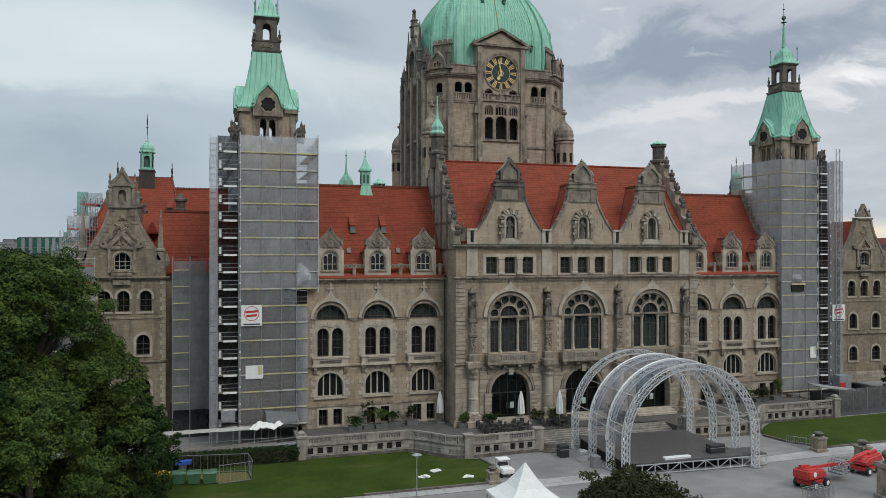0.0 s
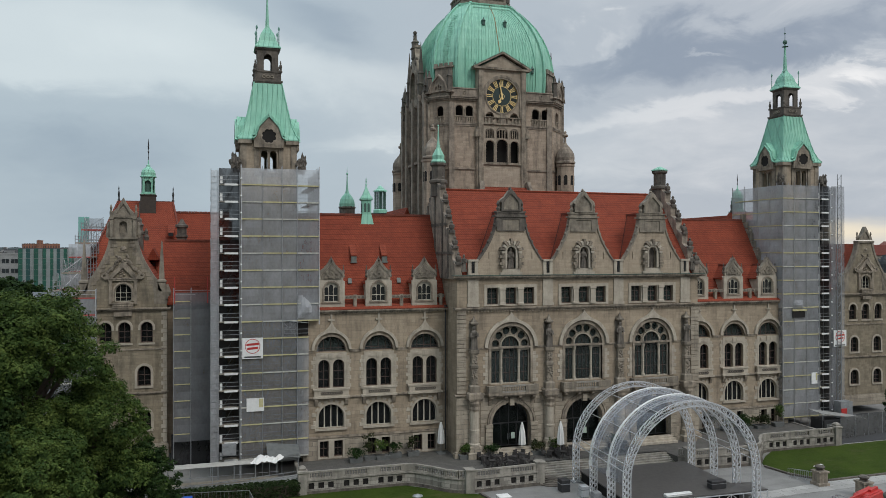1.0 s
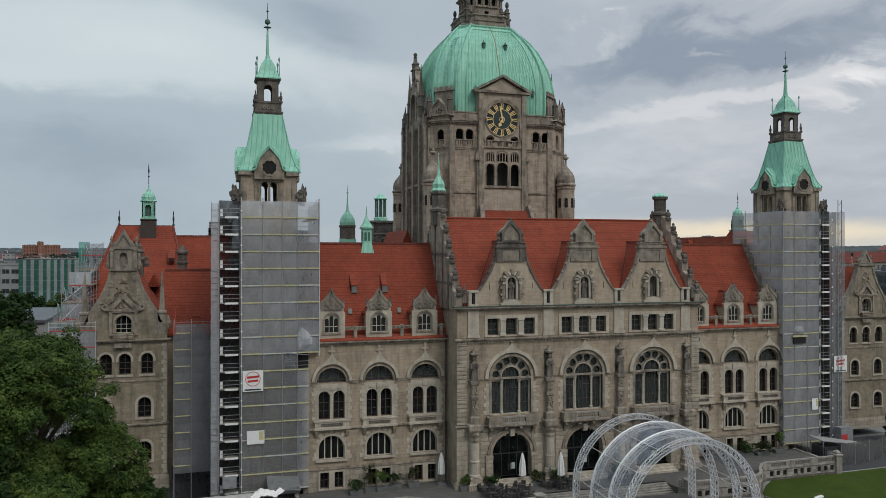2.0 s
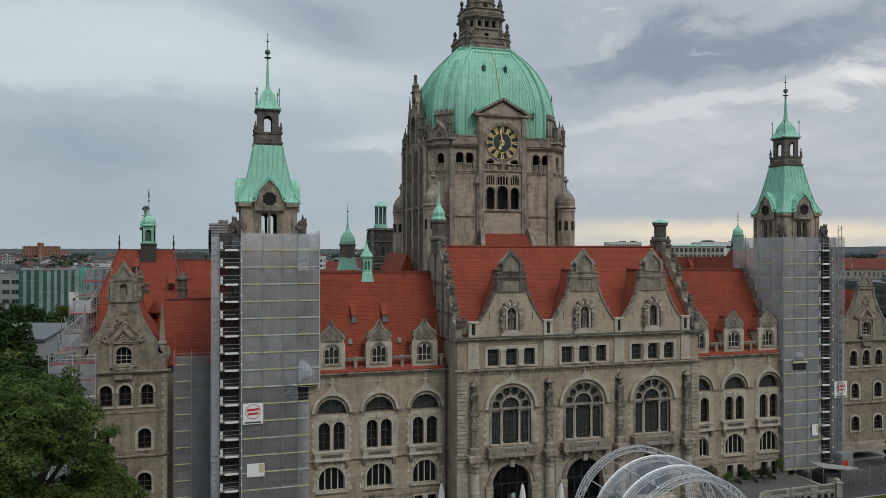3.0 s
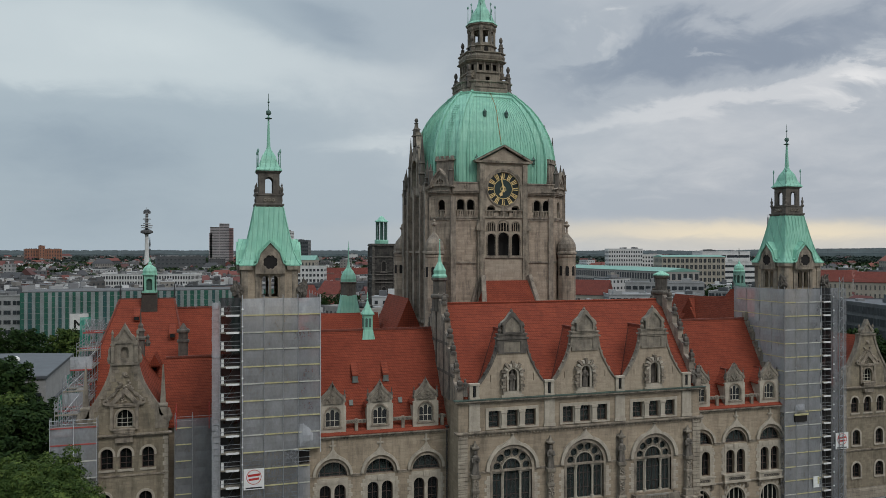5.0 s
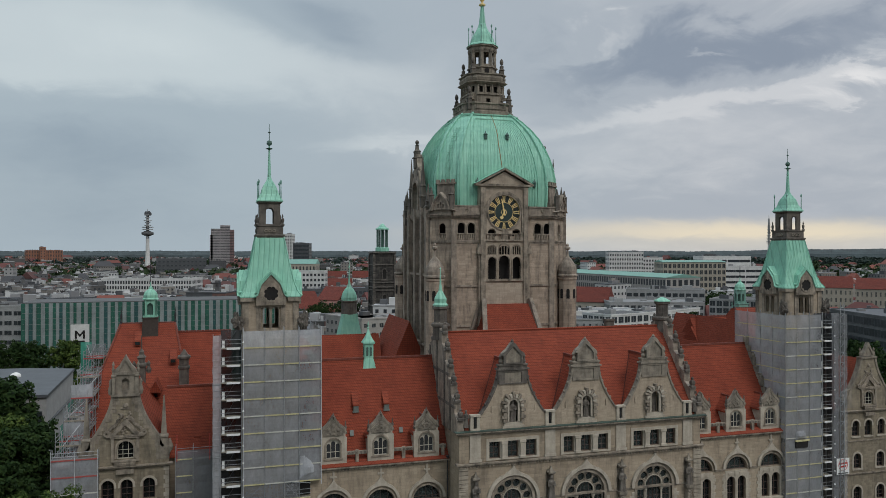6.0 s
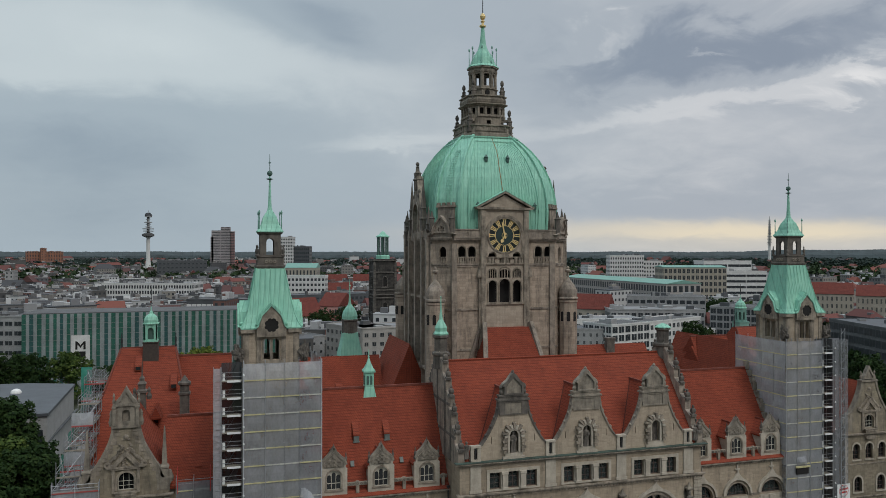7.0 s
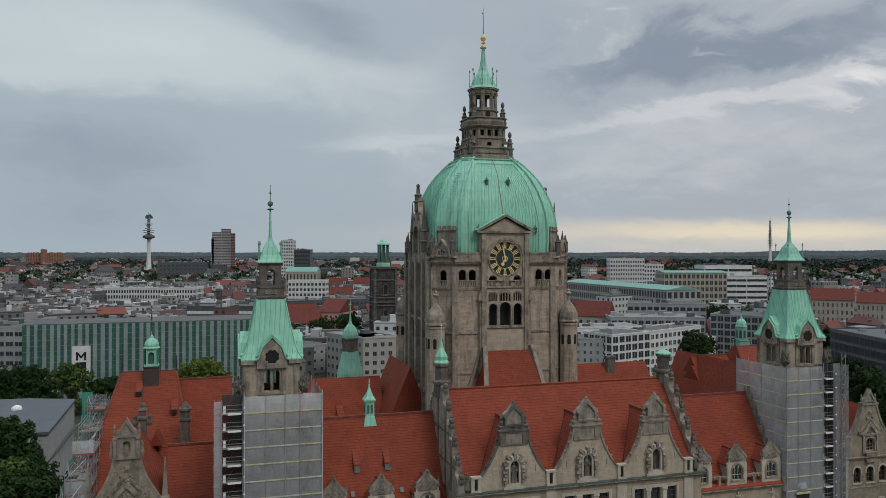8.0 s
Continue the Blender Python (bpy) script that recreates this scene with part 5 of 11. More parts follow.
def side_tower(s):
    cx, cy, h = (-40.3 if s < 0 else 40.95), 9.7, 3.35
    quarter = [Matrix.Translation((cx, cy, 0)) @ Matrix.Rotation(a * math.pi / 2, 4, "Z") for a in range(4)]
    bm = bmesh.new()
    for a, m in enumerate(quarter):
        half = h if a % 2 == 0 else h - 0.6
        body = rect(-half, half, 0.0, 39.8)
        holes = [arch(-0.55, 36.0, 0.8, 38.2, 8), arch(0.55, 36.0, 0.8, 38.2, 8)]
        plate(bm, body, holes, -h, -h + 0.6, m)
    parts("wall", bm, PLASTER, hall, "stair tower wall with paired belfry openings")
    for m in quarter:
        bm = bmesh.new()
        plate(bm, [(-1.8, 38.9), (1.8, 38.9), (1.8, 40.0), (1.45, 40.4), (1.1, 41.5), (0.0, 42.7), (-1.1, 41.5), (-1.45, 40.4), (-1.8, 40.0)], [foil(0.0, 40.35)], -h - 0.55, -h, m)
        plate(bm, disc(0.0, 40.35, 1.08, 24), [foil(0.0, 40.35)], -h - 0.62, -h - 0.5, m)
        plate(bm, arch_band(-0.55, 38.2, 0.4, 0.55, 8, 2.2), (), -h - 0.1, -h + 0.05, m)
        plate(bm, arch_band(0.55, 38.2, 0.4, 0.55, 8, 2.2), (), -h - 0.1, -h + 0.05, m)
        plate(bm, rect(-1.35, 1.35, 35.6, 35.95), (), -h - 0.22, -h + 0.05, m)
        for t in (-1.5, 1.5):
            plate(bm, rect(t - 0.28, t + 0.28, 35.6, 39.9), (), -h - 0.16, -h, m)
            plate(bm, rect(t - 0.36, t + 0.36, 39.4, 39.8), (), -h - 0.26, -h, m)
        for t in (-1, 1):
            plate(bm, rect(t * (h - 0.32) - 0.34, t * (h - 0.32) + 0.34, 30.0, 39.3), (), -h - 0.1, -h, m)
        part("belfry_trim", bm, TRIM, hall)
        bm = bmesh.new()
        band = [(1.95, 39.95), (1.6, 40.15), (1.15, 41.5), (0.0, 42.75), (-1.15, 41.5), (-1.6, 40.15), (-1.95, 39.95), (-2.1, 40.03), (-1.69, 40.3), (-1.24, 41.62), (0.0, 42.93), (1.24, 41.62), (1.69, 40.3), (2.1, 40.03)]
        plate(bm, band, (), -h - 0.7, -h - 0.3, m)
        part("gable_coping", bm, COPPER, hall)
        bm = bmesh.new()
        for t in (-1, 1):
            a0, a1 = (t * 2.05, t * (h + 0.3))
            plate(bm, rect(min(a0, a1), max(a0, a1), 39.4, 39.85), (), -h - 0.35, -h + 0.1, m)
        parts("cornice", bm, TRIM, hall)
        # copper saddle behind each gablet
        bm = bmesh.new()
        loft(bm, [[m @ Vector(p) for p in ((-2.0, y, 40.35), (-1.55, y, 40.5), (-1.15, y, 41.75), (0, y, 43.0), (1.15, y, 41.75), (1.55, y, 40.5), (2.0, y, 40.35), (2.0, y, 40.5), (1.7, y, 40.65), (1.3, y, 41.9), (0, y, 43.25), (-1.3, y, 41.9), (-1.7, y, 40.65), (-2.0, y, 40.5))] for y in (-h - 0.45, -1.0)])
        part("gablet_roof", bm, COPPER, hall)
        # black disc paints the shade inside the foil opening
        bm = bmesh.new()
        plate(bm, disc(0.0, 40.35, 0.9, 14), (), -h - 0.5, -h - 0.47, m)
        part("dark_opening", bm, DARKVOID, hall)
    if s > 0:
        # black core in place of the shade behind the belfry openings
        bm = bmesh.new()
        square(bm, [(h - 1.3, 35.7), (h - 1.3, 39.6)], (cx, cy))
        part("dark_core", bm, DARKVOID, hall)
    # flared copper roof
    bm = bmesh.new()
    square(bm, [(3.72, 39.85), (3.737, 40.0), (3.33, 40.6), (2.941, 41.6), (2.638, 42.8), (2.249, 44.6), (1.903, 46.4), (1.687, 47.5)], (cx, cy))
    roof = part("roof", bm, COPPER, hall, "flared verdigris copper tower roof")
    bm = bmesh.new()
    prof = [(3.754, 40.0), (3.348, 40.6), (2.958, 41.6), (2.656, 42.8), (2.266, 44.6), (1.92, 46.4), (1.704, 47.5)]
    for sx, sy in ((-1, -1), (1, -1), (1, 1), (-1, 1)):
        for (a, za), (b, zb) in zip(prof, prof[1:]):
            beam(bm, (cx + sx * a, cy + sy * a, za), (cx + sx * b, cy + sy * b, zb), 0.13)
    part("hip_roll", bm, COPPER, roof)["kind"] = "stuff"
    bm = bmesh.new()
    for m in quarter:
        for k in range(-5, 6):
            x = k * 0.62
            pts = [(r, z) for r, z in prof if r > abs(x) + 0.05]
            for (a, za), (b, zb) in zip(pts, pts[1:]):
                if abs(x) < 1.7 and zb < 43.2:
                    continue
                beam(bm, m @ Vector((x, -a - 0.01, za)), m @ Vector((x, -b - 0.01, zb)), 0.05)
    part("standing_seams", bm, COPPER, roof)["kind"] = "stuff"
    # gallery and open lantern
    bm = bmesh.new()
    square(bm, [(1.72, 47.35), (1.849, 47.6), (1.849, 47.75), (1.634, 47.8), (1.634, 48.75), (1.72, 48.8), (1.72, 48.95), (1.29, 48.95)], (cx, cy))
    part("gallery", bm, TRIM_DARK, hall)
    bm = bmesh.new()
    for m in quarter:
        for t in (-0.5, 0, 0.5):
            plate(bm, disc(t, 48.25, 0.24, 8), [disc(t, 48.25, 0.12, 8)], -1.74, -1.6, m)
    part("pierced_band", bm, TRIM_GREY, hall)["kind"] = "stuff"
    bm = bmesh.new()
    for a, m in enumerate(quarter):
        half = 1.3 if a % 2 == 0 else 1.05
        plate(bm, rect(-half, half, 48.95, 51.9), [arch(0, 49.1, 1.0, 50.7, 8)], -1.3, -1.05, m)
    square(bm, [(1.35, 51.7), (1.52, 51.85), (1.52, 52.0)], (cx, cy))
    part("lantern", bm, TRIM_DARK, hall)
    bm = bmesh.new()
    for sx, sy in ((-1, -1), (1, -1), (1, 1), (-1, 1)):
        finial(bm, cx + sx * 1.58, cy + sy * 1.58, 48.9, 1.5, 0.2)
    parts("finial", bm, TRIM_DARK, hall)
    bm = bmesh.new()
    turned(bm, [(r * 1.21, z) for r, z in ((1.9, 51.98), (1.9, 52.12), (1.6, 52.5), (1.3, 53.0), (1.15, 53.5), (0.95, 54.0), (0.6, 54.5), (0.36, 54.85), (0.30, 55.1), (0.26, 55.2), (0.16, 57.5), (0.09, 59.3))], (cx, cy), 4, 45)
    cap = part("spire", bm, COPPER, hall, "green copper bell cap with needle spire")
    bm = bmesh.new()
    turned(bm, [(0.1, 58.75), (0.5, 58.9), (0.1, 59.05)], (cx, cy), 10)
    turned(bm, [(0.05, 59.25), (0.3, 59.4), (0.36, 59.6), (0.3, 59.85), (0.05, 60.0)], (cx, cy), 12)
    turned(bm, [(0.05, 60.0), (0.03, 62.1)], (cx, cy), 6)
    turned(bm, [(0.04, 60.9), (0.2, 61.0), (0.04, 61.15)], (cx, cy), 6)
    part("weathervane", bm, COPPER_TRIM, cap)
    bm = bmesh.new()
    for sx, sy in ((-1, -1), (1, -1), (1, 1), (-1, 1)):
        turned(bm, [(0.08, 52.4), (0.05, 54.2), (0.13, 54.4), (0.13, 54.55), (0.03, 54.8)], (cx + sx * 1.38, cy + sy * 1.38), 6)
    parts("cap_pinnacle", bm, OLD_COPPER, cap)
    bm = bmesh.new()
    square(bm, [(3.0, 35.0), (3.0, 35.3)], (cx, cy))
    part("floor_slab", bm, ROOM, hall)
    # crouching carved beasts at the foot of the belfry
    for sx, sy in ((-1, -1), (1, -1)):
        bm = bmesh.new()
        x, y = cx + sx * 3.95, cy + sy * 3.6
        bmesh.ops.create_icosphere(bm, subdivisions=4, radius=1.0)
        for v in bm.verts:
            d = v.co.normalized()
            seed = Vector((cx * 0.37 + sx * 5.0, 3.1, 0.0))
            swell = 1.0 + 0.55 * noise.noise(d * 2.1 + seed) + 0.30 * noise.noise(d * 4.6 + seed) + 0.12 * noise.noise(d * 9.0 + seed)
            rear = max(0.0, d.z) ** 2
            v.co = Vector((x + sx * 0.35 * rear + 0.62 * (1.0 - 0.35 * rear) * swell * d.x, y + 0.55 * (1.0 - 0.3 * rear) * swell * d.y, 36.75 + (1.25 if d.z > 0 else 1.0) * swell * d.z))
        part("carved_beast", bm, TRIM_DARK, hall)


# ---- corner pavilions
def pavilion(s):
    c, y = (-57.7 if s < 0 else 59.0), 11.5
    holes = [arch(c, 19.7, 1.95, 20.95, 10)]
    rows = [c - 2.0 - 0.05, c + 0.15, c + 2.75] if s < 0 else [c - 2.7, c, c + 2.7]
    for x in rows:
        holes.append(arch(x, 14.5, 1.45, 16.4, 10))
    low = (c - 2.4, c + 2.45)
    for x in low:
        holes += [arch(x, 9.05, 1.6, 10.8, 10), arch(x, 3.6, 1.7, 5.2, 10)]
    right = [(5.1, 0.0), (5.1, 19.4), (5.0, 20.6), (4.3, 21.3), (3.95, 22.3)] + scroll_edge(3.9, 22.4, 1.6, 27.7, 8, 1.6)
    bm = bmesh.new()
    plate(bm, mirrored_outline(c, right), holes, y, y + 0.7)
    part("wall", bm, PAVILION, hall, "gabled corner pavilion of ochre sandstone")
    bm = bmesh.new()
    for t in (-1, 1):
        box(bm, c + t * 4.75 - 0.35, c + t * 4.75 + 0.35, y + 0.7, 38.0, 0, 19.4)
    box(bm, c - 4.4, c + 4.4, 37.3, 38.0, 0, 19.4)
    box(bm, c - 4.4, c + 4.4, y + 0.7, 37.3, 18.9, 19.2)
    parts("wall", bm, PAVILION, hall)
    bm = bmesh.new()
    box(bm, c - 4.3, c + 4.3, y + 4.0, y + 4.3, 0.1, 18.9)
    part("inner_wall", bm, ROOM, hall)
    bm = bmesh.new()
    z = 0.3
    while z < 18.6:
        for t in (-1, 1):
            w = 0.42 if int(z / 0.55) % 2 else 0.62
            box(bm, c + t * 5.1 - w if t > 0 else c - 5.1 - 0.06, c + 5.1 + 0.06 if t > 0 else c - 5.1 + w, y - 0.07, y, z, z + 0.5)
        z += 0.55
    parts("corner_stone", bm, TRIM_PALE, hall)
    for zz, st in ((8.0, ((0.12, 0.14), (0.25, 0.16))), (13.6, ((0.1, 0.2),)), (18.45, ((0.12, 0.15), (0.35, 0.15), (0.5, 0.15)))):
        moulding(hall, c - 5.1, c + 5.1, y, zz, st, TRIM, "string_course")
    moulding(hall, c - 5.1, c + 5.1, y, 0.0, ((0.3, 1.6), (0.2, 0.2)), WALL_BASE, "plinth")
    for x in rows:
        window(hall, x, 14.5, 1.45, 16.4, y + 0.3, 2, 3, True)
        bm = bmesh.new()
        plate(bm, arch_band(x, 16.4, 0.73, 1.0, 10, 0.3), (), y - 0.1, y + 0.1)
        box(bm, x - 0.95, x + 0.95, y - 0.14, y + 0.1, 14.25, 14.5)
        parts("window_surround", bm, TRIM_PALE, hall)
    for x in low:
        for z0, sp, w in ((9.05, 10.8, 1.6), (3.6, 5.2, 1.7)):
            window(hall, x, z0, w, sp, y + 0.3, 2, 3, True)
            bm = bmesh.new()
            plate(bm, arch_band(x, sp, w / 2, w / 2 + 0.3, 10, sp - z0), (), y - 0.1, y + 0.1)
            box(bm, x - 1.1, x + 1.1, y - 0.16, y + 0.1, z0 - 0.25, z0)
            parts("window_surround", bm, TRIM_PALE, hall)
    # gable window with ornate frame
    win = window(hall, c, 19.7, 1.95, 20.95, y + 0.25, 3, 3, True, frame=FRAME_PALE)
    bm = bmesh.new()
    plate(bm, arch_band(c, 20.95, 0.98, 1.25, 10, 1.2), (), y - 0.14, y + 0.05)
    for t in (-1, 1):
        box(bm, c + t * 1.45 - 0.18, c + t * 1.45 + 0.18, y - 0.22, y, 19.4, 22.4)
    box(bm, c - 1.75, c + 1.75, y - 0.24, y, 22.3, 22.5)
    plate(bm, [(c - 2.2, 22.5), (c + 2.2, 22.5), (c + 2.25, 22.85), (c + 1.5, 23.0), (c + 0.45, 24.3), (c, 24.6), (c - 0.45, 24.3), (c - 1.5, 23.0), (c - 2.25, 22.85)], [[(c - 1.15, 22.7), (c + 1.15, 22.7), (c, 23.95)]], y - 0.3, y)
    for t in (-1, 1):
        for k in range(9):
            boss(bm, c + t * (1.95 - 0.19 * k), 23.1 + 0.22 * k + 0.10 * math.sin(1.1 * k), 0.30 - 0.05 * (k % 3), y - 0.02, 0.12)
        plate(bm, disc(c + t * 2.15, 22.95, 0.36, 12), [disc(c + t * 2.15, 22.95, 0.16, 8)], y - 0.28, y)
    carving(bm, c, y - 0.02, 0.75, 24.4, 25.5, 14, 5, 0.22)
    carving(bm, c, y - 0.05, 0.4, 22.75, 23.6, 8, 8, 0.17)
    boss(bm, c, 26.3, 0.36, y, 0.25)
    box(bm, c - 0.5, c + 0.5, y - 0.12, y, 25.95, 26.1)
    box(bm, c - 1.2, c + 1.2, y - 0.55, y, 18.95, 19.45)
    box(bm, c - 1.3, c + 1.3, y - 0.62, y, 19.45, 19.6)
    box(bm, c - 1.0, c + 1.0, y - 0.45, y, 17.9, 18.45)
    for k in range(7):
        boss(bm, c - 0.9 + 0.3 * k, 19.2, 0.13, y - 0.55, 0.08)
    part("carved_surround", bm, TRIM, hall, "weathered carved stone window surround")
    bm = bmesh.new()
    edge = right[2:]
    if s < 0:
        for t in (-1, 1):
            for k in range(11):
                z = 21.8 + 0.52 * k
                x = 3.95 if z < 22.3 else 1.6 + 2.3 * (1 - (z - 22.4) / 5.3) ** 1.6
                w = 0.85 if k % 2 else 0.6
                a, b = sorted((c + t * (x - 0.3), c + t * max(0.5, x - 0.3 - w)))
                box(bm, a, b, y - 0.05, y, z, z + 0.46)
        parts("gable_stone", bm, TRIM, hall)
        bm = bmesh.new()
    for t in (-1, 1):
        plate(bm, [(c + t * (x + 0.05), z) for x, z in edge] + [(c + t * (x - 0.35), z) for x, z in reversed(edge)], (), y - 0.1, y + 0.8)
        ox = c + t * 4.5
        if s < 0:
            square(bm, [(0.45, 20.6), (0.45, 22.0), (0.55, 22.1), (0.55, 22.3), (0.32, 22.5), (0.3, 23.2), (0.08, 27.2), (0.02, 27.4)], (ox, y + 0.35))
        turned(bm, [(0.35, 20.3), (0.5, 20.8), (0.3, 21.4), (0.15, 21.8)], (c + t * 5.15, y + 0.3), 8)
    parts("coping", bm, TRIM_GREY, hall)
    for t in (-1, 1):
        bm = bmesh.new()
        plate(bm, [(c + t * x, z) for x, z in ((5.15, 19.35), (5.2, 20.5), (4.75, 21.25), (4.2, 21.6), (3.6, 21.4), (3.6, 19.35))], (), y - 0.06, y + 0.72)
        plate(bm, [(c + t * x, z) for x, z in ((3.5, 20.8), (5.0, 20.8), (5.0, 22.05), (3.5, 22.6))], (), y - 0.03, y + 0.69)
        plate(bm, disc(c + t * 4.75, 20.45, 0.62, 14), [disc(c + t * 4.75, 20.45, 0.2, 10)], y - 0.14, y - 0.05)
        part("volute", bm, TRIM_GREY, hall)
    bm = bmesh.new()
    low, rise = (30.45, 0.0) if s < 0 else (27.95, 0.0)
    if s < 0:
        plate(bm, rect(c - 1.4, c + 1.4, 27.7, 30.3), [arch(c, 28.3, 0.9, 29.3, 8)], y - 0.05, y + 0.7)
        box(bm, c - 1.55, c + 1.55, y - 0.2, y + 0.8, 30.2, 30.45)
        box(bm, c - 0.6, c + 0.6, y + 0.4, y + 0.62, 28.0, 30.0)
        for t in (-1, 1):
            square(bm, [(0.2, 27.8), (0.2, 29.9), (0.28, 30.0), (0.28, 30.2)], (c + t * 1.35, y - 0.1))
            turned(bm, [(0.25, 27.7), (0.36, 28.2), (0.2, 28.9), (0.24, 29.3), (0.08, 29.7)], (c + t * 1.72, y + 0.3), 8)
    box(bm, c - 1.7, c + 1.7, y - 0.25, y + 0.85, 27.5, 27.8)
    top = [(c + x, low + z) for x, z in ((-1.4, 0), (1.4, 0), (1.15, 0.5), (0.75, 0.9), (0.3, 1.7), (0.0, 2.25), (-0.3, 1.7), (-0.75, 0.9), (-1.15, 0.5))]
    plate(bm, top, (), y, y + 0.6)
    small = [(c + x, low + z) for x, z in ((-0.85, 0.15), (0.85, 0.15), (0.5, 0.75), (0.0, 1.5), (-0.5, 0.75))]
    plate(bm, top, [small], y - 0.15, y)
    for t in (-1, 1):
        turned(bm, [(0.16, low), (0.2, low + 0.4), (0.09, low + 0.7), (0.17, low + 1.0), (0.04, low + 1.4)], (c + t * 1.45, y + 0.3), 7)
    part("crest", bm, TRIM_GREY, hall, "carved pavilion crest")
    bm = bmesh.new()
    cross_roof(bm, c, 4.9, y + 0.6, 30.0, 19.3, 27.3)
    part("roof", bm, TILES, hall)

    # the tall roof behind and the low link roof towards the tower
    bm = bmesh.new()
    base = [(c - 8.5, 27), (c + 8.0, 27), (c + 8.0, 54), (c - 8.5, 54)]
    rid = [(c - 3.8, 39.8), (c + 4.4, 39.8), (c + 4.4, 41.2), (c - 3.8, 41.2)]
    if s > 0:
        base = [(2 * c - x, yy) for x, yy in base]
        rid = [(2 * c - x, yy) for x, yy in rid]
    loft(bm, [[(x, yy, 18.5) for x, yy in base], [(x, yy, 18.9) for x, yy in base], [(x, yy, 34.0) for x, yy in rid]])
    part("roof", bm, TILES, hall, "tall hipped roof of red clay tiles")
    ridge_line((rid[0][0], 40.5, 34.02), (rid[1][0], 40.5, 34.02))
    for k in (0, 1):
        ridge_line((*base[k], 18.95), (*rid[k], 34.02), 0.26)
        bm = bmesh.new()
        finial(bm, rid[k][0], 40.5, 34.0, 2.6, 0.16)
        part("finial", bm, IRON, hall)
    bm = bmesh.new()
    lo, hi = sorted((s * 36.3, s * 53.2))
    gable_roof(bm, lo, hi, 12.4, 26.0, 19.4, 27.4, 17.4)
    part("roof", bm, TILES, hall)
    ridge_line((lo, 17.4, 27.45), (hi, 17.4, 27.45))
    bm = bmesh.new()
    lo, hi = sorted((s * 36.4, s * 53.4))
    box(bm, lo, hi, 13.2, 14.0, 0.0, 19.0)
    part("wall", bm, WALL, hall)
    for a in (0.25, 0.6):
        x = lo + (hi - lo) * a
        bm = bmesh.new()
        loft(bm, [[(x + d, 13.6, 21.2), (x + d, 13.5, 21.4), (x + d, 15.6, 24.2), (x + d, 15.6, 22.2)] for d in (-0.45, 0.45)])
        part("roof_hatch", bm, TILES, hall)
    # chimney and ridge lantern on the tall roof
    if s < 0:
        lantern2(-57.0, 39.4, 33.9)
    else:
        lantern2(60.6, 46.2, 33.4, OLD_COPPER, 1.08)
    bm = bmesh.new()
    lo2, hi2 = sorted((s * 53.0, s * 44.5))
    gable_roof(bm, lo2, hi2, 33.0, 51.0, 20.0, 32.4, 41.0)
    part("roof", bm, TILES, hall)
    ridge_line((lo2, 41.0, 32.45), (hi2, 41.0, 32.45))
    # stone turret and small dormer on the front slope of the tall roof
    q = (c - s * 0.2, 30.0)
    bm = bmesh.new()
    square(bm, [(0.55, 22.0), (0.55, 28.4), (0.72, 28.6), (0.72, 28.9), (0.45, 29.1), (0.5, 29.7), (0.62, 29.9), (0.3, 30.3), (0.36, 30.7), (0.1, 31.1), (0.05, 33.2)], q)
    for t in (-1, 1):
        turned(bm, [(0.3, 27.6), (0.42, 28.1), (0.2, 28.6), (0.28, 29.0), (0.06, 29.4)], (q[0] + t * 1.0, q[1] - 0.3), 7)
    part("turret", bm, TRIM_DARK, hall)
    bm = bmesh.new()
    cross_roof(bm, c - s * 2.2, 0.8, 28.6, 33.4, 24.9, 26.5, 0.18)
    part("dormer_roof", bm, TILES, hall)
    for dx, dy, zz in ((2.0, 31.6, 24.0), (4.4, 35.0, 28.6), (-1.0, 37.6, 31.2)):
        bm = bmesh.new()
        loft(bm, [[(c - s * dx + d, dy - 0.9, zz - 0.4), (c - s * dx + d, dy - 0.9, zz + 0.3), (c - s * dx + d, dy + 1.0, zz + 1.7), (c - s * dx + d, dy + 1.0, zz + 0.6)] for d in (-0.5, 0.5)])
        hatch = part("roof_hatch", bm, TILES, hall)
        bm = bmesh.new()
        box(bm, c - s * dx - 0.36, c - s * dx + 0.36, dy - 0.98, dy - 0.9, zz - 0.25, zz + 0.25)
        part("hatch_window", bm, BLIND, hatch)
    bm = bmesh.new()
    x = c + (-s) * 6.2
    square(bm, [(0.62, 20.5), (0.62, 28.0), (0.78, 28.1), (0.78, 28.4), (0.6, 28.5), (0.6, 29.5), (0.82, 29.6), (0.82, 29.9), (0.5, 30.1), (0.1, 30.9)], (x, 29.5), 1.1, 0.9)
    part("chimney", bm, TRIM_DARK, hall)


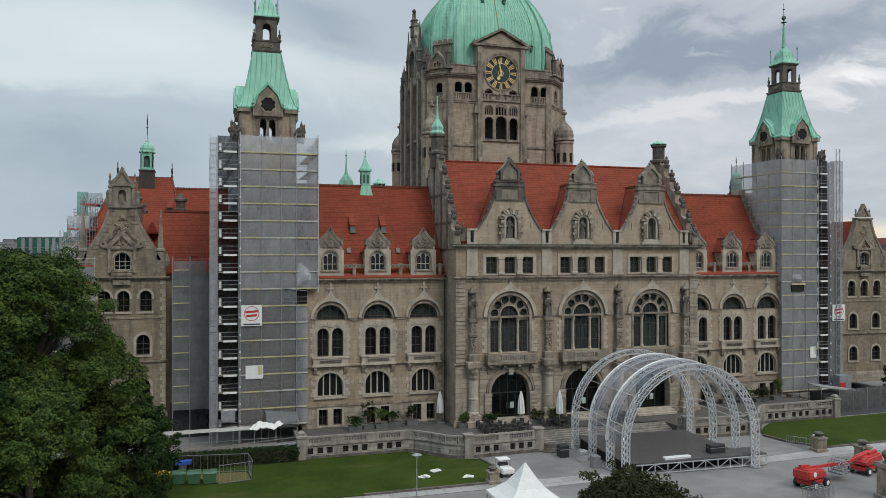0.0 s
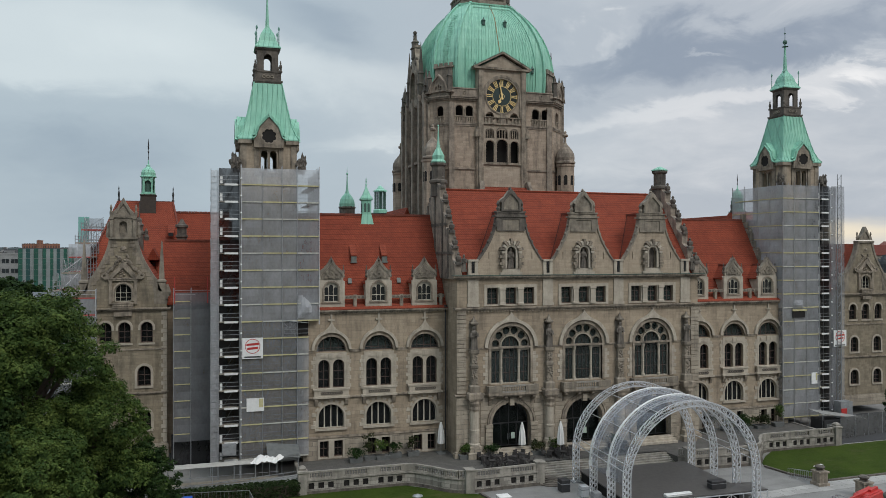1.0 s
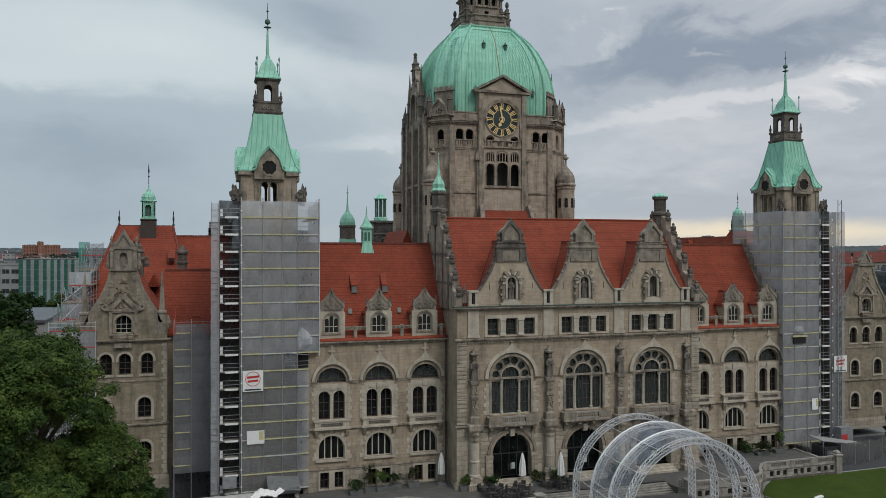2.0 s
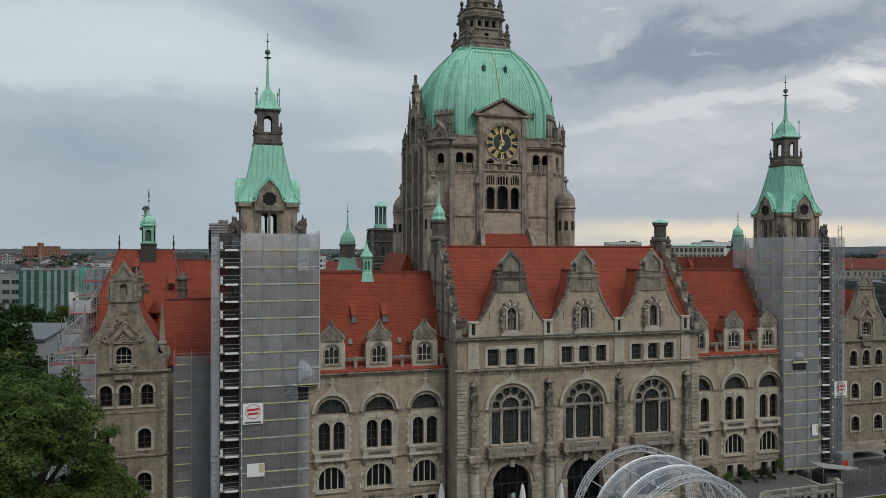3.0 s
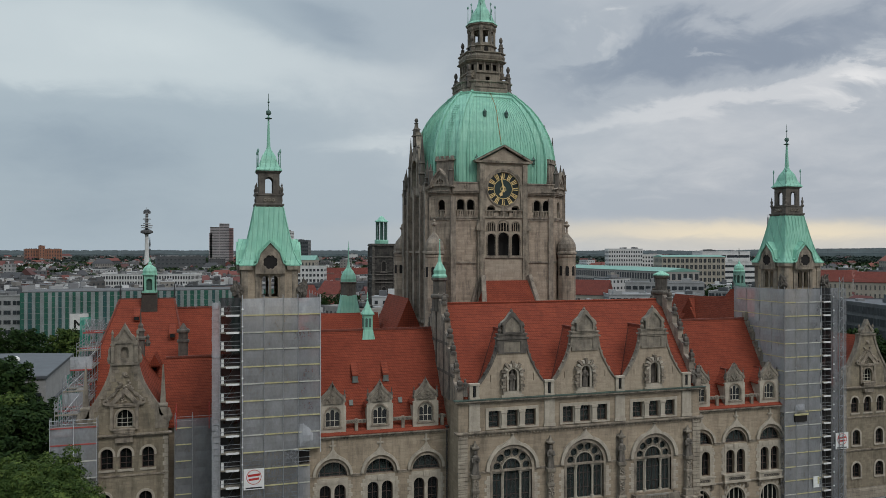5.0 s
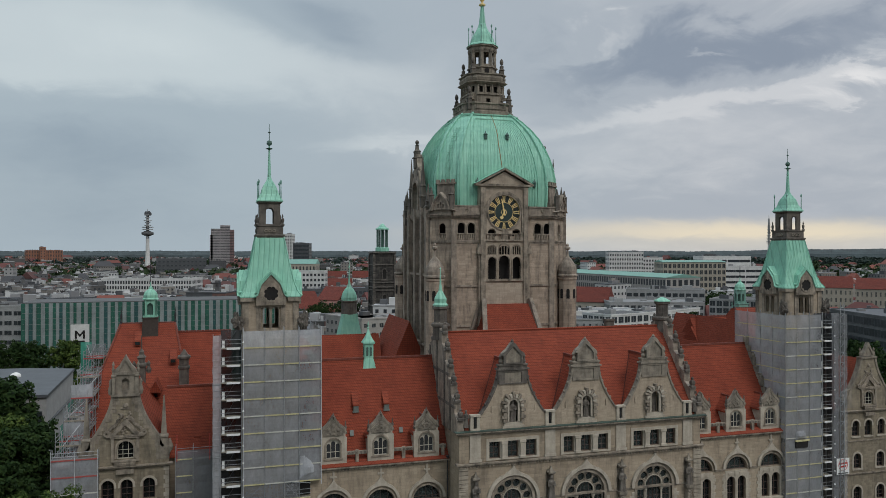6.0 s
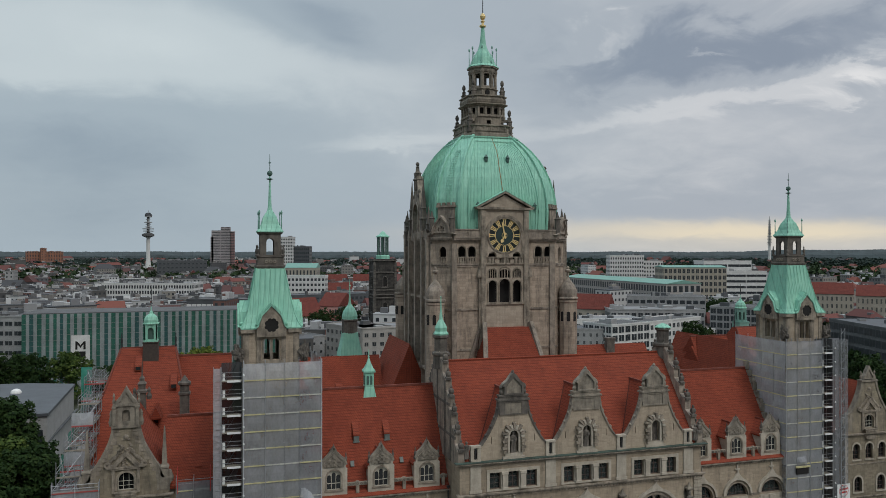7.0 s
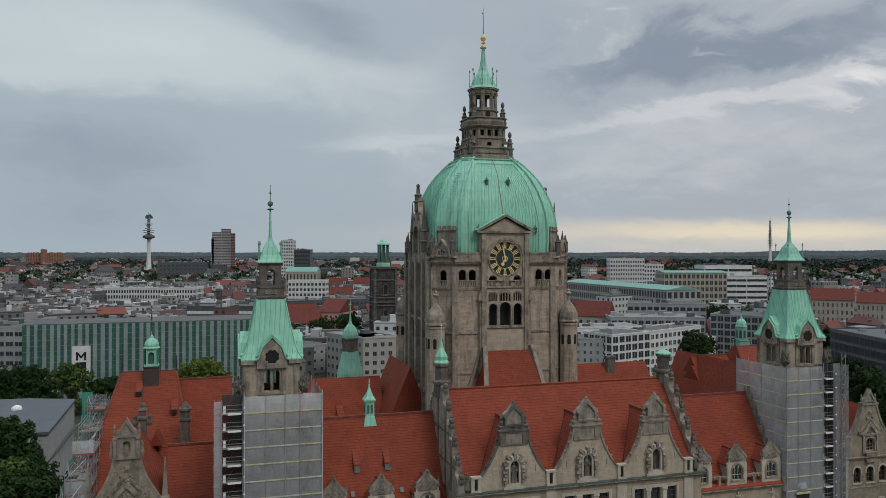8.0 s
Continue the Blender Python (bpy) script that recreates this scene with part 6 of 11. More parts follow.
def lantern2(x, y, z, foot=None, r=1.0):
    """Square timber or copper stage with an open copper lantern, a bell cap and a needle; r widens it."""
    bm = bmesh.new()
    square(bm, [(1.3 * r, z - 3.0), (1.1 * r, z + 0.9), (1.2 * r, z + 1.0), (1.2 * r, z + 1.2)], (x, y))
    base = part("roof_lantern", bm, foot or plain("dark_timber_boards", (0.05, 0.038, 0.03), 0.8), hall, "dark ridge turret with green copper lantern")
    n = 4 if foot is None else 8
    wall, out = (0.95, 0.95) if n == 4 else (0.50 * r, 1.0 * r)
    bm = bmesh.new()
    for a in range(n):
        m = Matrix.Translation((x, y, 0)) @ Matrix.Rotation(a * 2 * math.pi / n, 4, "Z")
        plate(bm, rect(-wall, wall, z + 1.2, z + 4.0), [arch(0, z + 1.6, wall * 0.95, z + 3.0, 8)], -out, -out + 0.15, m)
        plate(bm, rect(-wall * 1.1, wall * 1.1, z + 1.2, z + 1.45), (), -out - 0.12, -out, m)
    parts("copper_lantern", bm, COPPER if foot is None else OLD_COPPER, base)
    bm = bmesh.new()
    square(bm, [(0.55 * r, z + 1.3), (0.55 * r, z + 3.9)], (x, y))
    part("lantern_core", bm, COPPER_TRIM, base)
    bm = bmesh.new()
    cap = [(1.18, 4.0), (1.18, 4.15), (1.0, 4.25), (1.02, 4.7), (0.85, 5.15), (0.52, 5.5), (0.3, 5.65), (0.26, 5.95), (0.1, 6.1), (0.06, 6.8)]
    turned(bm, [(p * r * (1.12 if n == 4 else 1.0), z + q) for p, q in cap], (x, y), 8, 22.5)
    part("copper_cap", bm, COPPER, base)
    bm = bmesh.new()
    top = z + (6.6 if foot is None else 5.6)
    turned(bm, [(0.06, top), (0.05, top + 1.3), (0.16, top + 1.5), (0.03, top + 1.7), (0.12, top + 2.3), (0.02, top + 3.6)], (x, y), 6)
    part("needle", bm, IRON, base)


# ---- the great clock tower
TX, TY = 0.0, 40.6
FW, CH, XH, YH = 9.3, 2.8, 12.1, 11.4


def ring8(xh, yh, ch, z):
    """A rectangle with cut corners round the tower's axis."""
    p = [(xh - ch, -yh), (xh, -yh + ch), (xh, yh - ch), (xh - ch, yh), (-xh + ch, yh), (-xh, yh - ch), (-xh, -yh + ch), (-xh + ch, -yh)]
    return [(TX + x, TY + y, z) for x, y in p]


def clock_tower():
    y = TY - YH
    cham = CH * math.sqrt(2) / 2
    def face(m, half, holes, z0, z1, thick=0.4, mat=WALL_TOWER, out=0.0):
        bm = bmesh.new()
        plate(bm, rect(-half, half, z0, z1), holes, -out, thick, m)
        return part("wall", bm, mat, hall)

    front = Matrix.Translation((TX, y, 0))
    left = Matrix.Translation((TX - XH, TY, 0)) @ Matrix.Rotation(-math.pi / 2, 4, "Z")
    right = Matrix.Translation((TX + XH, TY, 0)) @ Matrix.Rotation(math.pi / 2, 4, "Z")
    rear = Matrix.Translation((TX, TY + YH, 0)) @ Matrix.Rotation(math.pi, 4, "Z")
    cl = Matrix.Translation((TX - XH + CH / 2, y + CH / 2, 0)) @ Matrix.Rotation(-math.pi / 4, 4, "Z")
    cr = Matrix.Translation((TX + XH - CH / 2, y + CH / 2, 0)) @ Matrix.Rotation(math.pi / 4, 4, "Z")
    bl = Matrix.Translation((TX - XH + CH / 2, TY + YH - CH / 2, 0)) @ Matrix.Rotation(-3 * math.pi / 4, 4, "Z")
    br = Matrix.Translation((TX + XH - CH / 2, TY + YH - CH / 2, 0)) @ Matrix.Rotation(3 * math.pi / 4, 4, "Z")
    # openings of a main face
    def main_holes():
        holes = [rect(-3.5, 2.9, 40.95, 46.7)]
        holes += [arch(t * 2.2 - 0.3, 48.0, 1.45, 48.75, 8) for t in (-1, 1)]
        holes += [arch(t * 6.9 + d, 47.9, 1.32, 49.75, 8) for t in (-1, 1) for d in (-0.88, 0.88)]
        return holes
    for m, half in ((front, FW), (rear, FW), (left, YH - CH), (right, YH - CH)):
        if half == FW:
            face(m, half, main_holes(), 0.0, 52.4)
        else:
            holes = [arch(d, 31.5, 1.0, 40.5, 8) for d in (-3.2, -1.6, 1.6, 3.2)] + [arch(0, 20.5, 3.6, 27.5, 12)]
            holes += [arch(d, 43.0, 1.2, 48.5, 8) for d in (-5.8, 5.8)] + [arch(d, 43.0, 1.1, 51.0, 8) for d in (-1.4, 0, 1.4)]
            face(m, half, holes, 0.0, 52.4)
    for m in (cl, cr, bl, br):
        face(m, cham, [arch(0, 47.9, 1.3, 49.7, 8)], 0.0, 52.4)
    # black core added in place of the tower's shaded inside
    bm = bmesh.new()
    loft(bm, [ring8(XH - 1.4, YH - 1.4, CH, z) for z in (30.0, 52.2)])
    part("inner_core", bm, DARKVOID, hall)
    # horizontal mouldings
    def girdle(z, steps, mat=TRIM_TOWER, name="string_course"):
        bm = bmesh.new()
        rings = []
        for out, h in steps:
            rings += [ring8(XH + out, YH + out, CH + out * 0.4, z), ring8(XH + out, YH + out, CH + out * 0.4, z + h)]
            z += h
        loft(bm, rings)
        part(name, bm, mat, hall)
    for z in (33.0, 39.7):
        bm = bmesh.new()
        for m, half in ((front, FW), (left, YH - CH), (right, YH - CH), (cl, cham), (cr, cham)):
            for a, b in ((-half, -4.3), (4.3, half)) if half > 5 else ((-half, half),):
                plate(bm, rect(a, b, z, z + 0.3), (), -0.18, 0.05, m)
        parts("string_course", bm, TRIM_TOWER, hall)
    bm = bmesh.new()
    for m, half in ((front, FW), (rear, FW), (left, YH - CH), (right, YH - CH), (cl, cham), (cr, cham), (bl, cham), (br, cham)):
        for z, o, h in ((47.25, 0.2, 0.25), (46.95, 0.1, 0.3), (51.2, 0.25, 0.25), (51.45, 0.5, 0.25), (51.7, 0.62, 0.2)):
            for a, b in ((-half, -3.6), (3.6, half)) if half == FW else ((-half, half),):
                plate(bm, rect(a, b, z, z + h), (), -o, 0.05, m)
    parts("cornice", bm, TRIM_TOWER, hall)
    # balustrades below the arcade and parapet above
    bm = bmesh.new()
    for m, half in ((front, FW), (left, YH - CH), (right, YH - CH)):
        for t in (-1, 1):
            for k in range(11):
                x = t * 6.9 - 1.5 + 0.3 * k
                plate(bm, rect(x - 0.08, x + 0.08, 47.5, 48.5), (), -0.12, 0.1, m)
            plate(bm, rect(t * 6.9 - 1.7, t * 6.9 + 1.7, 48.5, 48.65), (), -0.2, 0.15, m)
    for m in (cl, cr):
        for k in range(4):
            x = -0.45 + 0.3 * k
            plate(bm, rect(x - 0.08, x + 0.08, 47.5, 48.5), (), -0.12, 0.1, m)
        plate(bm, rect(-0.7, 0.7, 48.5, 48.65), (), -0.2, 0.15, m)
    parts("baluster", bm, TRIM, hall)
    bm = bmesh.new()
    for m, half in ((front, FW), (rear, FW), (left, YH - CH), (right, YH - CH), (cl, cham), (cr, cham), (bl, cham), (br, cham)):
        for a, b in ((-half, -4.2), (4.2, half)) if half == FW else ((-half, half),):
            plate(bm, rect(a, b, 51.9, 53.1), (), -0.3, 0.3, m)
            plate(bm, rect(a, b, 53.1, 53.3), (), -0.42, 0.4, m)
    parts("parapet", bm, TRIM_TOWER, hall)
    for m in (front, left, right):
        bm = bmesh.new()
        for t in (-1, 1):
            plate(bm, arch_band(t * 6.9 - 0.88, 49.75, 0.66, 0.84, 8, 1.3), (), -0.12, 0.05, m)
            plate(bm, arch_band(t * 6.9 + 0.88, 49.75, 0.66, 0.84, 8, 1.3), (), -0.12, 0.05, m)
            plate(bm, disc(t * 6.9, 52.55, 0.32, 10), [disc(t * 6.9, 52.55, 0.16, 8)], -0.42, -0.28, m)
        parts("arcade_trim", bm, TRIM, hall)
    # the clock bay
    bay = 4.35
    front = front @ Matrix.Translation((-0.3, 0, 0))
    holes = [arch(-2.2, 40.95, 1.5, 43.95, 8), arch(0, 40.95, 1.95, 43.95, 10), arch(2.2, 40.95, 1.5, 43.95, 8)] + [arch(t, 45.1, 2 * w, 46.0, 8, 0.55) for t, w in ((-2.2, 0.7), (0, 0.95), (2.2, 0.7))] + [arch(-2.2, 48.2, 1.45, 48.75, 8), arch(2.2, 48.2, 1.45, 48.75, 8), disc(0, 52.25, 2.85, 28)]
    bm = bmesh.new()
    plate(bm, rect(-bay, bay, 36.0, 56.8), holes, -0.45, -0.15, front)
    plate(bm, rect(-bay, bay, 49.2, 56.8), [disc(0, 52.25, 2.85, 28)], 0.0, 2.2, front)
    part("wall", bm, CLOCK_BAY, hall)
    bm = bmesh.new()
    for t in (-1, 1):
        plate(bm, rect(t * 3.85 - 0.42, t * 3.85 + 0.42, 30.0, 56.4), (), -0.75, -0.4, front)
        plate(bm, rect(t * 4.35 - 0.25, t * 4.35 + 0.25, 30.0, 47.0), (), -0.55, 0.1, front)
        plate(bm, [(t * 4.5 - 0.4, 45.2), (t * 4.5 + 0.4, 45.2), (t * 4.5 + 0.3, 46.2), (t * 4.5, 46.9), (t * 4.5 - 0.3, 46.2)], (), -0.85, 0.0, front)
    parts("buttress", bm, TRIM, hall)
    bm = bmesh.new()
    plate(bm, arch_band(0, 52.25, 3.12, 3.5, 20, 3.4), (), -0.66, -0.4, front)
    plate(bm, disc(0, 52.25, 3.1, 28), [disc(0, 52.25, 2.85, 28)], -0.6, -0.4, front)
    for t in (-2.45, 0, 2.45):
        w = 1.0 if t == 0 else 0.75
        plate(bm, arch_band(t * 0.9, 43.95, w - 0.02, w + 0.14, 8, 3.0), (), -0.58, -0.4, front)
        for k in range(1, 4):
            x = t * 0.9 - w + 2 * w * k / 4
            plate(bm, rect(x - 0.07, x + 0.07, 45.1, 46.5), (), -0.5, -0.38, front)
        plate(bm, arch_band(t * 0.9, 46.0, w - 0.06, w + 0.1, 8, 0.9), (), -0.56, -0.4, front)
        for k in range(6):
            x = t - w + 2 * w * (k + 0.5) / 6
            plate(bm, rect(x - 0.07, x + 0.07, 47.6, 48.5), (), -0.62, -0.42, front)
    plate(bm, rect(-3.4, 3.4, 48.5, 48.65), (), -0.7, -0.4, front)
    plate(bm, rect(-3.4, 3.4, 47.35, 47.6), (), -0.7, -0.4, front)
    plate(bm, rect(-3.4, 3.4, 40.6, 41.0), (), -0.7, -0.4, front)
    plate(bm, [(-1.0, 47.5), (1.0, 47.5), (0.9, 48.7), (0, 49.4), (-0.9, 48.7)], [rect(x - 0.12, x + 0.12, 47.6, 48.6) for x in (-0.63, -0.21, 0.21, 0.63)], -0.62, -0.55, front)
    part("tracery", bm, TRIM, hall)
    # black sheets behind the lights stand in for belfry shade
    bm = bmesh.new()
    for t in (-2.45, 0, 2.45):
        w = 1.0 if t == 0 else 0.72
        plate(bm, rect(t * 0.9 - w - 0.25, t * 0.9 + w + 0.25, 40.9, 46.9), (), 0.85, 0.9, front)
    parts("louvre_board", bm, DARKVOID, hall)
    # pediment
    bm = bmesh.new()
    plate(bm, [(-bay, 56.8), (bay, 56.8), (0, 59.1)], (), -0.45, 2.2, front)
    part("wall", bm, CLOCK_BAY, hall)
    bm = bmesh.new()
    plate(bm, rect(-5.0, 5.0, 56.6, 56.95), (), -0.9, 0.3, front)
    for t in (-1, 1):
        beam(bm, front @ Vector((t * 5.2, -0.35, 56.85)), front @ Vector((0, -0.35, 59.55)), 1.2, 0.34)
    part("pediment_cornice", bm, TRIM, hall)
    bm = bmesh.new()
    loft(bm, [[front @ Vector(p) for p in ((-5.2, yy, 56.95), (0, yy, 59.65), (5.2, yy, 56.95), (5.2, yy, 57.1), (0, yy, 59.82), (-5.2, yy, 57.1))] for yy in (-0.95, 4.0)])
    part("pediment_roof", bm, COPPER, hall)
    clock(front)
    # chamfer gablets and corner stacks
    for m in (cl, cr, bl, br):
        bm = bmesh.new()
        plate(bm, [(-1.7, 52.6), (1.7, 52.6), (1.2, 53.8), (0, 55.2), (-1.2, 53.8)], [arch(d, 52.9, 0.32, 53.4 + h, 6) for d, h in ((-0.46, 0.0), (0.0, 0.3), (0.46, 0.0))], -0.6, 0.2, m)
        for t in (-1, 1):
            plate(bm, [(t * x, z) for x, z in ((2.7, 52.4), (1.5, 52.4), (0.7, 54.3), (1.1, 54.0), (1.6, 53.0))], (), -0.75, 0.1, m)
        plate(bm, [(-1.95, 52.6), (-1.7, 52.6), (-1.2, 53.8), (0, 55.2), (1.2, 53.8), (1.7, 52.6), (1.95, 52.6), (1.4, 53.9), (0, 55.55), (-1.4, 53.9)], (), -0.85, 0.2, m)
        plate(bm, rect(-1.6, 1.6, 52.4, 57.0), (), 1.2, 3.0, m)
        plate(bm, rect(-1.8, 1.8, 57.0, 57.3), (), 1.0, 3.2, m)
        for k in range(4):
            plate(bm, rect(-1.7 + 0.95 * k, -1.2 + 0.95 * k, 57.3, 57.8), (), 1.05, 1.5, m)
        part("corner_gablet", bm, TRIM_TOWER, hall)
        bm = bmesh.new()
        for t in (-1.9, 1.9):
            q = m @ Vector((t, -0.3, 0))
            square(bm, [(0.35, 52.4), (0.35, 55.0), (0.45, 55.1), (0.25, 55.3), (0.05, 56.4)], (q.x, q.y))
        parts("pinnacle", bm, TRIM_DARK, hall)
    # buttresses at the angles
    bm = bmesh.new()
    for m, half in ((front, FW), (left, YH - CH), (right, YH - CH)):
        for t in (-1, 1):
            w = 0.45
            c0 = t * (half - 0.45)
            plate(bm, rect(c0 - w, c0 + w, 0.0, 50.8), (), -0.3, 0.0, m)
    parts("angle_pier", bm, TRIM_TOWER, hall)
    # side faces: tall bays, gable and pinnacles
    for m in (left, right):
        bm = bmesh.new()
        for d in (-7.6, -4.4, 0.0, 4.4, 7.6):
            plate(bm, rect(d - 0.5, d + 0.5, 18.0, 52.0), (), -0.9, 0.0, m)
            plate(bm, [(d - 0.55, 52.0), (d + 0.55, 52.0), (d, 53.4)], (), -0.95, 0.1, m)
        for d in (-3.2, -1.6, 1.6, 3.2):
            plate(bm, arch_band(d, 40.5, 0.5, 0.7, 8, 9.0), (), -0.35, 0.0, m)
        plate(bm, rect(-7.6, 7.6, 29.5, 29.9), (), -1.0, 0.0, m)
        plate(bm, rect(-7.6, 7.6, 41.4, 41.8), (), -0.6, 0.0, m)
        plate(bm, arch_band(0, 27.5, 1.8, 2.3, 14, 7.0), (), -0.4, 0.0, m)
        parts("buttress", bm, TRIM_TOWER, hall)
        bm = bmesh.new()
        plate(bm, mirrored_outline(0, [(4.2, 51.9), (4.2, 55.0), (2.9, 56.6), (2.0, 59.5), (0.9, 61.4), (0.5, 63.0)]), [arch(0, 53.0, 3.4, 56.3, 12)], -0.55, 0.5, m)
        plate(bm, arch_band(0, 56.3, 1.7, 2.1, 12, 3.3), (), -0.75, -0.5, m)
        for d in (-0.55, 0.55):
            plate(bm, rect(d - 0.1, d + 0.1, 53.0, 57.5), (), -0.2, 0.1, m)
        part("side_gable", bm, TRIM_TOWER, hall)
        bm = bmesh.new()
        for d, z, h in ((-4.0, 55.0, 7.6), (4.0, 55.0, 7.6), (-7.4, 53.0, 4.2), (7.4, 53.0, 4.2)):
            q = m @ Vector((d, -0.3, 0))
            square(bm, [(0.5, z - 2.5), (0.5, z), (0.62, z + 0.1), (0.62, z + 0.3), (0.42, z + 0.45), (0.38, z + 0.25 * h), (0.5, z + 0.27 * h), (0.36, z + 0.31 * h), (0.14, z + 0.75 * h), (0.03, z + h)], (q.x, q.y))
        q = m @ Vector((0, -0.3, 0))
        square(bm, [(0.55, 60.5), (0.55, 62.2), (0.72, 62.3), (0.72, 62.5), (0.5, 62.6), (0.5, 63.4), (0.62, 63.5), (0.3, 63.9), (0.24, 64.6), (0.34, 64.7), (0.12, 64.85)], (q.x, q.y))
        turned(bm, [(0.1, 64.8), (0.32, 65.0), (0.36, 65.25), (0.22, 65.5), (0.03, 65.6)], (q.x, q.y), 10)
        for t in (-1, 1):
            q = m @ Vector((t * 1.5, -0.35, 0))
            turned(bm, [(0.3, 59.0), (0.42, 59.4), (0.25, 59.9), (0.32, 60.2), (0.05, 60.6)], (q.x, q.y), 8)
        parts("pinnacle", bm, TRIM_DARK, hall)
    # four corner stair turrets with stone caps
    for sx, sy in ((-1, -1), (1, -1), (-1, 1), (1, 1)):
        q = (TX + sx * (11.75 if sx > 0 else 12.3), TY + sy * 11.2)
        bm = bmesh.new()
        turned(bm, [(1.54, 0.0), (1.54, 40.6), (1.655, 40.8), (1.655, 41.1), (1.54, 41.15)], q, 10)
        tur = part("stair_turret", bm, WALL_TOWER, hall)
        bm = bmesh.new()
        turned(bm, [(1.45, 41.15), (1.76, 41.3), (1.76, 41.55), (1.56, 41.7), (1.63, 42.3), (1.5, 43.0), (1.14, 43.7), (0.64, 44.3), (0.32, 44.7), (0.2, 45.0), (0.18, 45.85), (0.5, 46.05), (0.52, 46.3), (0.2, 46.5), (0.26, 46.75), (0.08, 47.0)], q, 12)
        part("stone_cap", bm, TRIM_TOWER, tur)
        # slit windows as black plates, their inner shade put into the colour
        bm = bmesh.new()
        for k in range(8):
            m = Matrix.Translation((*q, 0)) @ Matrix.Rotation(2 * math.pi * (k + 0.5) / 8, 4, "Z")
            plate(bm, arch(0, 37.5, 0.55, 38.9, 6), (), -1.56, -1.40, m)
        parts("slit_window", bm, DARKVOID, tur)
    # nave roof between tower and central block
    bm = bmesh.new()
    loft(bm, [[(x, yy, z) for x, yy in ((-w, f), (w, f), (w, TY - YH + 0.3), (-w, TY - YH + 0.3))] for w, f, z in ((7.4, 20.5, 24.0), (3.9, TY - YH - 1.2, 36.8))])
    part("roof", bm, TILES, hall)
    bm = bmesh.new()
    for t in (-1, 1):
        beam(bm, (t * 5.0, TY - YH - 4.2, 31.0), (t * 4.1, TY - YH - 1.0, 37.6), 0.75)
        beam(bm, (t * 7.6, TY - YH - 0.2, 28.0), (t * 4.6, TY - YH - 0.2, 36.9), 0.5)
    parts("flashing", bm, TRIM_TOWER, hall)


def clock(front):
    """Clock with a ring of gilt numerals round a dark dial."""
    bm = bmesh.new()
    plate(bm, disc(0, 52.25, 2.86, 32), (), -0.3, -0.2, front)
    dial = part("clock", bm, DIAL, hall, "black clock dial with gilt hour marks")
    bm = bmesh.new()
    for k in range(12):
        a = 2 * math.pi * k / 12
        m = front @ Matrix.Translation((0, 0, 52.25)) @ Matrix.Rotation(a, 4, "Y")
        for d in (-0.24, 0.0, 0.24) if k % 3 else (-0.15, 0.15):
            plate(bm, [(d * 0.8 - 0.055, 1.78), (d * 0.8 + 0.055, 1.78), (d * 1.2 + 0.07, 2.7), (d * 1.2 - 0.07, 2.7)], (), -0.38, -0.3, m)
        plate(bm, rect(-0.2, 0.2, 1.78, 1.84), (), -0.37, -0.3, m)
        plate(bm, rect(-0.34, 0.34, 2.66, 2.74), (), -0.37, -0.3, m)
    parts("numeral_bar", bm, GOLD, dial, "gilt numeral bar")
    bm = bmesh.new()
    plate(bm, disc(0, 52.25, 2.87, 32), [disc(0, 52.25, 2.83, 32)], -0.42, -0.3, front)
    plate(bm, disc(0, 52.25, 1.7, 28), [disc(0, 52.25, 1.62, 28)], -0.36, -0.3, front)
    plate(bm, disc(0, 52.25, 0.5, 20), [disc(0, 52.25, 0.42, 20)], -0.36, -0.31, front)
    part("rim", bm, GOLD, dial)
    bm = bmesh.new()
    plate(bm, disc(0, 52.25, 1.6, 28), (), -0.32, -0.3, front)
    part("inner_dial", bm, plain("green_black_enamel", (0.022, 0.040, 0.036), 0.4), dial)
    m = front @ Matrix.Translation((0, 0, 52.25))
    bm = bmesh.new()
    r = m @ Matrix.Rotation(radians(-12), 4, "Y")
    plate(bm, [(-0.09, -0.6), (0.09, -0.6), (0.13, 0.4), (0.07, 2.3), (-0.07, 2.3), (-0.13, 0.4)], (), -0.52, -0.46, r)
    part("long_pointer", bm, GOLD, dial)
    bm = bmesh.new()
    r = m @ Matrix.Rotation(radians(205), 4, "Y")
    plate(bm, [(-0.1, -0.4), (0.1, -0.4), (0.1, 0.8), (0.06, 1.4), (-0.06, 1.4), (-0.1, 0.8)], (), -0.46, -0.42, r)
    plate(bm, disc(0, 1.0, 0.3, 12), (), -0.47, -0.41, r)
    part("short_pointer", bm, GOLD, dial)


DOME = [(10.9, 52.6), (11.05, 54.5), (11.1, 56.5), (11.0, 58.5), (10.7, 60.3), (10.2, 62.2), (9.5, 64.0), (8.6, 65.8), (7.5, 67.4), (6.2, 68.9), (4.8, 70.2)]


def dome_ring(h, z, out=0.0):
    k = h / 11.1
    return ring8(h + out, (h + out) * 0.96, 2.9 * k + 0.25, z)


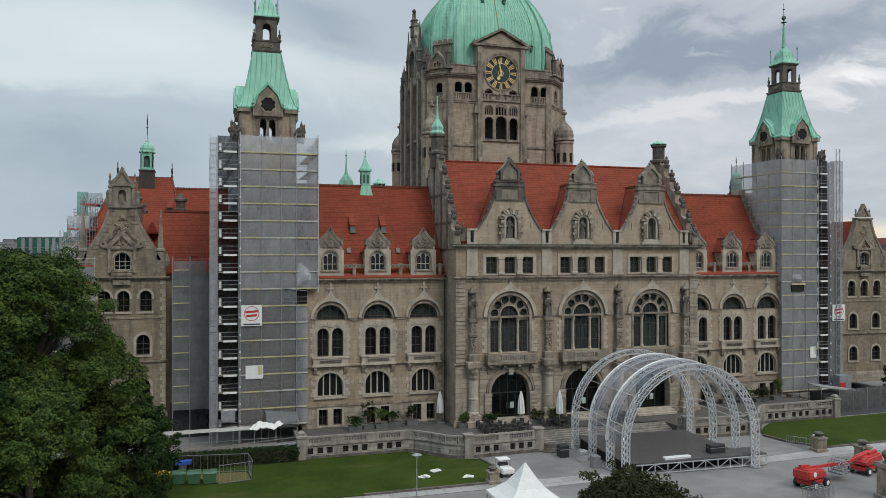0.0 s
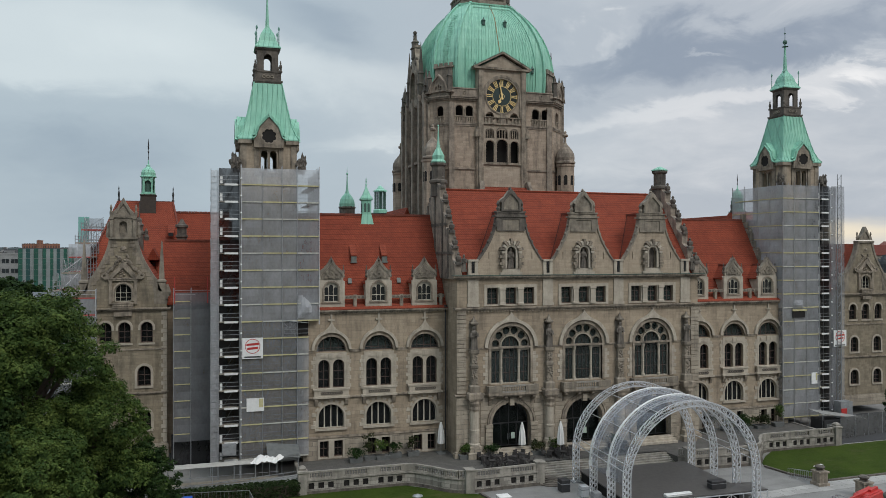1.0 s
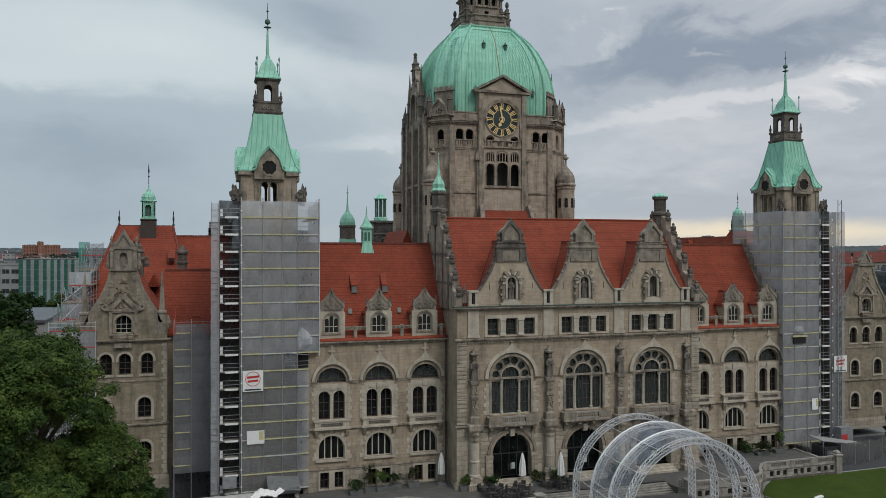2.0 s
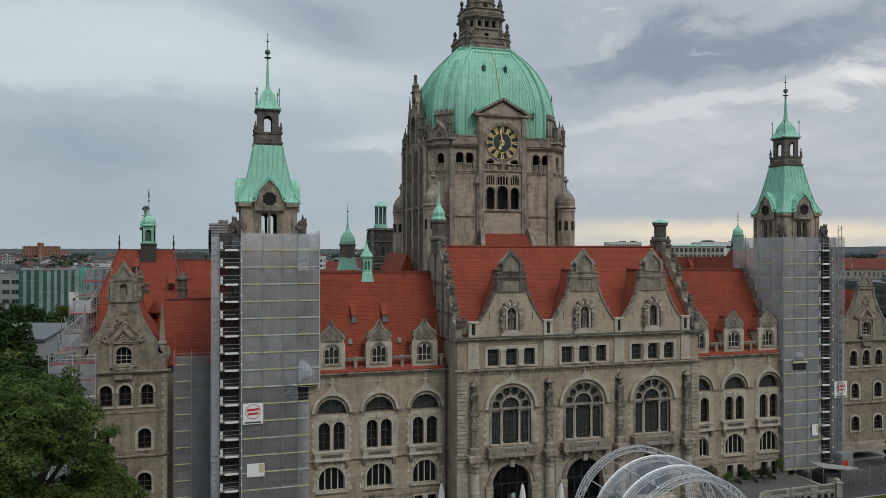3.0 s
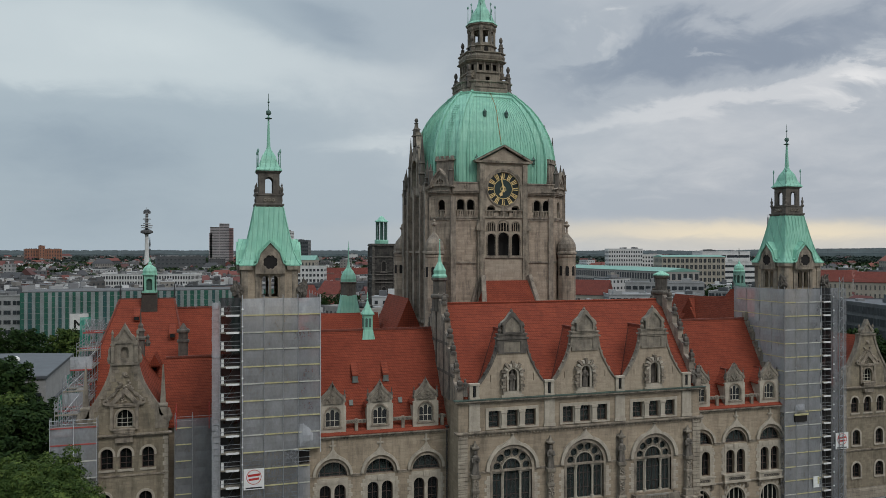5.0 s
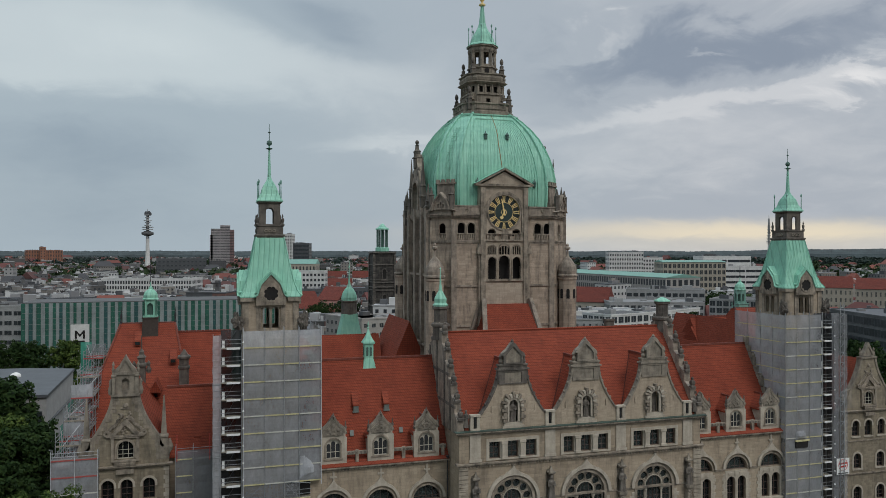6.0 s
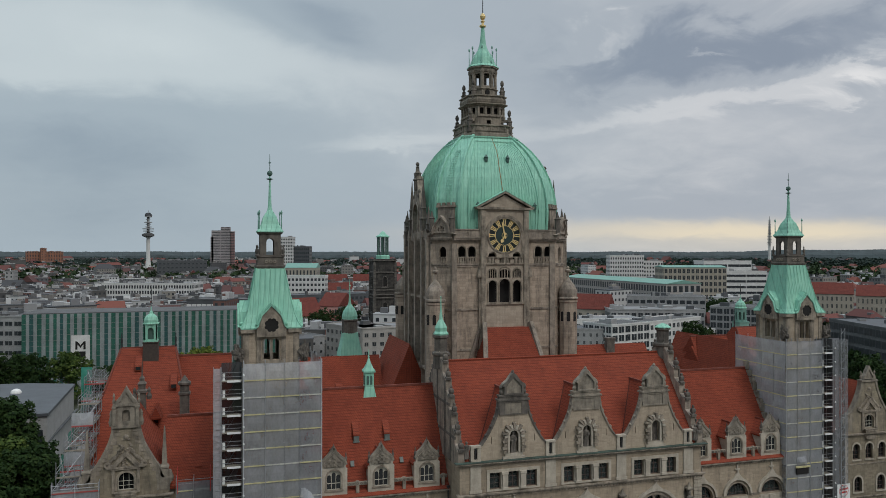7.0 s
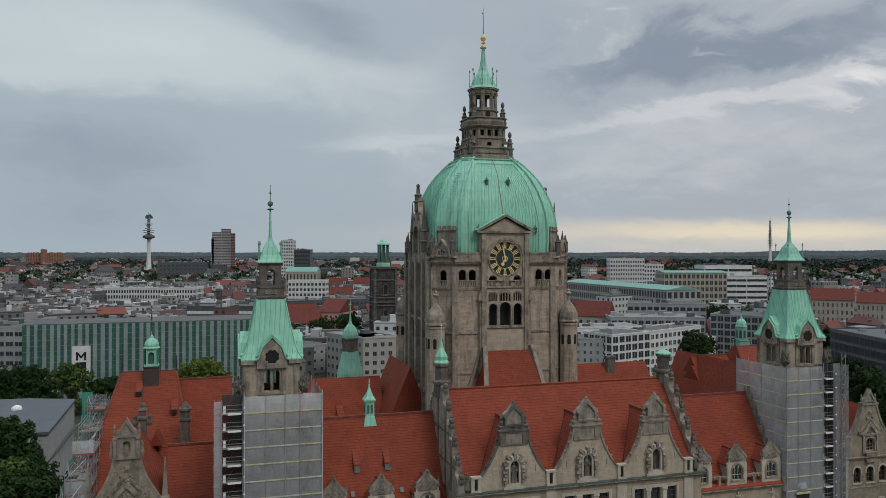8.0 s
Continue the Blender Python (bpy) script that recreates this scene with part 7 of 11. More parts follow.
def dome():
    bm = bmesh.new()
    loft(bm, [dome_ring(h, z) for h, z in DOME])
    d = part("dome", bm, COPPER, hall, "verdigris copper dome with raised ribs")
    bm = bmesh.new()
    for k in range(8):
        pts = [dome_ring(h, z, 0.08)[k] for h, z in DOME]
        for a, b in zip(pts, pts[1:]):
            beam(bm, a, b, 0.42, 0.3)
    ring = dome_ring(5.45, 69.85, 0.05)
    for k in range(8):
        beam(bm, ring[k], ring[(k + 1) % 8], 0.2, 0.2)
    part("rib", bm, COPPER, d)["kind"] = "stuff"
    # inner rolls that frame every long face
    bm = bmesh.new()
    for a, b in ((7, 0), (1, 2), (3, 4), (5, 6)):
        for f in (0.1, 0.9):
            pts = [Vector(dome_ring(h, z, 0.05)[a]).lerp(Vector(dome_ring(h, z, 0.05)[b]), f) for h, z in DOME[:-1]]
            for p, q in zip(pts, pts[1:]):
                beam(bm, p, q, 0.16, 0.16)
        p, q = (Vector(dome_ring(DOME[-2][0], DOME[-2][1], 0.05)[e]) for e in (a, b))
        beam(bm, p.lerp(q, 0.1), p.lerp(q, 0.9), 0.18, 0.18)
        n = 27
        for j in range(1, n):
            f = 0.1 + 0.8 * j / n
            pts = [Vector(dome_ring(h, z, 0.02)[a]).lerp(Vector(dome_ring(h, z, 0.02)[b]), f) for h, z in DOME[:-1]]
            for p, q in zip(pts, pts[1:]):
                beam(bm, p, q, 0.05, 0.07)
    part("standing_seams", bm, COPPER, d)["kind"] = "stuff"
    # ladder rungs on the cut corner
    bm = bmesh.new()
    for k in range(34):
        f = k / 34 * (len(DOME) - 3)
        j = int(f)
        h = DOME[j][0] + (DOME[j + 1][0] - DOME[j][0]) * (f - j)
        z = DOME[j][1] + (DOME[j + 1][1] - DOME[j][1]) * (f - j)
        r = dome_ring(h, z, 0.1)
        p, q = Vector(r[6]), Vector(r[7])
        beam(bm, p.lerp(q, 0.36), p.lerp(q, 0.64), 0.06)
    part("ladder", bm, COPPER, d)["kind"] = "stuff"
    # small hatches
    for f, h, z in ((0.30, 8.75, 65.5), (0.62, 8.75, 65.5), (0.2, 11.0, 57.2), (0.86, 11.0, 57.2)):
        r = dome_ring(h, z)
        q = Vector(r[7]).lerp(Vector(r[0]), f)
        bm = bmesh.new()
        turned(bm, [(0.28, z - 0.5), (0.3, z + 0.2), (0.42, z + 0.25), (0.1, z + 0.65), (0.02, z + 0.9)], (q.x, q.y - 0.25), 8)
        part("dome_hatch", bm, COPPER_TRIM, d)
    bm = bmesh.new()
    pts = [Vector(dome_ring(h, z, 0.05)[7]).lerp(Vector(dome_ring(h, z, 0.05)[0]), 0.485 + 0.006 * math.sin(k * 1.7)) for k, (h, z) in enumerate(DOME[3:])]
    for a, b in zip(pts, pts[1:]):
        beam(bm, a, b, 0.13, 0.05)
    part("rust_stain", bm, plain("rust_run", (0.25, 0.19, 0.09), 0.8, 0, 0.3, 1.0), d, "brown rust run down the copper")


def dome_lantern():
    c = (TX, TY)
    def oct(profile, mat, name, label="", n=8):
        bm = bmesh.new()
        turned(bm, profile, c, n, 22.5)
        return part(name, bm, mat, hall, label)
    def stage(rings, mat, name, label="", parent=None):
        bm = bmesh.new()
        loft(bm, [ring8(h, h, h * 0.36, z) for h, z in rings])
        return part(name, bm, mat, parent or hall, label)
    st = stage(((4.8, 69.9), (4.8, 70.6), (4.65, 70.7), (4.6, 71.8), (4.85, 71.95), (4.85, 72.2), (3.1, 72.25)), TRIM_GREY, "lantern_stage", "weathered stone lantern crowning the dome")
    # black core paints the shade inside the lantern
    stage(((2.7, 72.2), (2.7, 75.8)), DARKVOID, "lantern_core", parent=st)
    stage(((3.35, 75.7), (3.6, 75.85), (3.95, 76.05), (3.95, 76.2), (3.5, 76.25), (3.62, 76.5), (3.72, 76.9), (3.55, 77.4), (3.8, 77.5), (3.8, 77.68), (2.4, 77.72)), TRIM_GREY, "balcony", parent=st)
    bm = bmesh.new()
    for a in range(4):
        m = Matrix.Translation((*c, 0)) @ Matrix.Rotation(a * math.pi / 2, 4, "Z")
        holes = [rect(x - 0.36, x + 0.36, 74.3, 75.4) for x in (-1.35, 0, 1.35)] + [rect(-0.4, 0.4, 72.55, 73.2)]
        plate(bm, rect(-2.11, 2.11, 72.2, 75.8), holes, -3.3, -2.9, m)
        d = m @ Matrix.Rotation(math.pi / 4, 4, "Z")
        plate(bm, rect(-0.84, 0.84, 72.2, 75.8), [rect(-0.28, 0.28, 74.3, 75.4)], -3.82, -3.5, d)
        plate(bm, rect(-0.3, 0.3, 72.9, 73.35), (), -5.2, -3.8, d)
        plate(bm, rect(-0.35, 0.35, 73.3, 74.0), (), -4.4, -3.8, d)
    parts("lantern_wall", bm, TRIM_GREY, st)
    bm = bmesh.new()
    for a in range(4):
        m = Matrix.Translation((*c, 0)) @ Matrix.Rotation(a * math.pi / 2, 4, "Z")
        for x in (-2.0, -0.68, 0.68, 2.0):
            plate(bm, rect(x - 0.13, x + 0.13, 74.1, 75.7), (), -3.48, -3.3, m)
        plate(bm, rect(-2.2, 2.2, 73.85, 74.12), (), -3.52, -3.3, m)
        plate(bm, rect(-2.95, 2.95, 71.0, 71.15), (), -4.78, -4.6, m)
        for x in (-2.6, -1.3, 0, 1.3, 2.6):
            plate(bm, rect(x - 0.16, x + 0.16, 71.15, 71.85), (), -4.74, -4.6, m)
    part("moulding", bm, TRIM_GREY, st)
    # black plates paint the shaded drum openings
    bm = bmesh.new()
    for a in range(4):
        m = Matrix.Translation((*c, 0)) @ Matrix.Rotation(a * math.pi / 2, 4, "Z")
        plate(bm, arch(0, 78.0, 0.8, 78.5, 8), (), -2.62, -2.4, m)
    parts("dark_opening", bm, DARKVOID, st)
    bm = bmesh.new()
    for sx, sy in ((-1, -1), (1, -1), (1, 1), (-1, 1)):
        for r, z, h in ((3.75, 70.9, 4.2), (2.75, 76.6, 4.0)):
            square(bm, [(0.36, z), (0.36, z + 0.45 * h), (0.46, z + 0.48 * h), (0.26, z + 0.55 * h), (0.28, z + 0.66 * h), (0.14, z + 0.70 * h)], (c[0] + sx * r, c[1] + sy * r))
            turned(bm, [(0.1, z + 0.7 * h), (0.32, z + 0.78 * h), (0.36, z + 0.86 * h), (0.26, z + 0.94 * h), (0.05, z + h)], (c[0] + sx * r, c[1] + sy * r), 8)
    parts("pinnacle", bm, TRIM_DARK, st)
    oct([(2.65, 77.7), (2.6, 78.9), (2.85, 79.05), (2.85, 79.2), (2.3, 79.25)], TRIM_GREY, "drum")
    for k in range(8):
        a = radians(22.5 + 45 * k)
        bm = bmesh.new()
        turned(bm, [(0.40, 79.1), (0.28, 79.3), (0.26, 81.8), (0.40, 82.2), (0.40, 82.6)], (c[0] + 2.32 * math.cos(a), c[1] + 2.32 * math.sin(a)), 8)
        part("column", bm, TRIM_GREY, hall)
    for k in range(8):
        m = Matrix.Translation((*c, 0)) @ Matrix.Rotation(math.pi * k / 4, 4, "Z")
        bm = bmesh.new()
        plate(bm, rect(-0.9, 0.9, 79.2, 82.5), [rect(-0.5, 0.5, 79.7, 81.9)], -2.2, -1.95, m)
        part("arch_stone", bm, TRIM_GREY, hall)
    oct([(0.7, 79.1), (0.7, 82.5)], TRIM_DARK, "lantern_core")
    oct([(2.5, 82.2), (2.62, 82.5), (2.62, 82.8), (2.9, 82.95), (2.9, 83.2)], TRIM_GREY, "cornice")
    cap = oct([(3.0, 83.2), (2.9, 83.4), (2.45, 83.7), (2.2, 84.3), (1.95, 85.0), (1.5, 85.8), (0.95, 86.6), (0.62, 87.6), (0.45, 89.0), (0.32, 90.4), (0.28, 91.0)], COPPER, "spire", "verdigris copper bell spire")
    bm = bmesh.new()
    for k in range(8):
        a = radians(22.5 + 45 * k)
        turned(bm, [(0.10, 83.3), (0.05, 86.3), (0.16, 86.55), (0.16, 86.75), (0.03, 86.95)], (c[0] + 2.5 * math.cos(a), c[1] + 2.5 * math.sin(a)), 6)
    parts("cap_pinnacle", bm, OLD_COPPER, cap)
    bm = bmesh.new()
    turned(bm, [(0.26, 90.8), (0.62, 90.95), (0.62, 91.15), (0.26, 91.3), (0.2, 91.7), (0.42, 91.9), (0.24, 92.1)], c, 12)
    turned(bm, [(0.13, 92.2), (0.42, 92.4), (0.54, 92.8), (0.42, 93.2), (0.12, 93.45)], c, 16)
    part("gilt_orb", bm, GOLD, cap, "gilded orb and collar")
    bm = bmesh.new()
    turned(bm, [(0.09, 93.4), (0.04, 98.4)], c, 6)
    turned(bm, [(0.03, 97.2), (0.16, 97.35), (0.03, 97.5)], (c[0] - 0.12, c[1]), 6)
    part("lightning_rod", bm, IRON, cap)


def rear_ranges():
    """Roofs round the courtyards and the copper stair turret behind."""
    for x0, x1, y0, y1, z0, top, ym in ((13.0, 42.0, 46.0, 62.0, 19.0, 29.8, 54.0), (-34.0, -18.0, 40.0, 56.0, 19.0, 30.4, 47.5), (44.0, 52.0, 30.0, 52.0, 19.0, 30.6, 40.0)):
        bm = bmesh.new()
        gable_roof(bm, x0, x1, y0, y1, z0, top, ym)
        part("roof", bm, TILES, hall)
        bm = bmesh.new()
        box(bm, x0 + 0.3, x1 - 0.3, y0 + 0.4, y1 - 0.4, 0.0, z0 - 0.3)
        part("wall", bm, WALL, hall)
        n = int((x1 - x0) / 5)
        for k in range(n):
            x = x0 + (x1 - x0) * (k + 0.5) / n
            f = 0.42
            yy, z = y0 + (ym - y0) * f, z0 + (top - z0) * f
            bm = bmesh.new()
            loft(bm, [[(x + d, yy - 1.2, z - 0.4), (x + d, yy - 1.2, z + 0.7), (x + d, yy + 1.4, z + 2.2), (x + d, yy + 1.4, z + 1.0)] for d in (-0.6, 0.6)])
            hatch = part("roof_hatch", bm, TILES, hall)
            bm = bmesh.new()
            box(bm, x - 0.4, x + 0.4, yy - 1.28, yy - 1.2, z - 0.1, z + 0.6)
            part("hatch_window", bm, BLIND, hatch)
    bm = bmesh.new()
    cross_roof(bm, -15.0, 4.0, 36.0, 52.0, 24.0, 33.6)
    part("roof", bm, TILES, hall)
    bm = bmesh.new()
    cross_roof(bm, 46.0, 5.2, 26.0, 48.0, 20.0, 32.8)
    part("roof", bm, TILES, hall)
    for x in (22.0, 33.0):
        bm = bmesh.new()
        square(bm, [(0.7, 26.0), (0.7, 30.8), (0.85, 30.9), (0.85, 31.3)], (x, 53.0), 1.3, 0.8)
        part("chimney", bm, TRIM_DARK, hall)
    q = (-20.2, 67.0)
    bm = bmesh.new()
    square(bm, [(2.6, 24.0), (2.35, 28.0), (1.95, 29.8), (1.6, 31.6), (1.5, 32.6)], q)
    stage = part("stair_turret", bm, COPPER, hall, "flared green copper turret foot")
    bm = bmesh.new()
    turned(bm, [(1.65, 32.5), (1.65, 34.9), (1.8, 35.1), (1.8, 35.4)], q, 10)
    part("drum", bm, TRIM_DARK, stage)
    bm = bmesh.new()
    turned(bm, [(1.75, 35.3), (1.62, 35.45), (1.66, 36.0), (1.42, 36.9), (0.95, 37.7), (0.48, 38.2), (0.27, 38.8), (0.15, 40.2), (0.06, 43.0), (0.02, 43.8)], q, 10)
    turned(bm, [(0.03, 42.0), (0.25, 42.3), (0.03, 42.6)], q, 8)
    part("copper_cap", bm, COPPER, stage)


rear_ranges()
for s in (-1, 1):
    side_tower(s)
    pavilion(s)
clock_tower()
dome()
dome_lantern()

# ---------------------------------------------------------------- ground, terrace, lawns
G = -1.4


def slab(name, pts, z0, z1, material, label, category, kind="structure", parent=None):
    bm = bmesh.new()
    loft(bm, [[(x, y, z) for x, y in pts] for z in (z0, z1)])
    ob = part(name, bm, material, parent)
    return tagged(ob, label, category, kind=kind)


bm = bmesh.new()
turned(bm, [(4950, G - 0.9), (4950, G - 0.25)], (0, 0), 72)
tagged(part("ground", bm, EARTH), "green and built-up ground reaching to the horizon", "ground", kind="structure")
slab("forecourt", [(-130, -120), (130, -120), (130, 60), (-130, 60)], G - 0.2, G, GRAVEL, "pale worn gravel forecourt in front of the steps", "forecourt")
slab("road", [(-130, 60), (130, 60), (130, 84), (-130, 84)], G - 0.2, G - 0.02, ASPHALT, "grey asphalt street behind the town hall", "road")
slab("lawn", [(-75, -4.6), (-25.5, -4.6), (-23.5, -6.2), (-21.5, -8.5), (-20, -9.4), (-18.2, -10.0), (-17.6, -13.5), (-19.2, -18.6), (-33, -18.7), (-48, -18.2), (-75, -17)], G, G + 0.07, GRASS, "mown green lawn with bare patches", "lawn")
slab("yard", [(37.3, -3.9), (84, -3.4), (84, 11.2), (46.5, 11.2), (46.5, 3.2), (37.3, 3.2)], G, G + 0.05, ASPHALT, "dark asphalt yard beside the right-hand scaffold".replace("right-hand ", "tall "), "yard")
slab("lawn", [(75, -4.0), (26, -4.6), (23.5, -6.4), (21.0, -8.8), (20.2, -10.3), (20.8, -14), (23.3, -17.3), (32, -17.2), (75, -15.5)], G, G + 0.07, GRASS, "mown green lawn beside the terrace", "lawn")
slab("paved_path", [(-33, -20.4), (-19.4, -20.4), (-16, -21.4), (36, -19.9), (75, -17.5), (75, -15.6), (32, -17.4), (23, -17.6), (10, -19.0), (-16, -18.9), (-33, -18.8)], G, G + 0.035, paving("pale_concrete_path", (0.36, 0.35, 0.33), 1.2), "pale concrete path along the lawns", "path")


def kerb(pts, name="kerb", h=0.22, w=0.3):
    bm = bmesh.new()
    for (a, b), (c, d) in zip(pts, pts[1:]):
        beam(bm, (a, b, G + h / 2), (c, d, G + h / 2), w, h)
    tagged(part(name, bm, TRIM_DARK), "low dark stone kerb edging the lawn", "kerb", kind="structure")


kerb([(-33, -18.75), (-19.2, -18.7), (-17.5, -13.5), (-18.1, -10.0)])
kerb([(20.1, -10.3), (20.7, -14), (23.2, -17.45), (32, -17.35), (75, -15.6)])


def terrace():
    """Stone terrace with bowed front, basement lights, steps and balustrade."""
    left = [(-37.2, -4.2), (-25.2, -4.2), (-24.2, -4.6), (-22.6, -6.2), (-21.4, -7.8), (-20.2, -8.7), (-19.0, -9.0), (-10.4, -8.6), (-9.4, -7.6), (-9.2, -4.8)]
    right = [(-x, y) for x, y in reversed(left)]
    front = left + right
    ob = slab("terrace", front + [(37.2, 4.0), (-37.2, 4.0)], G - 0.3, 0.0, PAVE, "raised stone-paved terrace along the facade", "terrace")
    for run in (left[:-1], right[1:]):
        for (a, b), (c, d) in zip(run, run[1:]):
            long = math.hypot(c - a, d - b)
            ang = math.atan2(d - b, c - a)
            m = Matrix.Translation((a, b, 0)) @ Matrix.Rotation(ang, 4, "Z")
            holes = []
            if long > 6:
                n = 3 if long > 10 else 2
                for j in range(n):
                    mid = long * (j + 0.5) / n
                    holes += [rect(mid + d2 - 0.32, mid + d2 + 0.32, -0.85, -0.15) for d2 in (-1.1, 0, 1.1)]
            bm = bmesh.new()
            plate(bm, rect(-0.08, long + 0.08, G - 0.2, 0.1), holes, -0.3, -0.02, m)
            part("retaining_wall", bm, WALL_GREY, ob)
            bm = bmesh.new()
            plate(bm, rect(-0.1, long + 0.1, 0.1, 0.26), (), -0.42, 0.1, m)
            part("coping", bm, TERRACE_STONE, ob)
            bm = bmesh.new()
            plate(bm, rect(-0.1, long + 0.1, G - 0.1, G + 0.35), (), -0.42, -0.3, m)
            part("plinth", bm, TRIM_DARK, ob)
            for h in holes:
                x0, x1 = h[0][0], h[1][0]
                # black plate stands for the unlit space behind the basement light
                bm = bmesh.new()
                plate(bm, rect(x0, x1, -0.85, -0.15), (), -0.12, -0.03, m)
                part("basement_light", bm, DARKVOID, ob)
            out = Vector((math.sin(ang), -math.cos(ang))) * 0.15
            if long > 6:
                n = max(1, round(long / 4.2))
                for j in range(n):
                    p = Vector((a, b)) + Vector((c - a, d - b)) * (j / n) + out
                    q = Vector((a, b)) + Vector((c - a, d - b)) * ((j + 1) / n) + out
                    balustrade(ob, p, q, 0.26, 0.88, 0.75, 0.3)
            elif long > 1.2:
                balustrade(ob, Vector((a, b)) + out, Vector((c, d)) + out, 0.26, 0.88, 0.12, 0.3)
            else:
                bm = bmesh.new()
                beam(bm, (a + out.x, b + out.y, 0.7), (c + out.x, d + out.y, 0.7), 0.3, 0.88)
                part("parapet_block", bm, TERRACE_STONE, ob)
    for x, y in ((-37.3, -4.3), (37.3, -4.3), (-19.1, -9.1), (19.1, -9.1), (-10.2, -8.5), (10.2, -8.5)):
        bm = bmesh.new()
        square(bm, [(0.5, G), (0.5, 1.0), (0.6, 1.1), (0.6, 1.3), (0.35, 1.4), (0.4, 1.6), (0.15, 1.85)] if abs(x) > 30 else [(0.5, G), (0.5, 1.15), (0.6, 1.2), (0.6, 1.35)], (x, y))
        part("post", bm, TERRACE_STONE, ob)
    # broad steps
    for k in range(8):
        bm = bmesh.new()
        box(bm, -9.3, 9.3, -8.0 + 0.4 * k, -4.4, G + 0.175 * k, G + 0.175 * (k + 1))
        part("step", bm, TERRACE_STONE, ob)
    for s in (-1, 1):
        bm = bmesh.new()
        for k in range(5):
            turned(bm, [(1.9 - 0.3 * k, G + 0.12 * k), (1.9 - 0.3 * k, G + 0.12 * k + 0.12)], (s * 8.6, -8.2), 14)
        part("round_step", bm, TRIM_DARK, ob)
    # the ramp walls at both ends
    for s in (-1, 1):
        bm = bmesh.new()
        box(bm, s * 37.2 - 0.2, s * 37.2 + 0.2, -4.2, 4.0, G, 0.1)
        part("retaining_wall", bm, WALL_GREY, ob)


terrace()

# ---------------------------------------------------------------- scaffolds
LIFT = 2.06
PALE_BOARD = plain("weathered_pale_board", (0.48, 0.47, 0.42), 0.8)
PLANK = plain("scaffold_plank", (0.30, 0.27, 0.22), 0.8)
RED = plain("red_paint", (0.45, 0.035, 0.03), 0.45)
FADED = plain("faded_red_board", (0.36, 0.075, 0.065), 0.8)
GREY_PLANK = plain("weathered_grey_plank", (0.17, 0.155, 0.14), 0.85)
# net behind open bays; its black also carries the shade inside them
BACKING = netting("shade_backing_net", (0.035, 0.035, 0.037), 0.12)
GREEN_NET = netting("green_scaffold_netting", (0.05, 0.30, 0.22), 0.3)


def net_panel(parent, p, q, z0, z1, material, sag=0.10, name="net_panel"):
    """One sheet of netting from p to q, slightly slack."""
    nx, nz = 5, 4
    p, q = Vector((*p, 0)), Vector((*q, 0))
    way = (q - p)
    out = Vector((way.y, -way.x, 0)).normalized()
    verts, faces = [], []
    for j in range(nz + 1):
        for i in range(nx + 1):
            u, v = i / nx, j / nz
            at = p + way * u
            z = z0 + (z1 - z0) * v
            bulge = sag * (math.sin(math.pi * u) * math.sin(math.pi * v) * 0.8 + 0.7 * noise.noise((at.x * 0.7, at.y * 0.7, z * 0.6)))
            w = at + out * bulge
            verts.append((w.x, w.y, z))
    for j in range(nz):
        for i in range(nx):
            a = j * (nx + 1) + i
            faces.append((a, a + 1, a + nx + 2, a + nx + 1))
    return raw(name, verts, faces, material, parent)


def tube(parent, p, q, name, w=0.06, mat=None):
    bm = bmesh.new()
    beam(bm, p, q, w)
    return part(name, bm, mat or STEEL, parent)


def deck_bay(sc, x0, x1, y0, y1, z, top, white=True):
    """An open scaffold bay: decks with pale edges, guard rails and clutter."""
    for x in (x0, x1):
        for y in (y0, y1):
            tube(sc, (x, y, G), (x, y, top + 1.0), "standard", 0.07)
    k = 0
    while z < top:
        bm = bmesh.new()
        box(bm, x0 + 0.05, x1 - 0.05, y0, y1, z - 0.06, z)
        part("deck", bm, PLANK, sc)
        bm = bmesh.new()
        box(bm, x0 + 0.65, x1 - 0.2, y0 - 0.06, y0 + 0.02, z - 0.14, z + 0.10)
        part("toe_board", bm, WHITE, sc, "white deck edge board")
        for h in (0.55, 1.05):
            tube(sc, (x0, y0, z + h), (x1, y0, z + h), "guard_rail", 0.05)
        bm = bmesh.new()
        box(bm, x0 + 0.12, x0 + 0.42, y0 + 0.05, y0 + 0.15, z + 0.1, z + 0.95 + 0.1 * (k % 2))
        part("ladder_gate", bm, WHITE, sc)
        beamer = bmesh.new()
        beam(beamer, (x0 + 0.5, y1 - 0.3, z), (x1 - 0.6, y1 - 0.3, z + LIFT), 0.35, 0.06)
        part("stair_flight", beamer, IRON, sc)
        # backing nets, with the bay's shade put into their black
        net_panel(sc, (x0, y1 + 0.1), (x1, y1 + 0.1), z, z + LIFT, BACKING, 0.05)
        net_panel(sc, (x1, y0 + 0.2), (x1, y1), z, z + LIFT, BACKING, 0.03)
        z += LIFT
        k += 1


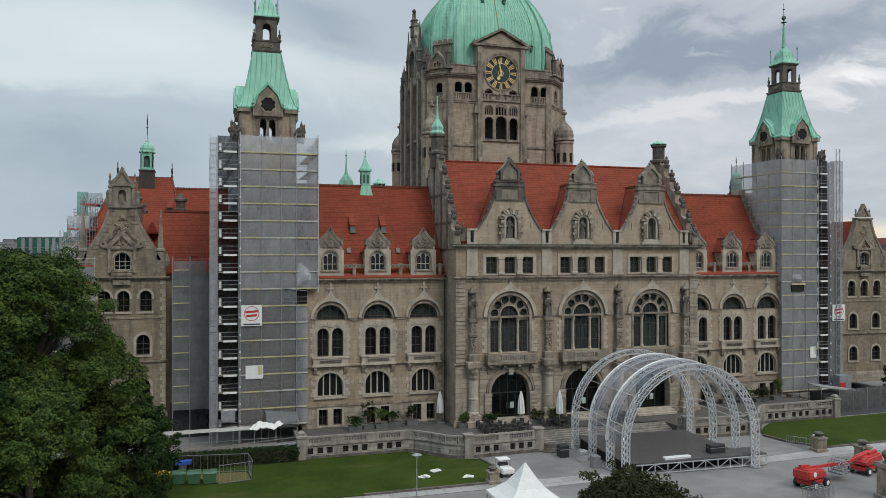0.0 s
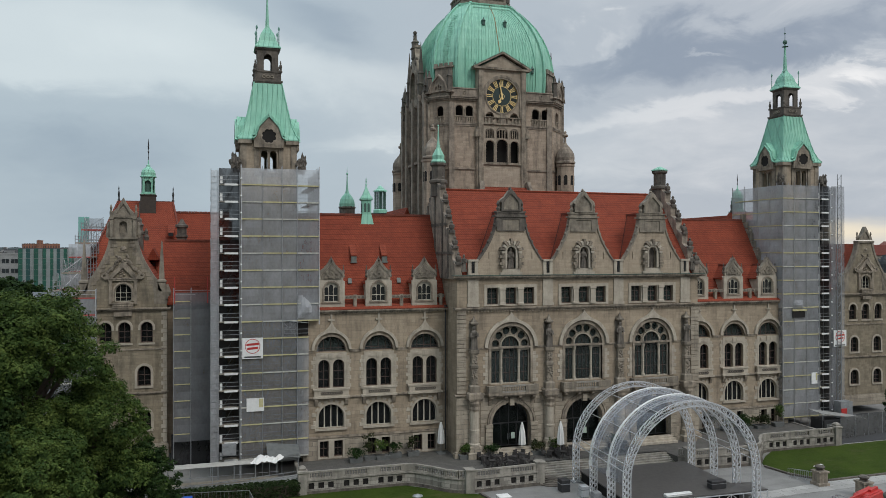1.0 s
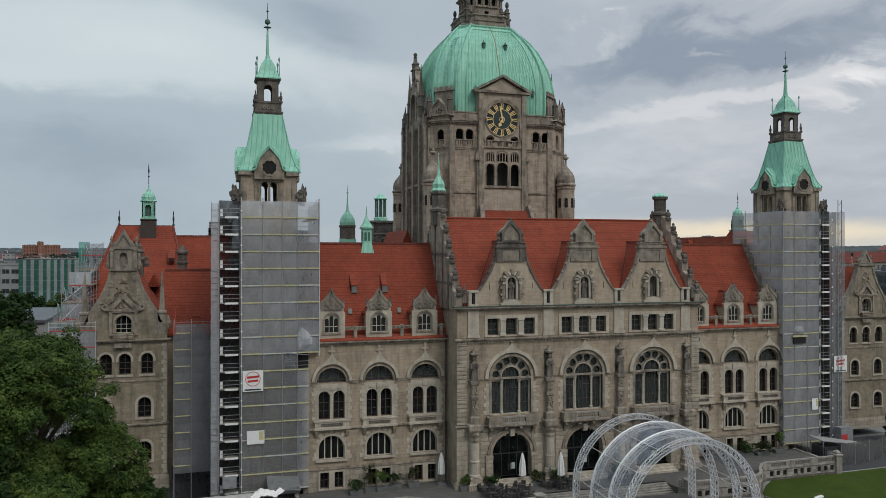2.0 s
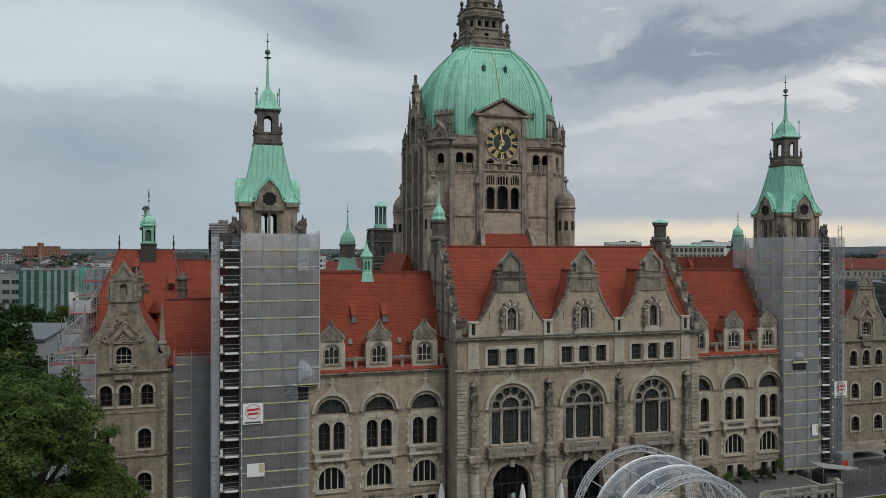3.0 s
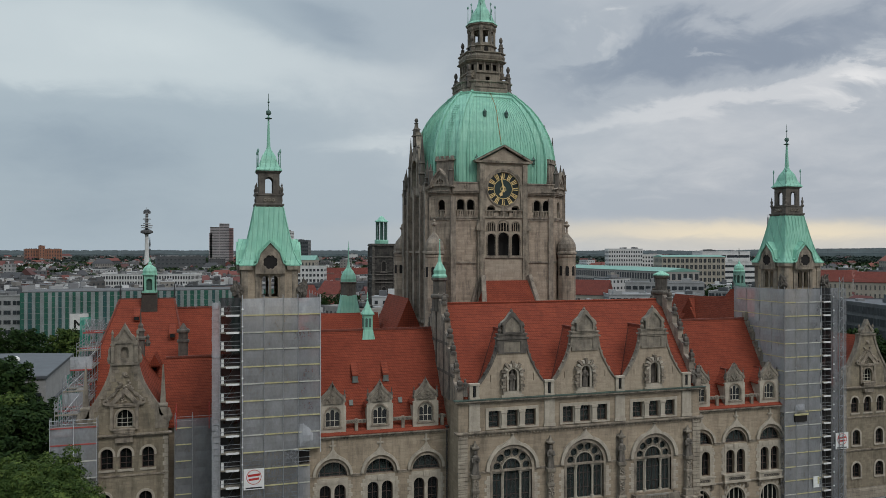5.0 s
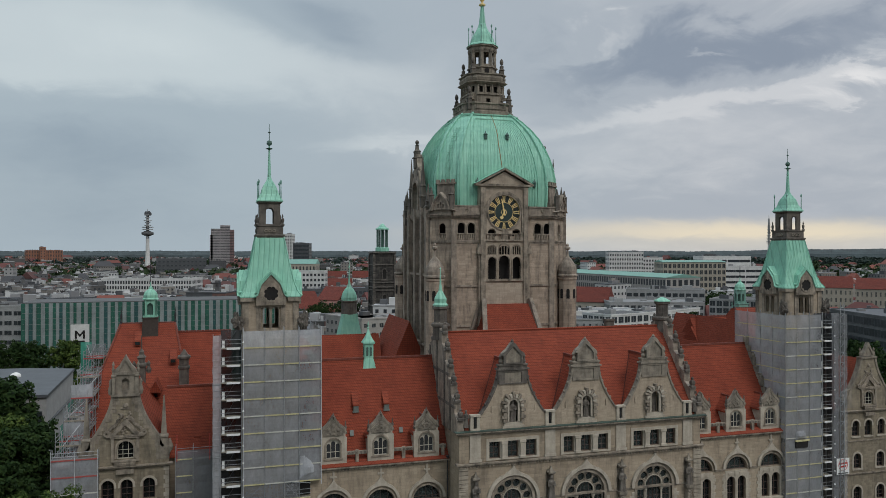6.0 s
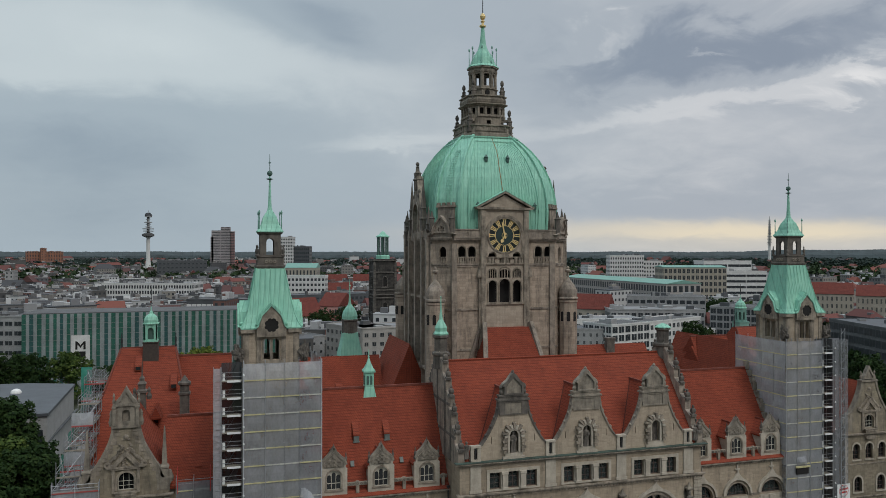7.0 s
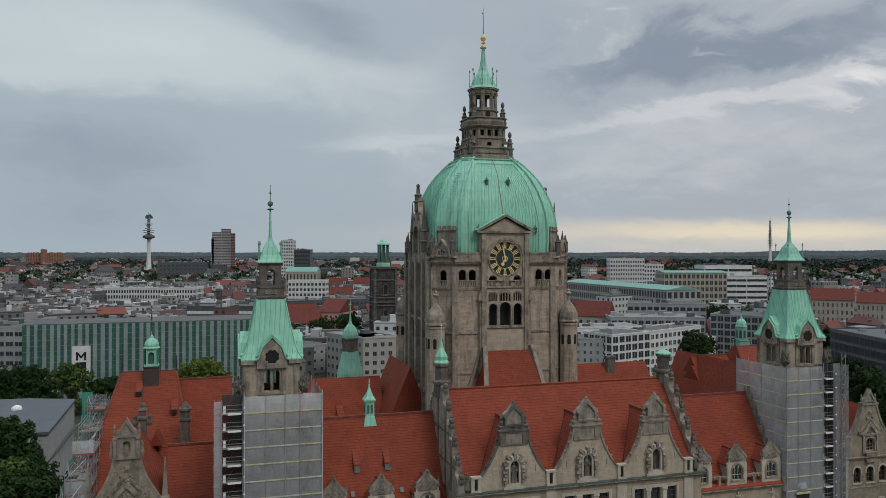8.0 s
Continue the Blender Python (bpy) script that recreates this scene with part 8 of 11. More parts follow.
def tower_scaffold(s):
    lab = "netted scaffold round a stair tower with yellow toe boards"
    sc = thing("scaffold", lab, "scaffold", group="tower scaffolds")
    y0, y1 = 3.3, 14.6
    if s < 0:
        xs = [-43.74, -41.2, -38.9, -37.1, -34.44]
        top = 36.0
    else:
        xs = [34.75, 36.85, 39.15, 41.5]
        top = 36.0
    zs = [34.0 - LIFT * k for k in range(17)]
    base = zs[-1]
    # front sheets
    for a, b in zip(xs, xs[1:]):
        for z in [top] + zs[:-1]:
            lo = z - LIFT
            if z == top:
                lo = zs[0]
            if s < 0 and a > -38 and 15.5 < z < 18.5:
                continue
            bb = b
            if s < 0 and b == xs[-1] and z < 18:
                bb = -35.7
            net_panel(sc, (a, y0), (bb, y0), lo, z, SHEET_LIGHT if z > top - 0.5 and s < 0 else SHEET_MID if s > 0 or z > 18.0 or a > -37.5 else SHEET)
    # side sheet over the wing roof; light through it is put in as paler grey
    ys = [y0, 5.9, 8.6, 11.6, y1]
    xe = xs[-1] if s < 0 else xs[0]
    for a, b in zip(ys, ys[1:]):
        for z in [top] + zs[:8]:
            lo = zs[0] if z == top else z - LIFT
            p, q = ((xe, a), (xe, b)) if s < 0 else ((xe, b), (xe, a))
            net_panel(sc, p, q, lo, z, SHEET_LIGHT)
    if s > 0:
        for z in zs[8:-1]:
            net_panel(sc, (xe, y0 + 0.9), (xe, y0), z - LIFT, z, SHEET)
    # tubes
    for x in xs:
        end = x in (xs[0], xs[-1])
        tube(sc, (x, y0 - 0.16, 17.0 if s < 0 and x == xs[-1] else G), (x, y0 - 0.16, top + 0.4), "standard", 0.09 if end else 0.05, PALE_TUBE if end and s < 0 else STEEL)
        tube(sc, (x, y0 + 1.1, G), (x, y0 + 1.1, top + 0.4), "standard", 0.07)
    for y in ys[1:]:
        tube(sc, (xe, y, 19.0), (xe, y, top + 0.4), "standard", 0.07)
    for k, z in enumerate(zs):
        for a, b in zip(xs, xs[1:]):
            bm = bmesh.new()
            hi = b if not (s < 0 and b == xs[-1] and z < 17) else -35.7
            box(bm, a + 0.05, hi - 0.05, y0 - 0.12, y0 - 0.08, z - 0.07, z + 0.08)
            part("toe_board", bm, YELLOW if (k + int(a)) % 3 else PALE_BOARD, sc)
        bm = bmesh.new()
        box(bm, xs[0], xs[-1] - (1.2 if s < 0 and z < 17 else 0), y0 + 0.1, y0 + 1.1, z - 0.05, z)
        part("deck", bm, PLANK, sc)
        for h in (0.5, 1.0):
            tube(sc, (xs[0], y0 + 0.05, z + h), (xs[-1] - (1.2 if s < 0 and z < 17 else 0), y0 + 0.05, z + h), "guard_rail", 0.05)
        if k < 8:
            bm = bmesh.new()
            box(bm, xe - 0.04, xe + 0.04, y0, y1, z - 0.05, z + 0.08)
            part("toe_board", bm, YELLOW, sc)
            bm = bmesh.new()
            w0, w1 = sorted((xe, xe + s * 1.1))
            box(bm, w0, w1, y0 + 1.1, y1, z - 0.05, z)
            part("deck", bm, PLANK, sc)
    for k in range(0, 16, 2):
        tube(sc, (xs[0], y0 + 0.12, zs[k + 1]), (xs[1], y0 + 0.12, zs[k]), "brace", 0.06)
        tube(sc, (xs[2], y0 + 0.12, zs[k]), (xs[3], y0 + 0.12, zs[k + 1]), "brace", 0.06)
    # open ladder bay beside the sheets
    if s < 0:
        deck_bay(sc, -46.3, -43.9, y0 + 0.1, y0 + 1.4, base, 34.5)
        for z in [top - 0.4] + zs[:-1]:
            lo = zs[0] if z > 34.5 else z - LIFT
            net_panel(sc, (-47.2, y0 - 0.1), (-46.35, y0 - 0.1), lo, z, SHEET_LIGHT, 0.05)
        for a, b in ((14.0, 9.0), (9.0, y0)):
            for z in zs[:-1]:
                net_panel(sc, (-47.2, a), (-47.2, b), z - LIFT, z, SHEET_LIGHT)
        for x in (-47.2, -46.4):
            tube(sc, (x, y0 - 0.2, G), (x, y0 - 0.2, 35.8), "standard", 0.06)
        for k in range(48):
            tube(sc, (-47.2, y0 - 0.2, 1.0 + 0.72 * k), (-46.4, y0 - 0.2, 1.0 + 0.72 * k), "rung", 0.04)
        bm = bmesh.new()
        box(bm, -45.9, -44.3, y0 - 1.0, y0 - 0.1, 1.9, 3.1)
        part("hoist_cage", bm, STEEL, sc, "grey goods hoist cage")
    else:
        deck_bay(sc, 41.5, 43.7, y0 + 0.1, y0 + 1.4, base, 34.5)
        for z in [top] + zs[:-1]:
            lo = zs[0] if z == top else z - LIFT
            net_panel(sc, (43.8, y0 - 0.1), (46.3, y0 - 0.1), lo, z, SHEET, 0.08)
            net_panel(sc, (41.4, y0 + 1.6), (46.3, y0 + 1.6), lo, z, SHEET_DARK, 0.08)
        # hoist mast
        for x in (44.6, 45.3):
            tube(sc, (x, y0 - 0.5, G), (x, y0 - 0.5, 37.8), "mast_rail", 0.08)
        for k in range(52):
            z = G + 0.75 * k
            tube(sc, (44.6, y0 - 0.5, z), (45.3, y0 - 0.5, z + 0.75 if k % 2 else z), "mast_lacing", 0.05)
        bm = bmesh.new()
        box(bm, 43.9, 46.1, y0 - 1.8, y0 - 0.5, 0.6, 3.2)
        part("hoist_cage", bm, STEEL, sc, "grey goods hoist cage")
        bm = bmesh.new()
        box(bm, 43.95, 45.0, y0 - 1.85, y0 - 1.8, 0.9, 2.2)
        part("notice", bm, RED, sc, "red site notice")
    # lamps on the ladder bay
    bm = bmesh.new()
    for z in zs[::1]:
        turned(bm, [(0.05, z + 0.6), (0.13, z + 0.7), (0.05, z + 0.85)], (-43.75 if s < 0 else 43.75, y0 - 0.25), 6)
    ob = part("lamp", bm, WHITE, sc)
    ob["kind"] = "stuff"
    # loose sheet ends
    if s < 0:
        net_panel(sc, (-37.0, y0 - 0.1), (-35.0, y0 + 0.3), 17.8, 20.6, SHEET_LIGHT, 0.5, "loose_sheet")
        # black box stands in for the shade inside the open bay
        bm = bmesh.new()
        box(bm, -38.6, -35.7, y0 + 0.6, y0 + 1.0, 15.6, 17.7)
        part("open_bay", bm, DARKVOID, sc)
        tube(sc, (-38.9, y0 - 0.1, 17.6), (-35.7, y0 - 0.1, 17.2), "ledger", 0.08)
    else:
        net_panel(sc, (36.6, y0 - 0.1), (38.4, y0 - 0.2), 17.2, 18.6, SHEET_MID, 0.5, "loose_sheet")
        # black box in place of the shaded gap between sheets
        bm = bmesh.new()
        box(bm, 36.6, 38.8, y0 - 0.2, y0 + 0.4, 16.0, 17.0)
        part("open_bay", bm, DARKVOID, sc)
        bm = bmesh.new()
        box(bm, 36.4, 39.0, y0 - 0.35, y0 - 0.2, 17.0, 17.25)
        part("toe_board", bm, YELLOW, sc)


def banner(x0, x1, z0, z1, y, ring=True):
    """A white tarpaulin with a red ring and red bars."""
    ob = thing("banner", "white tarpaulin banner with a red ring, tied to the scaffold" if ring else "plain white tarpaulin with a yellow patch, tied to the scaffold", "banner", group="scaffold banners")
    net = raw("sheet", [(x0, y, z0), (x1, y, z0), (x1, y, z1), (x0, y, z1), (x0, y + 0.03, z0), (x1, y + 0.03, z0), (x1, y + 0.03, z1), (x0, y + 0.03, z1)], [(0, 1, 2, 3), (7, 6, 5, 4), (0, 4, 5, 1), (1, 5, 6, 2), (2, 6, 7, 3), (3, 7, 4, 0)], WHITE, ob)
    cx, cz, w = (x0 + x1) / 2, (z0 + z1) / 2, x1 - x0
    if ring:
        bm = bmesh.new()
        plate(bm, disc(cx, cz + 0.1 * w, 0.37 * w, 24), [disc(cx, cz + 0.1 * w, 0.34 * w, 24)], y - 0.02, y - 0.005)
        part("ring", bm, RED, ob)
        for dz, hw in ((0.2, 0.3), (0.0, 0.26)):
            bm = bmesh.new()
            plate(bm, [(cx - hw * w, cz + dz * w - 0.08 * w), (cx + hw * w, cz + dz * w - 0.04 * w), (cx + hw * w, cz + dz * w + 0.07 * w), (cx - hw * w, cz + dz * w + 0.03 * w)], (), y - 0.02, y - 0.005)
            part("bar", bm, RED, ob)
        bm = bmesh.new()
        plate(bm, rect(cx - 0.4 * w, cx + 0.4 * w, z0 + 0.05 * w, z0 + 0.12 * w), (), y - 0.02, y - 0.005)
        part("bar", bm, IRON, ob)
    else:
        bm = bmesh.new()
        plate(bm, rect(x1 - 0.3 * w, x1 - 0.05 * w, z0 + 0.3 * (z1 - z0), z1 - 0.1), (), y - 0.02, y - 0.005)
        part("patch", bm, YELLOW, ob)


for s in (-1, 1):
    tower_scaffold(s)
banner(-43.6, -41.2, 13.1, 15.6, 3.05)
banner(-43.1, -41.05, 6.75, 8.35, 3.05, False)
banner(44.0, 46.4, 11.4, 13.9, 2.95)
banner(39.9, 41.0, 5.9, 7.6, 3.05, False)


def recess_scaffold():
    """Dark netting across the recess between pavilion and tower."""
    sc = thing("scaffold", "dark netted scaffold across the recess beside the pavilion", "scaffold")
    y = 9.0
    xs = [-51.65, -49.6, -47.25]
    for a, b in zip(xs, xs[1:]):
        for k in range(9):
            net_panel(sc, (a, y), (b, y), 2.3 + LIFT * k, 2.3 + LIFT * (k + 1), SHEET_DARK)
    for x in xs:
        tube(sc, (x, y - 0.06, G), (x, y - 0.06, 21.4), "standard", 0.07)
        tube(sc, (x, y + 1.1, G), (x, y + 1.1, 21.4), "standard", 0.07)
    # doubled black net paints the shade at the recess foot
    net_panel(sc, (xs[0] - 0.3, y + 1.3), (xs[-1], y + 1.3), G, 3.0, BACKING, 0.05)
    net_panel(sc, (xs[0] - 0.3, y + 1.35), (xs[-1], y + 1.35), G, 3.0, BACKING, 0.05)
    for k in range(9):
        z = 3.2 + LIFT * k
        bm = bmesh.new()
        box(bm, xs[0] + 0.1, xs[1] - 0.1, y - 0.14, y - 0.08, z, z + 0.12)
        part("toe_board", bm, YELLOW, sc)
        bm = bmesh.new()
        box(bm, xs[0], xs[-1], y + 0.1, y + 1.1, z - 0.15, z - 0.1)
        part("deck", bm, PLANK, sc)
    for z in (20.6, 21.1):
        tube(sc, (xs[0], y, z), (xs[-1], y, z), "guard_rail", 0.05)
    for x in (-51.5, -47.6):
        tube(sc, (x, y - 0.1, 19.5), (x, y - 0.1, 22.8), "red_post", 0.09, RED)


def pavilion_scaffold():
    """An open scaffold with platforms at many heights along the pavilion's outer side."""
    sc = thing("scaffold", "open tube scaffold with red-edged platforms beside the pavilion", "scaffold")
    rnd = random.Random(5)
    cols = [(-63.4, -66.2)]
    ys = [12.0 + 2.6 * k for k in range(12)]
    for (xa, xb) in cols:
        for j, y in enumerate(ys):
            top = min(29.4, 20.3 + 0.95 * j + (0.6 if j % 2 else 0))
            for x in (xa, xa - 0.7, (xa + xb) / 2, xb + 0.7, xb):
                tube(sc, (x, y + rnd.uniform(-0.3, 0.3), G), (x, y, top + rnd.uniform(0.4, 1.2)), "standard", 0.08, STEEL)
            k = 0
            z = 2.5 + LIFT * (3 + j // 2)
            while z < top:
                if j < len(ys) - 1:
                    for x in (xa, xb):
                        for h in (0.5, 1.0):
                            tube(sc, (x, y, z + h), (x, ys[j + 1], z + h), "guard_rail", 0.05, STEEL)
                    bm = bmesh.new()
                    side = rnd.choice((0.0, 1.4))
                    box(bm, xb + side, xb + side + 1.4, y + 0.1, ys[j + 1] - 0.1, z - 0.06, z)
                    part("deck", bm, GREY_PLANK, sc)
                    tube(sc, (xb + rnd.uniform(0, 1.2), y, z), (xa - rnd.uniform(0, 1.2), ys[j + 1], z + rnd.choice((0.0, LIFT))), "brace", 0.06, PALE_TUBE)
                    tube(sc, (xb + rnd.uniform(0, 2.8), y + rnd.uniform(0, 2.4), z - 0.8), (xb + rnd.uniform(0, 2.8), y + rnd.uniform(0, 2.4), z + rnd.uniform(1.0, 2.2)), "standard", 0.06, PALE_TUBE)
                if z > 14 + 0.8 * j:
                    bm = bmesh.new()
                    box(bm, xb, xa, y - 0.05, y + 0.05, z - 0.1, z + 0.10)
                    part("toe_board", bm, FADED if rnd.random() < 0.6 else PLANK, sc)
                    tube(sc, (xb, y, z + 0.5), (xa, y, z + 0.5), "guard_rail", 0.05)
                    net_panel(sc, (xb, y + 0.02), (xa, y + 0.02), z, z + LIFT * 0.9, (SHEET, GREEN_NET, SHEET_LIGHT)[(j + k) % 3], 0.1) if (j * 3 + k) % 7 == 0 else None
                    if j % 2 == 0:
                        tube(sc, (xb, y, z), (xa, y, z + LIFT), "brace", 0.05)
                z += LIFT
                k += 1
    for j in (0, 1, 2, 4, 5):
        top = 20.3 + 0.95 * j
        if j < 2:
            net_panel(sc, (-66.2, ys[j]), (-63.4, ys[j]), top - 3.4, top - 1.6, SHEET_MID, 0.15)
        else:
            net_panel(sc, (-66.25, ys[j] + 2.6), (-66.25, ys[j]), top - 2.6, top + 0.6, GREEN_NET, 0.2)
    net_panel(sc, (-67.2, 39.0), (-65.6, 39.0), 21.0, 31.4, GREEN_NET, 0.2)
    net_panel(sc, (-66.3, 30.0), (-65.2, 30.0), 18.0, 22.0, GREEN_NET, 0.2)


def corner_scaffold():
    """A netted scaffold bay that stands before the pavilion's outer corner."""
    sc = thing("scaffold", "pale netted scaffold bay at the corner of the pavilion", "scaffold")
    y = 10.3
    xs = [-65.9, -63.3, -60.7]
    for x in xs:
        tube(sc, (x, y - 0.08, G), (x, y - 0.08, 21.4), "standard", 0.07, PALE_TUBE)
        tube(sc, (x, y + 0.9, G), (x, y + 0.9, 21.4), "standard", 0.07)
    for a, b in zip(xs, xs[1:]):
        for k in range(8):
            net_panel(sc, (a, y), (b, y), 3.8 + LIFT * k, 3.8 + LIFT * (k + 1), SHEET_MID if k > 4 else SHEET, 0.12)
    for k in range(9):
        z = 3.8 + LIFT * k
        bm = bmesh.new()
        box(bm, xs[0], xs[-1], y + 0.05, y + 0.9, z - 0.06, z)
        part("deck", bm, GREY_PLANK, sc)
        bm = bmesh.new()
        box(bm, xs[0], xs[-1], y - 0.07, y - 0.02, z - 0.08, z + 0.08)
        part("toe_board", bm, FADED if k > 6 else PALE_BOARD, sc)
    for z in (20.75, 21.2):
        tube(sc, (xs[0], y, z), (xs[-1], y, z), "guard_rail", 0.05, PALE_TUBE)
    net_panel(sc, (xs[0], y + 5.0), (xs[0], y), 16.1, 20.3, SHEET_MID, 0.12)


recess_scaffold()
pavilion_scaffold()
corner_scaffold()

# ---------------------------------------------------------------- arched stage roof
FILM = Nodes("clear_roof_film")
FILM.bsdf.inputs["Base Color"].default_value = (0.30, 0.32, 0.36, 1)
FILM.bsdf.inputs["Roughness"].default_value = 0.22
clear = FILM.n("ShaderNodeBsdfTransparent")
joiner = FILM.n("ShaderNodeMixShader")
FILM.put(joiner.inputs[0], FILM.ramp(FILM.noise(0.55, 5, 0.65), ((0.32, 0.22), (0.70, 0.68))))
FILM.nt.links.new(clear.outputs[0], joiner.inputs[1])
FILM.nt.links.new(FILM.bsdf.outputs[0], joiner.inputs[2])
FILM.nt.links.new(joiner.outputs[0], FILM.nt.nodes["Material Output"].inputs[0])
FILM = FILM.mat
STAGE_FLOOR = plain("dark_stage_boards", (0.085, 0.08, 0.076), 0.5)
CASE = plain("black_flight_case", (0.03, 0.03, 0.032), 0.5)


def arch_curve(n=30, r=8.1, legs=3.75, w=0.0):
    """Points of the stilted arch in (u, z): up one leg, over, and down."""
    pts = [(-r, G + legs * k / 6) for k in range(6)]
    pts += [(-r * math.cos(math.pi * k / n), G + legs + (r - 0.3) * math.sin(math.pi * k / n)) for k in range(n + 1)]
    pts += [(r, G + legs * k / 6) for k in range(5, -1, -1)]
    return pts


def stage_roof():
    st = thing("stage_roof", "arched aluminium truss stage roof with clear film over a dark stage", "stage")
    # the arch stands slightly turned to the facade
    base = Matrix.Translation((1.75, -21.4, 0)) @ Matrix.Rotation(radians(-1.8), 4, "Z")
    lines = arch_curve()
    inner = [(u * 0.925, z - (0.0 if abs(u) > 8.09 and z < G + 3.65 else 0.55 * math.sin(max(0.0, math.pi * 0.5 * min(1, (z - G - 3.75) / 7.0))))) for u, z in lines]
    depths = (0.0, 3.4, 7.6, 12.2)
    for d in depths:
        truss = None
        for half in (-0.28, 0.28):
            bm = bmesh.new()
            for row in (lines, inner):
                for (a, b), (c, e) in zip(row, row[1:]):
                    beam(bm, base @ Vector((a, d + half, b)), base @ Vector((c, d + half, e)), 0.085)
            if truss is None:
                truss = part("truss_arch", bm, ALU, st, "bright lattice aluminium arch")
            else:
                part("chord", bm, ALU, truss)
        bm = bmesh.new()
        for k in range(len(lines) - 1):
            (a, b), (c, e) = lines[k], lines[k + 1]
            (a2, b2), (c2, e2) = inner[k], inner[k + 1]
            for half in (-0.28, 0.28):
                beam(bm, base @ Vector((a, d + half, b)), base @ Vector((c2, d + half, e2)), 0.05)
                beam(bm, base @ Vector((a2, d + half, b2)), base @ Vector((a, d + half, b)), 0.05)
            beam(bm, base @ Vector((a, d - 0.28, b)), base @ Vector((c, d + 0.28, e)), 0.05)
            beam(bm, base @ Vector((a2, d + 0.28, b2)), base @ Vector((c2, d - 0.28, e2)), 0.05)
        if 0 < d < 12:
            strip = bmesh.new()
            over = [(u * 1.012, z + 0.1) for u, z in lines[5:-9]]
            for (a, b), (c, e) in zip(over, over[1:]):
                beam(strip, base @ Vector((a, d, b)), base @ Vector((c, d, e)), 0.34, 0.06)
            part("keder_strip", strip, WHITE, truss, "white strip that clamps the film")
        lace = part("lacing", bm, ALU, truss)
        lace["kind"] = "stuff"
        for u in (-7.8, 7.8):
            bm = bmesh.new()
            q = base @ Vector((u, d, 0))
            box(bm, q.x - 0.55, q.x + 0.55, q.y - 0.55, q.y + 0.55, G, G + 0.12)
            part("foot_plate", bm, STEEL, truss)
    # purlins and film in three bays; the film stops above the legs
    for (d0, d1) in zip(depths, depths[1:]):
        ks = list(range(5, len(lines) - 10))
        rows = []
        for f in range(7):
            d = d0 + 0.3 + (d1 - d0 - 0.6) * f / 6
            sag = 0.12 * math.sin(math.pi * f / 6)
            rows.append([tuple(base @ Vector((lines[k][0] * (1 - sag / 7), d, lines[k][1] - sag))) for k in ks])
        verts = [p for row in rows for p in row]
        n = len(ks)
        faces = [(j * n + i, j * n + i + 1, (j + 1) * n + i + 1, (j + 1) * n + i) for j in range(6) for i in range(n - 1)]
        if d1 < 12:
            film = raw("film", verts, faces, FILM, st, "clear wet plastic film", True)
            film.visible_shadow = False
        for k in (8, 12, 16, 21, 26, 30, 34):
            if k < len(lines):
                bm = bmesh.new()
                beam(bm, base @ Vector((lines[k][0], d0, lines[k][1])), base @ Vector((lines[k][0], d1, lines[k][1])), 0.07)
                part("purlin", bm, ALU, st)
        for sgn in (0, 1):
            k = 7 if sgn == 0 else len(lines) - 8
            bm = bmesh.new()
            beam(bm, base @ Vector((lines[k][0], d0, lines[k][1])), base @ Vector((lines[k][0], d1, lines[k][1] + 0.1)), 0.08)
            part("edge_beam", bm, ALU, st)
    # stage deck on a tube frame
    bm = bmesh.new()
    for row in ((G + 1.15, G + 1.3),):
        loft(bm, [[tuple(base @ Vector((x, y, z))) for x, y in ((-7.25, 0.45), (9.6, 0.45), (9.6, 3.2), (7.0, 3.4), (7.0, 12.6), (-7.25, 12.6))] for z in row])
    part("stage_deck", bm, STAGE_FLOOR, st, "dark boarded stage floor")
    for k in range(12):
        u = -7.2 + 16.7 * k / 11
        tube(st, base @ Vector((u, 0.4, G)), base @ Vector((u, 0.4, G + 1.15)), "deck_leg", 0.08, PALE_TUBE)
        if k < 11:
            tube(st, base @ Vector((u, 0.4, G + (0.1 if k % 2 else 1.1))), base @ Vector((u + 1.518, 0.4, G + (1.1 if k % 2 else 0.1))), "deck_brace", 0.06, PALE_TUBE)
    for z in (G + 0.15, G + 1.1):
        tube(st, base @ Vector((-7.2, 0.36, z)), base @ Vector((9.5, 0.36, z)), "deck_ledger", 0.09, PALE_TUBE)
    # black block paints the shade below the deck
    bm = bmesh.new()
    loft(bm, [[tuple(base @ Vector((x, y, z))) for x, y in ((-7.0, 1.6), (6.8, 1.6), (6.8, 12.4), (-7.0, 12.4))] for z in (G, G + 1.1)])
    part("under_stage", bm, DARKVOID, st)
    # ramps, cases and drum shapes
    for x, y, w, d, h, mat, name, lab in ((4.4, 2.2, 1.9, 0.9, 0.9, CASE, "flight_case", "black flight case standing on the stage"), (-1.2, 1.0, 3.2, 0.6, 0.3, WHITE, "truss_section", "white truss section lying on the stage"),
                                          (-9.0, 4.5, 0.9, 0.9, 1.3, STEEL, "equipment_rack", "grey equipment rack beside the stage"), (-9.2, 7.2, 0.9, 0.8, 1.2, ALU, "equipment_rack", "pale equipment rack beside the stage"),
                                          (-10.6, 9.4, 1.1, 1.1, 1.4, CASE, "flight_case", "black flight case beside the stage"), (-6.9, -0.9, 1.1, 0.9, 0.5, WHITE, "ballast_block", "white ballast block at a truss foot")):
        ob = thing(name, lab, "equipment")
        z = G + 1.3 if x > -6 else G
        bm = bmesh.new()
        q = base @ Vector((x, y, 0))
        box(bm, q.x - w / 2, q.x + w / 2, q.y - d / 2, q.y + d / 2, z, z + h)
        bmesh.ops.bevel(bm, geom=bm.edges, offset=0.05, segments=1, affect="EDGES")
        part("body", bm, mat, ob)
        bm = bmesh.new()
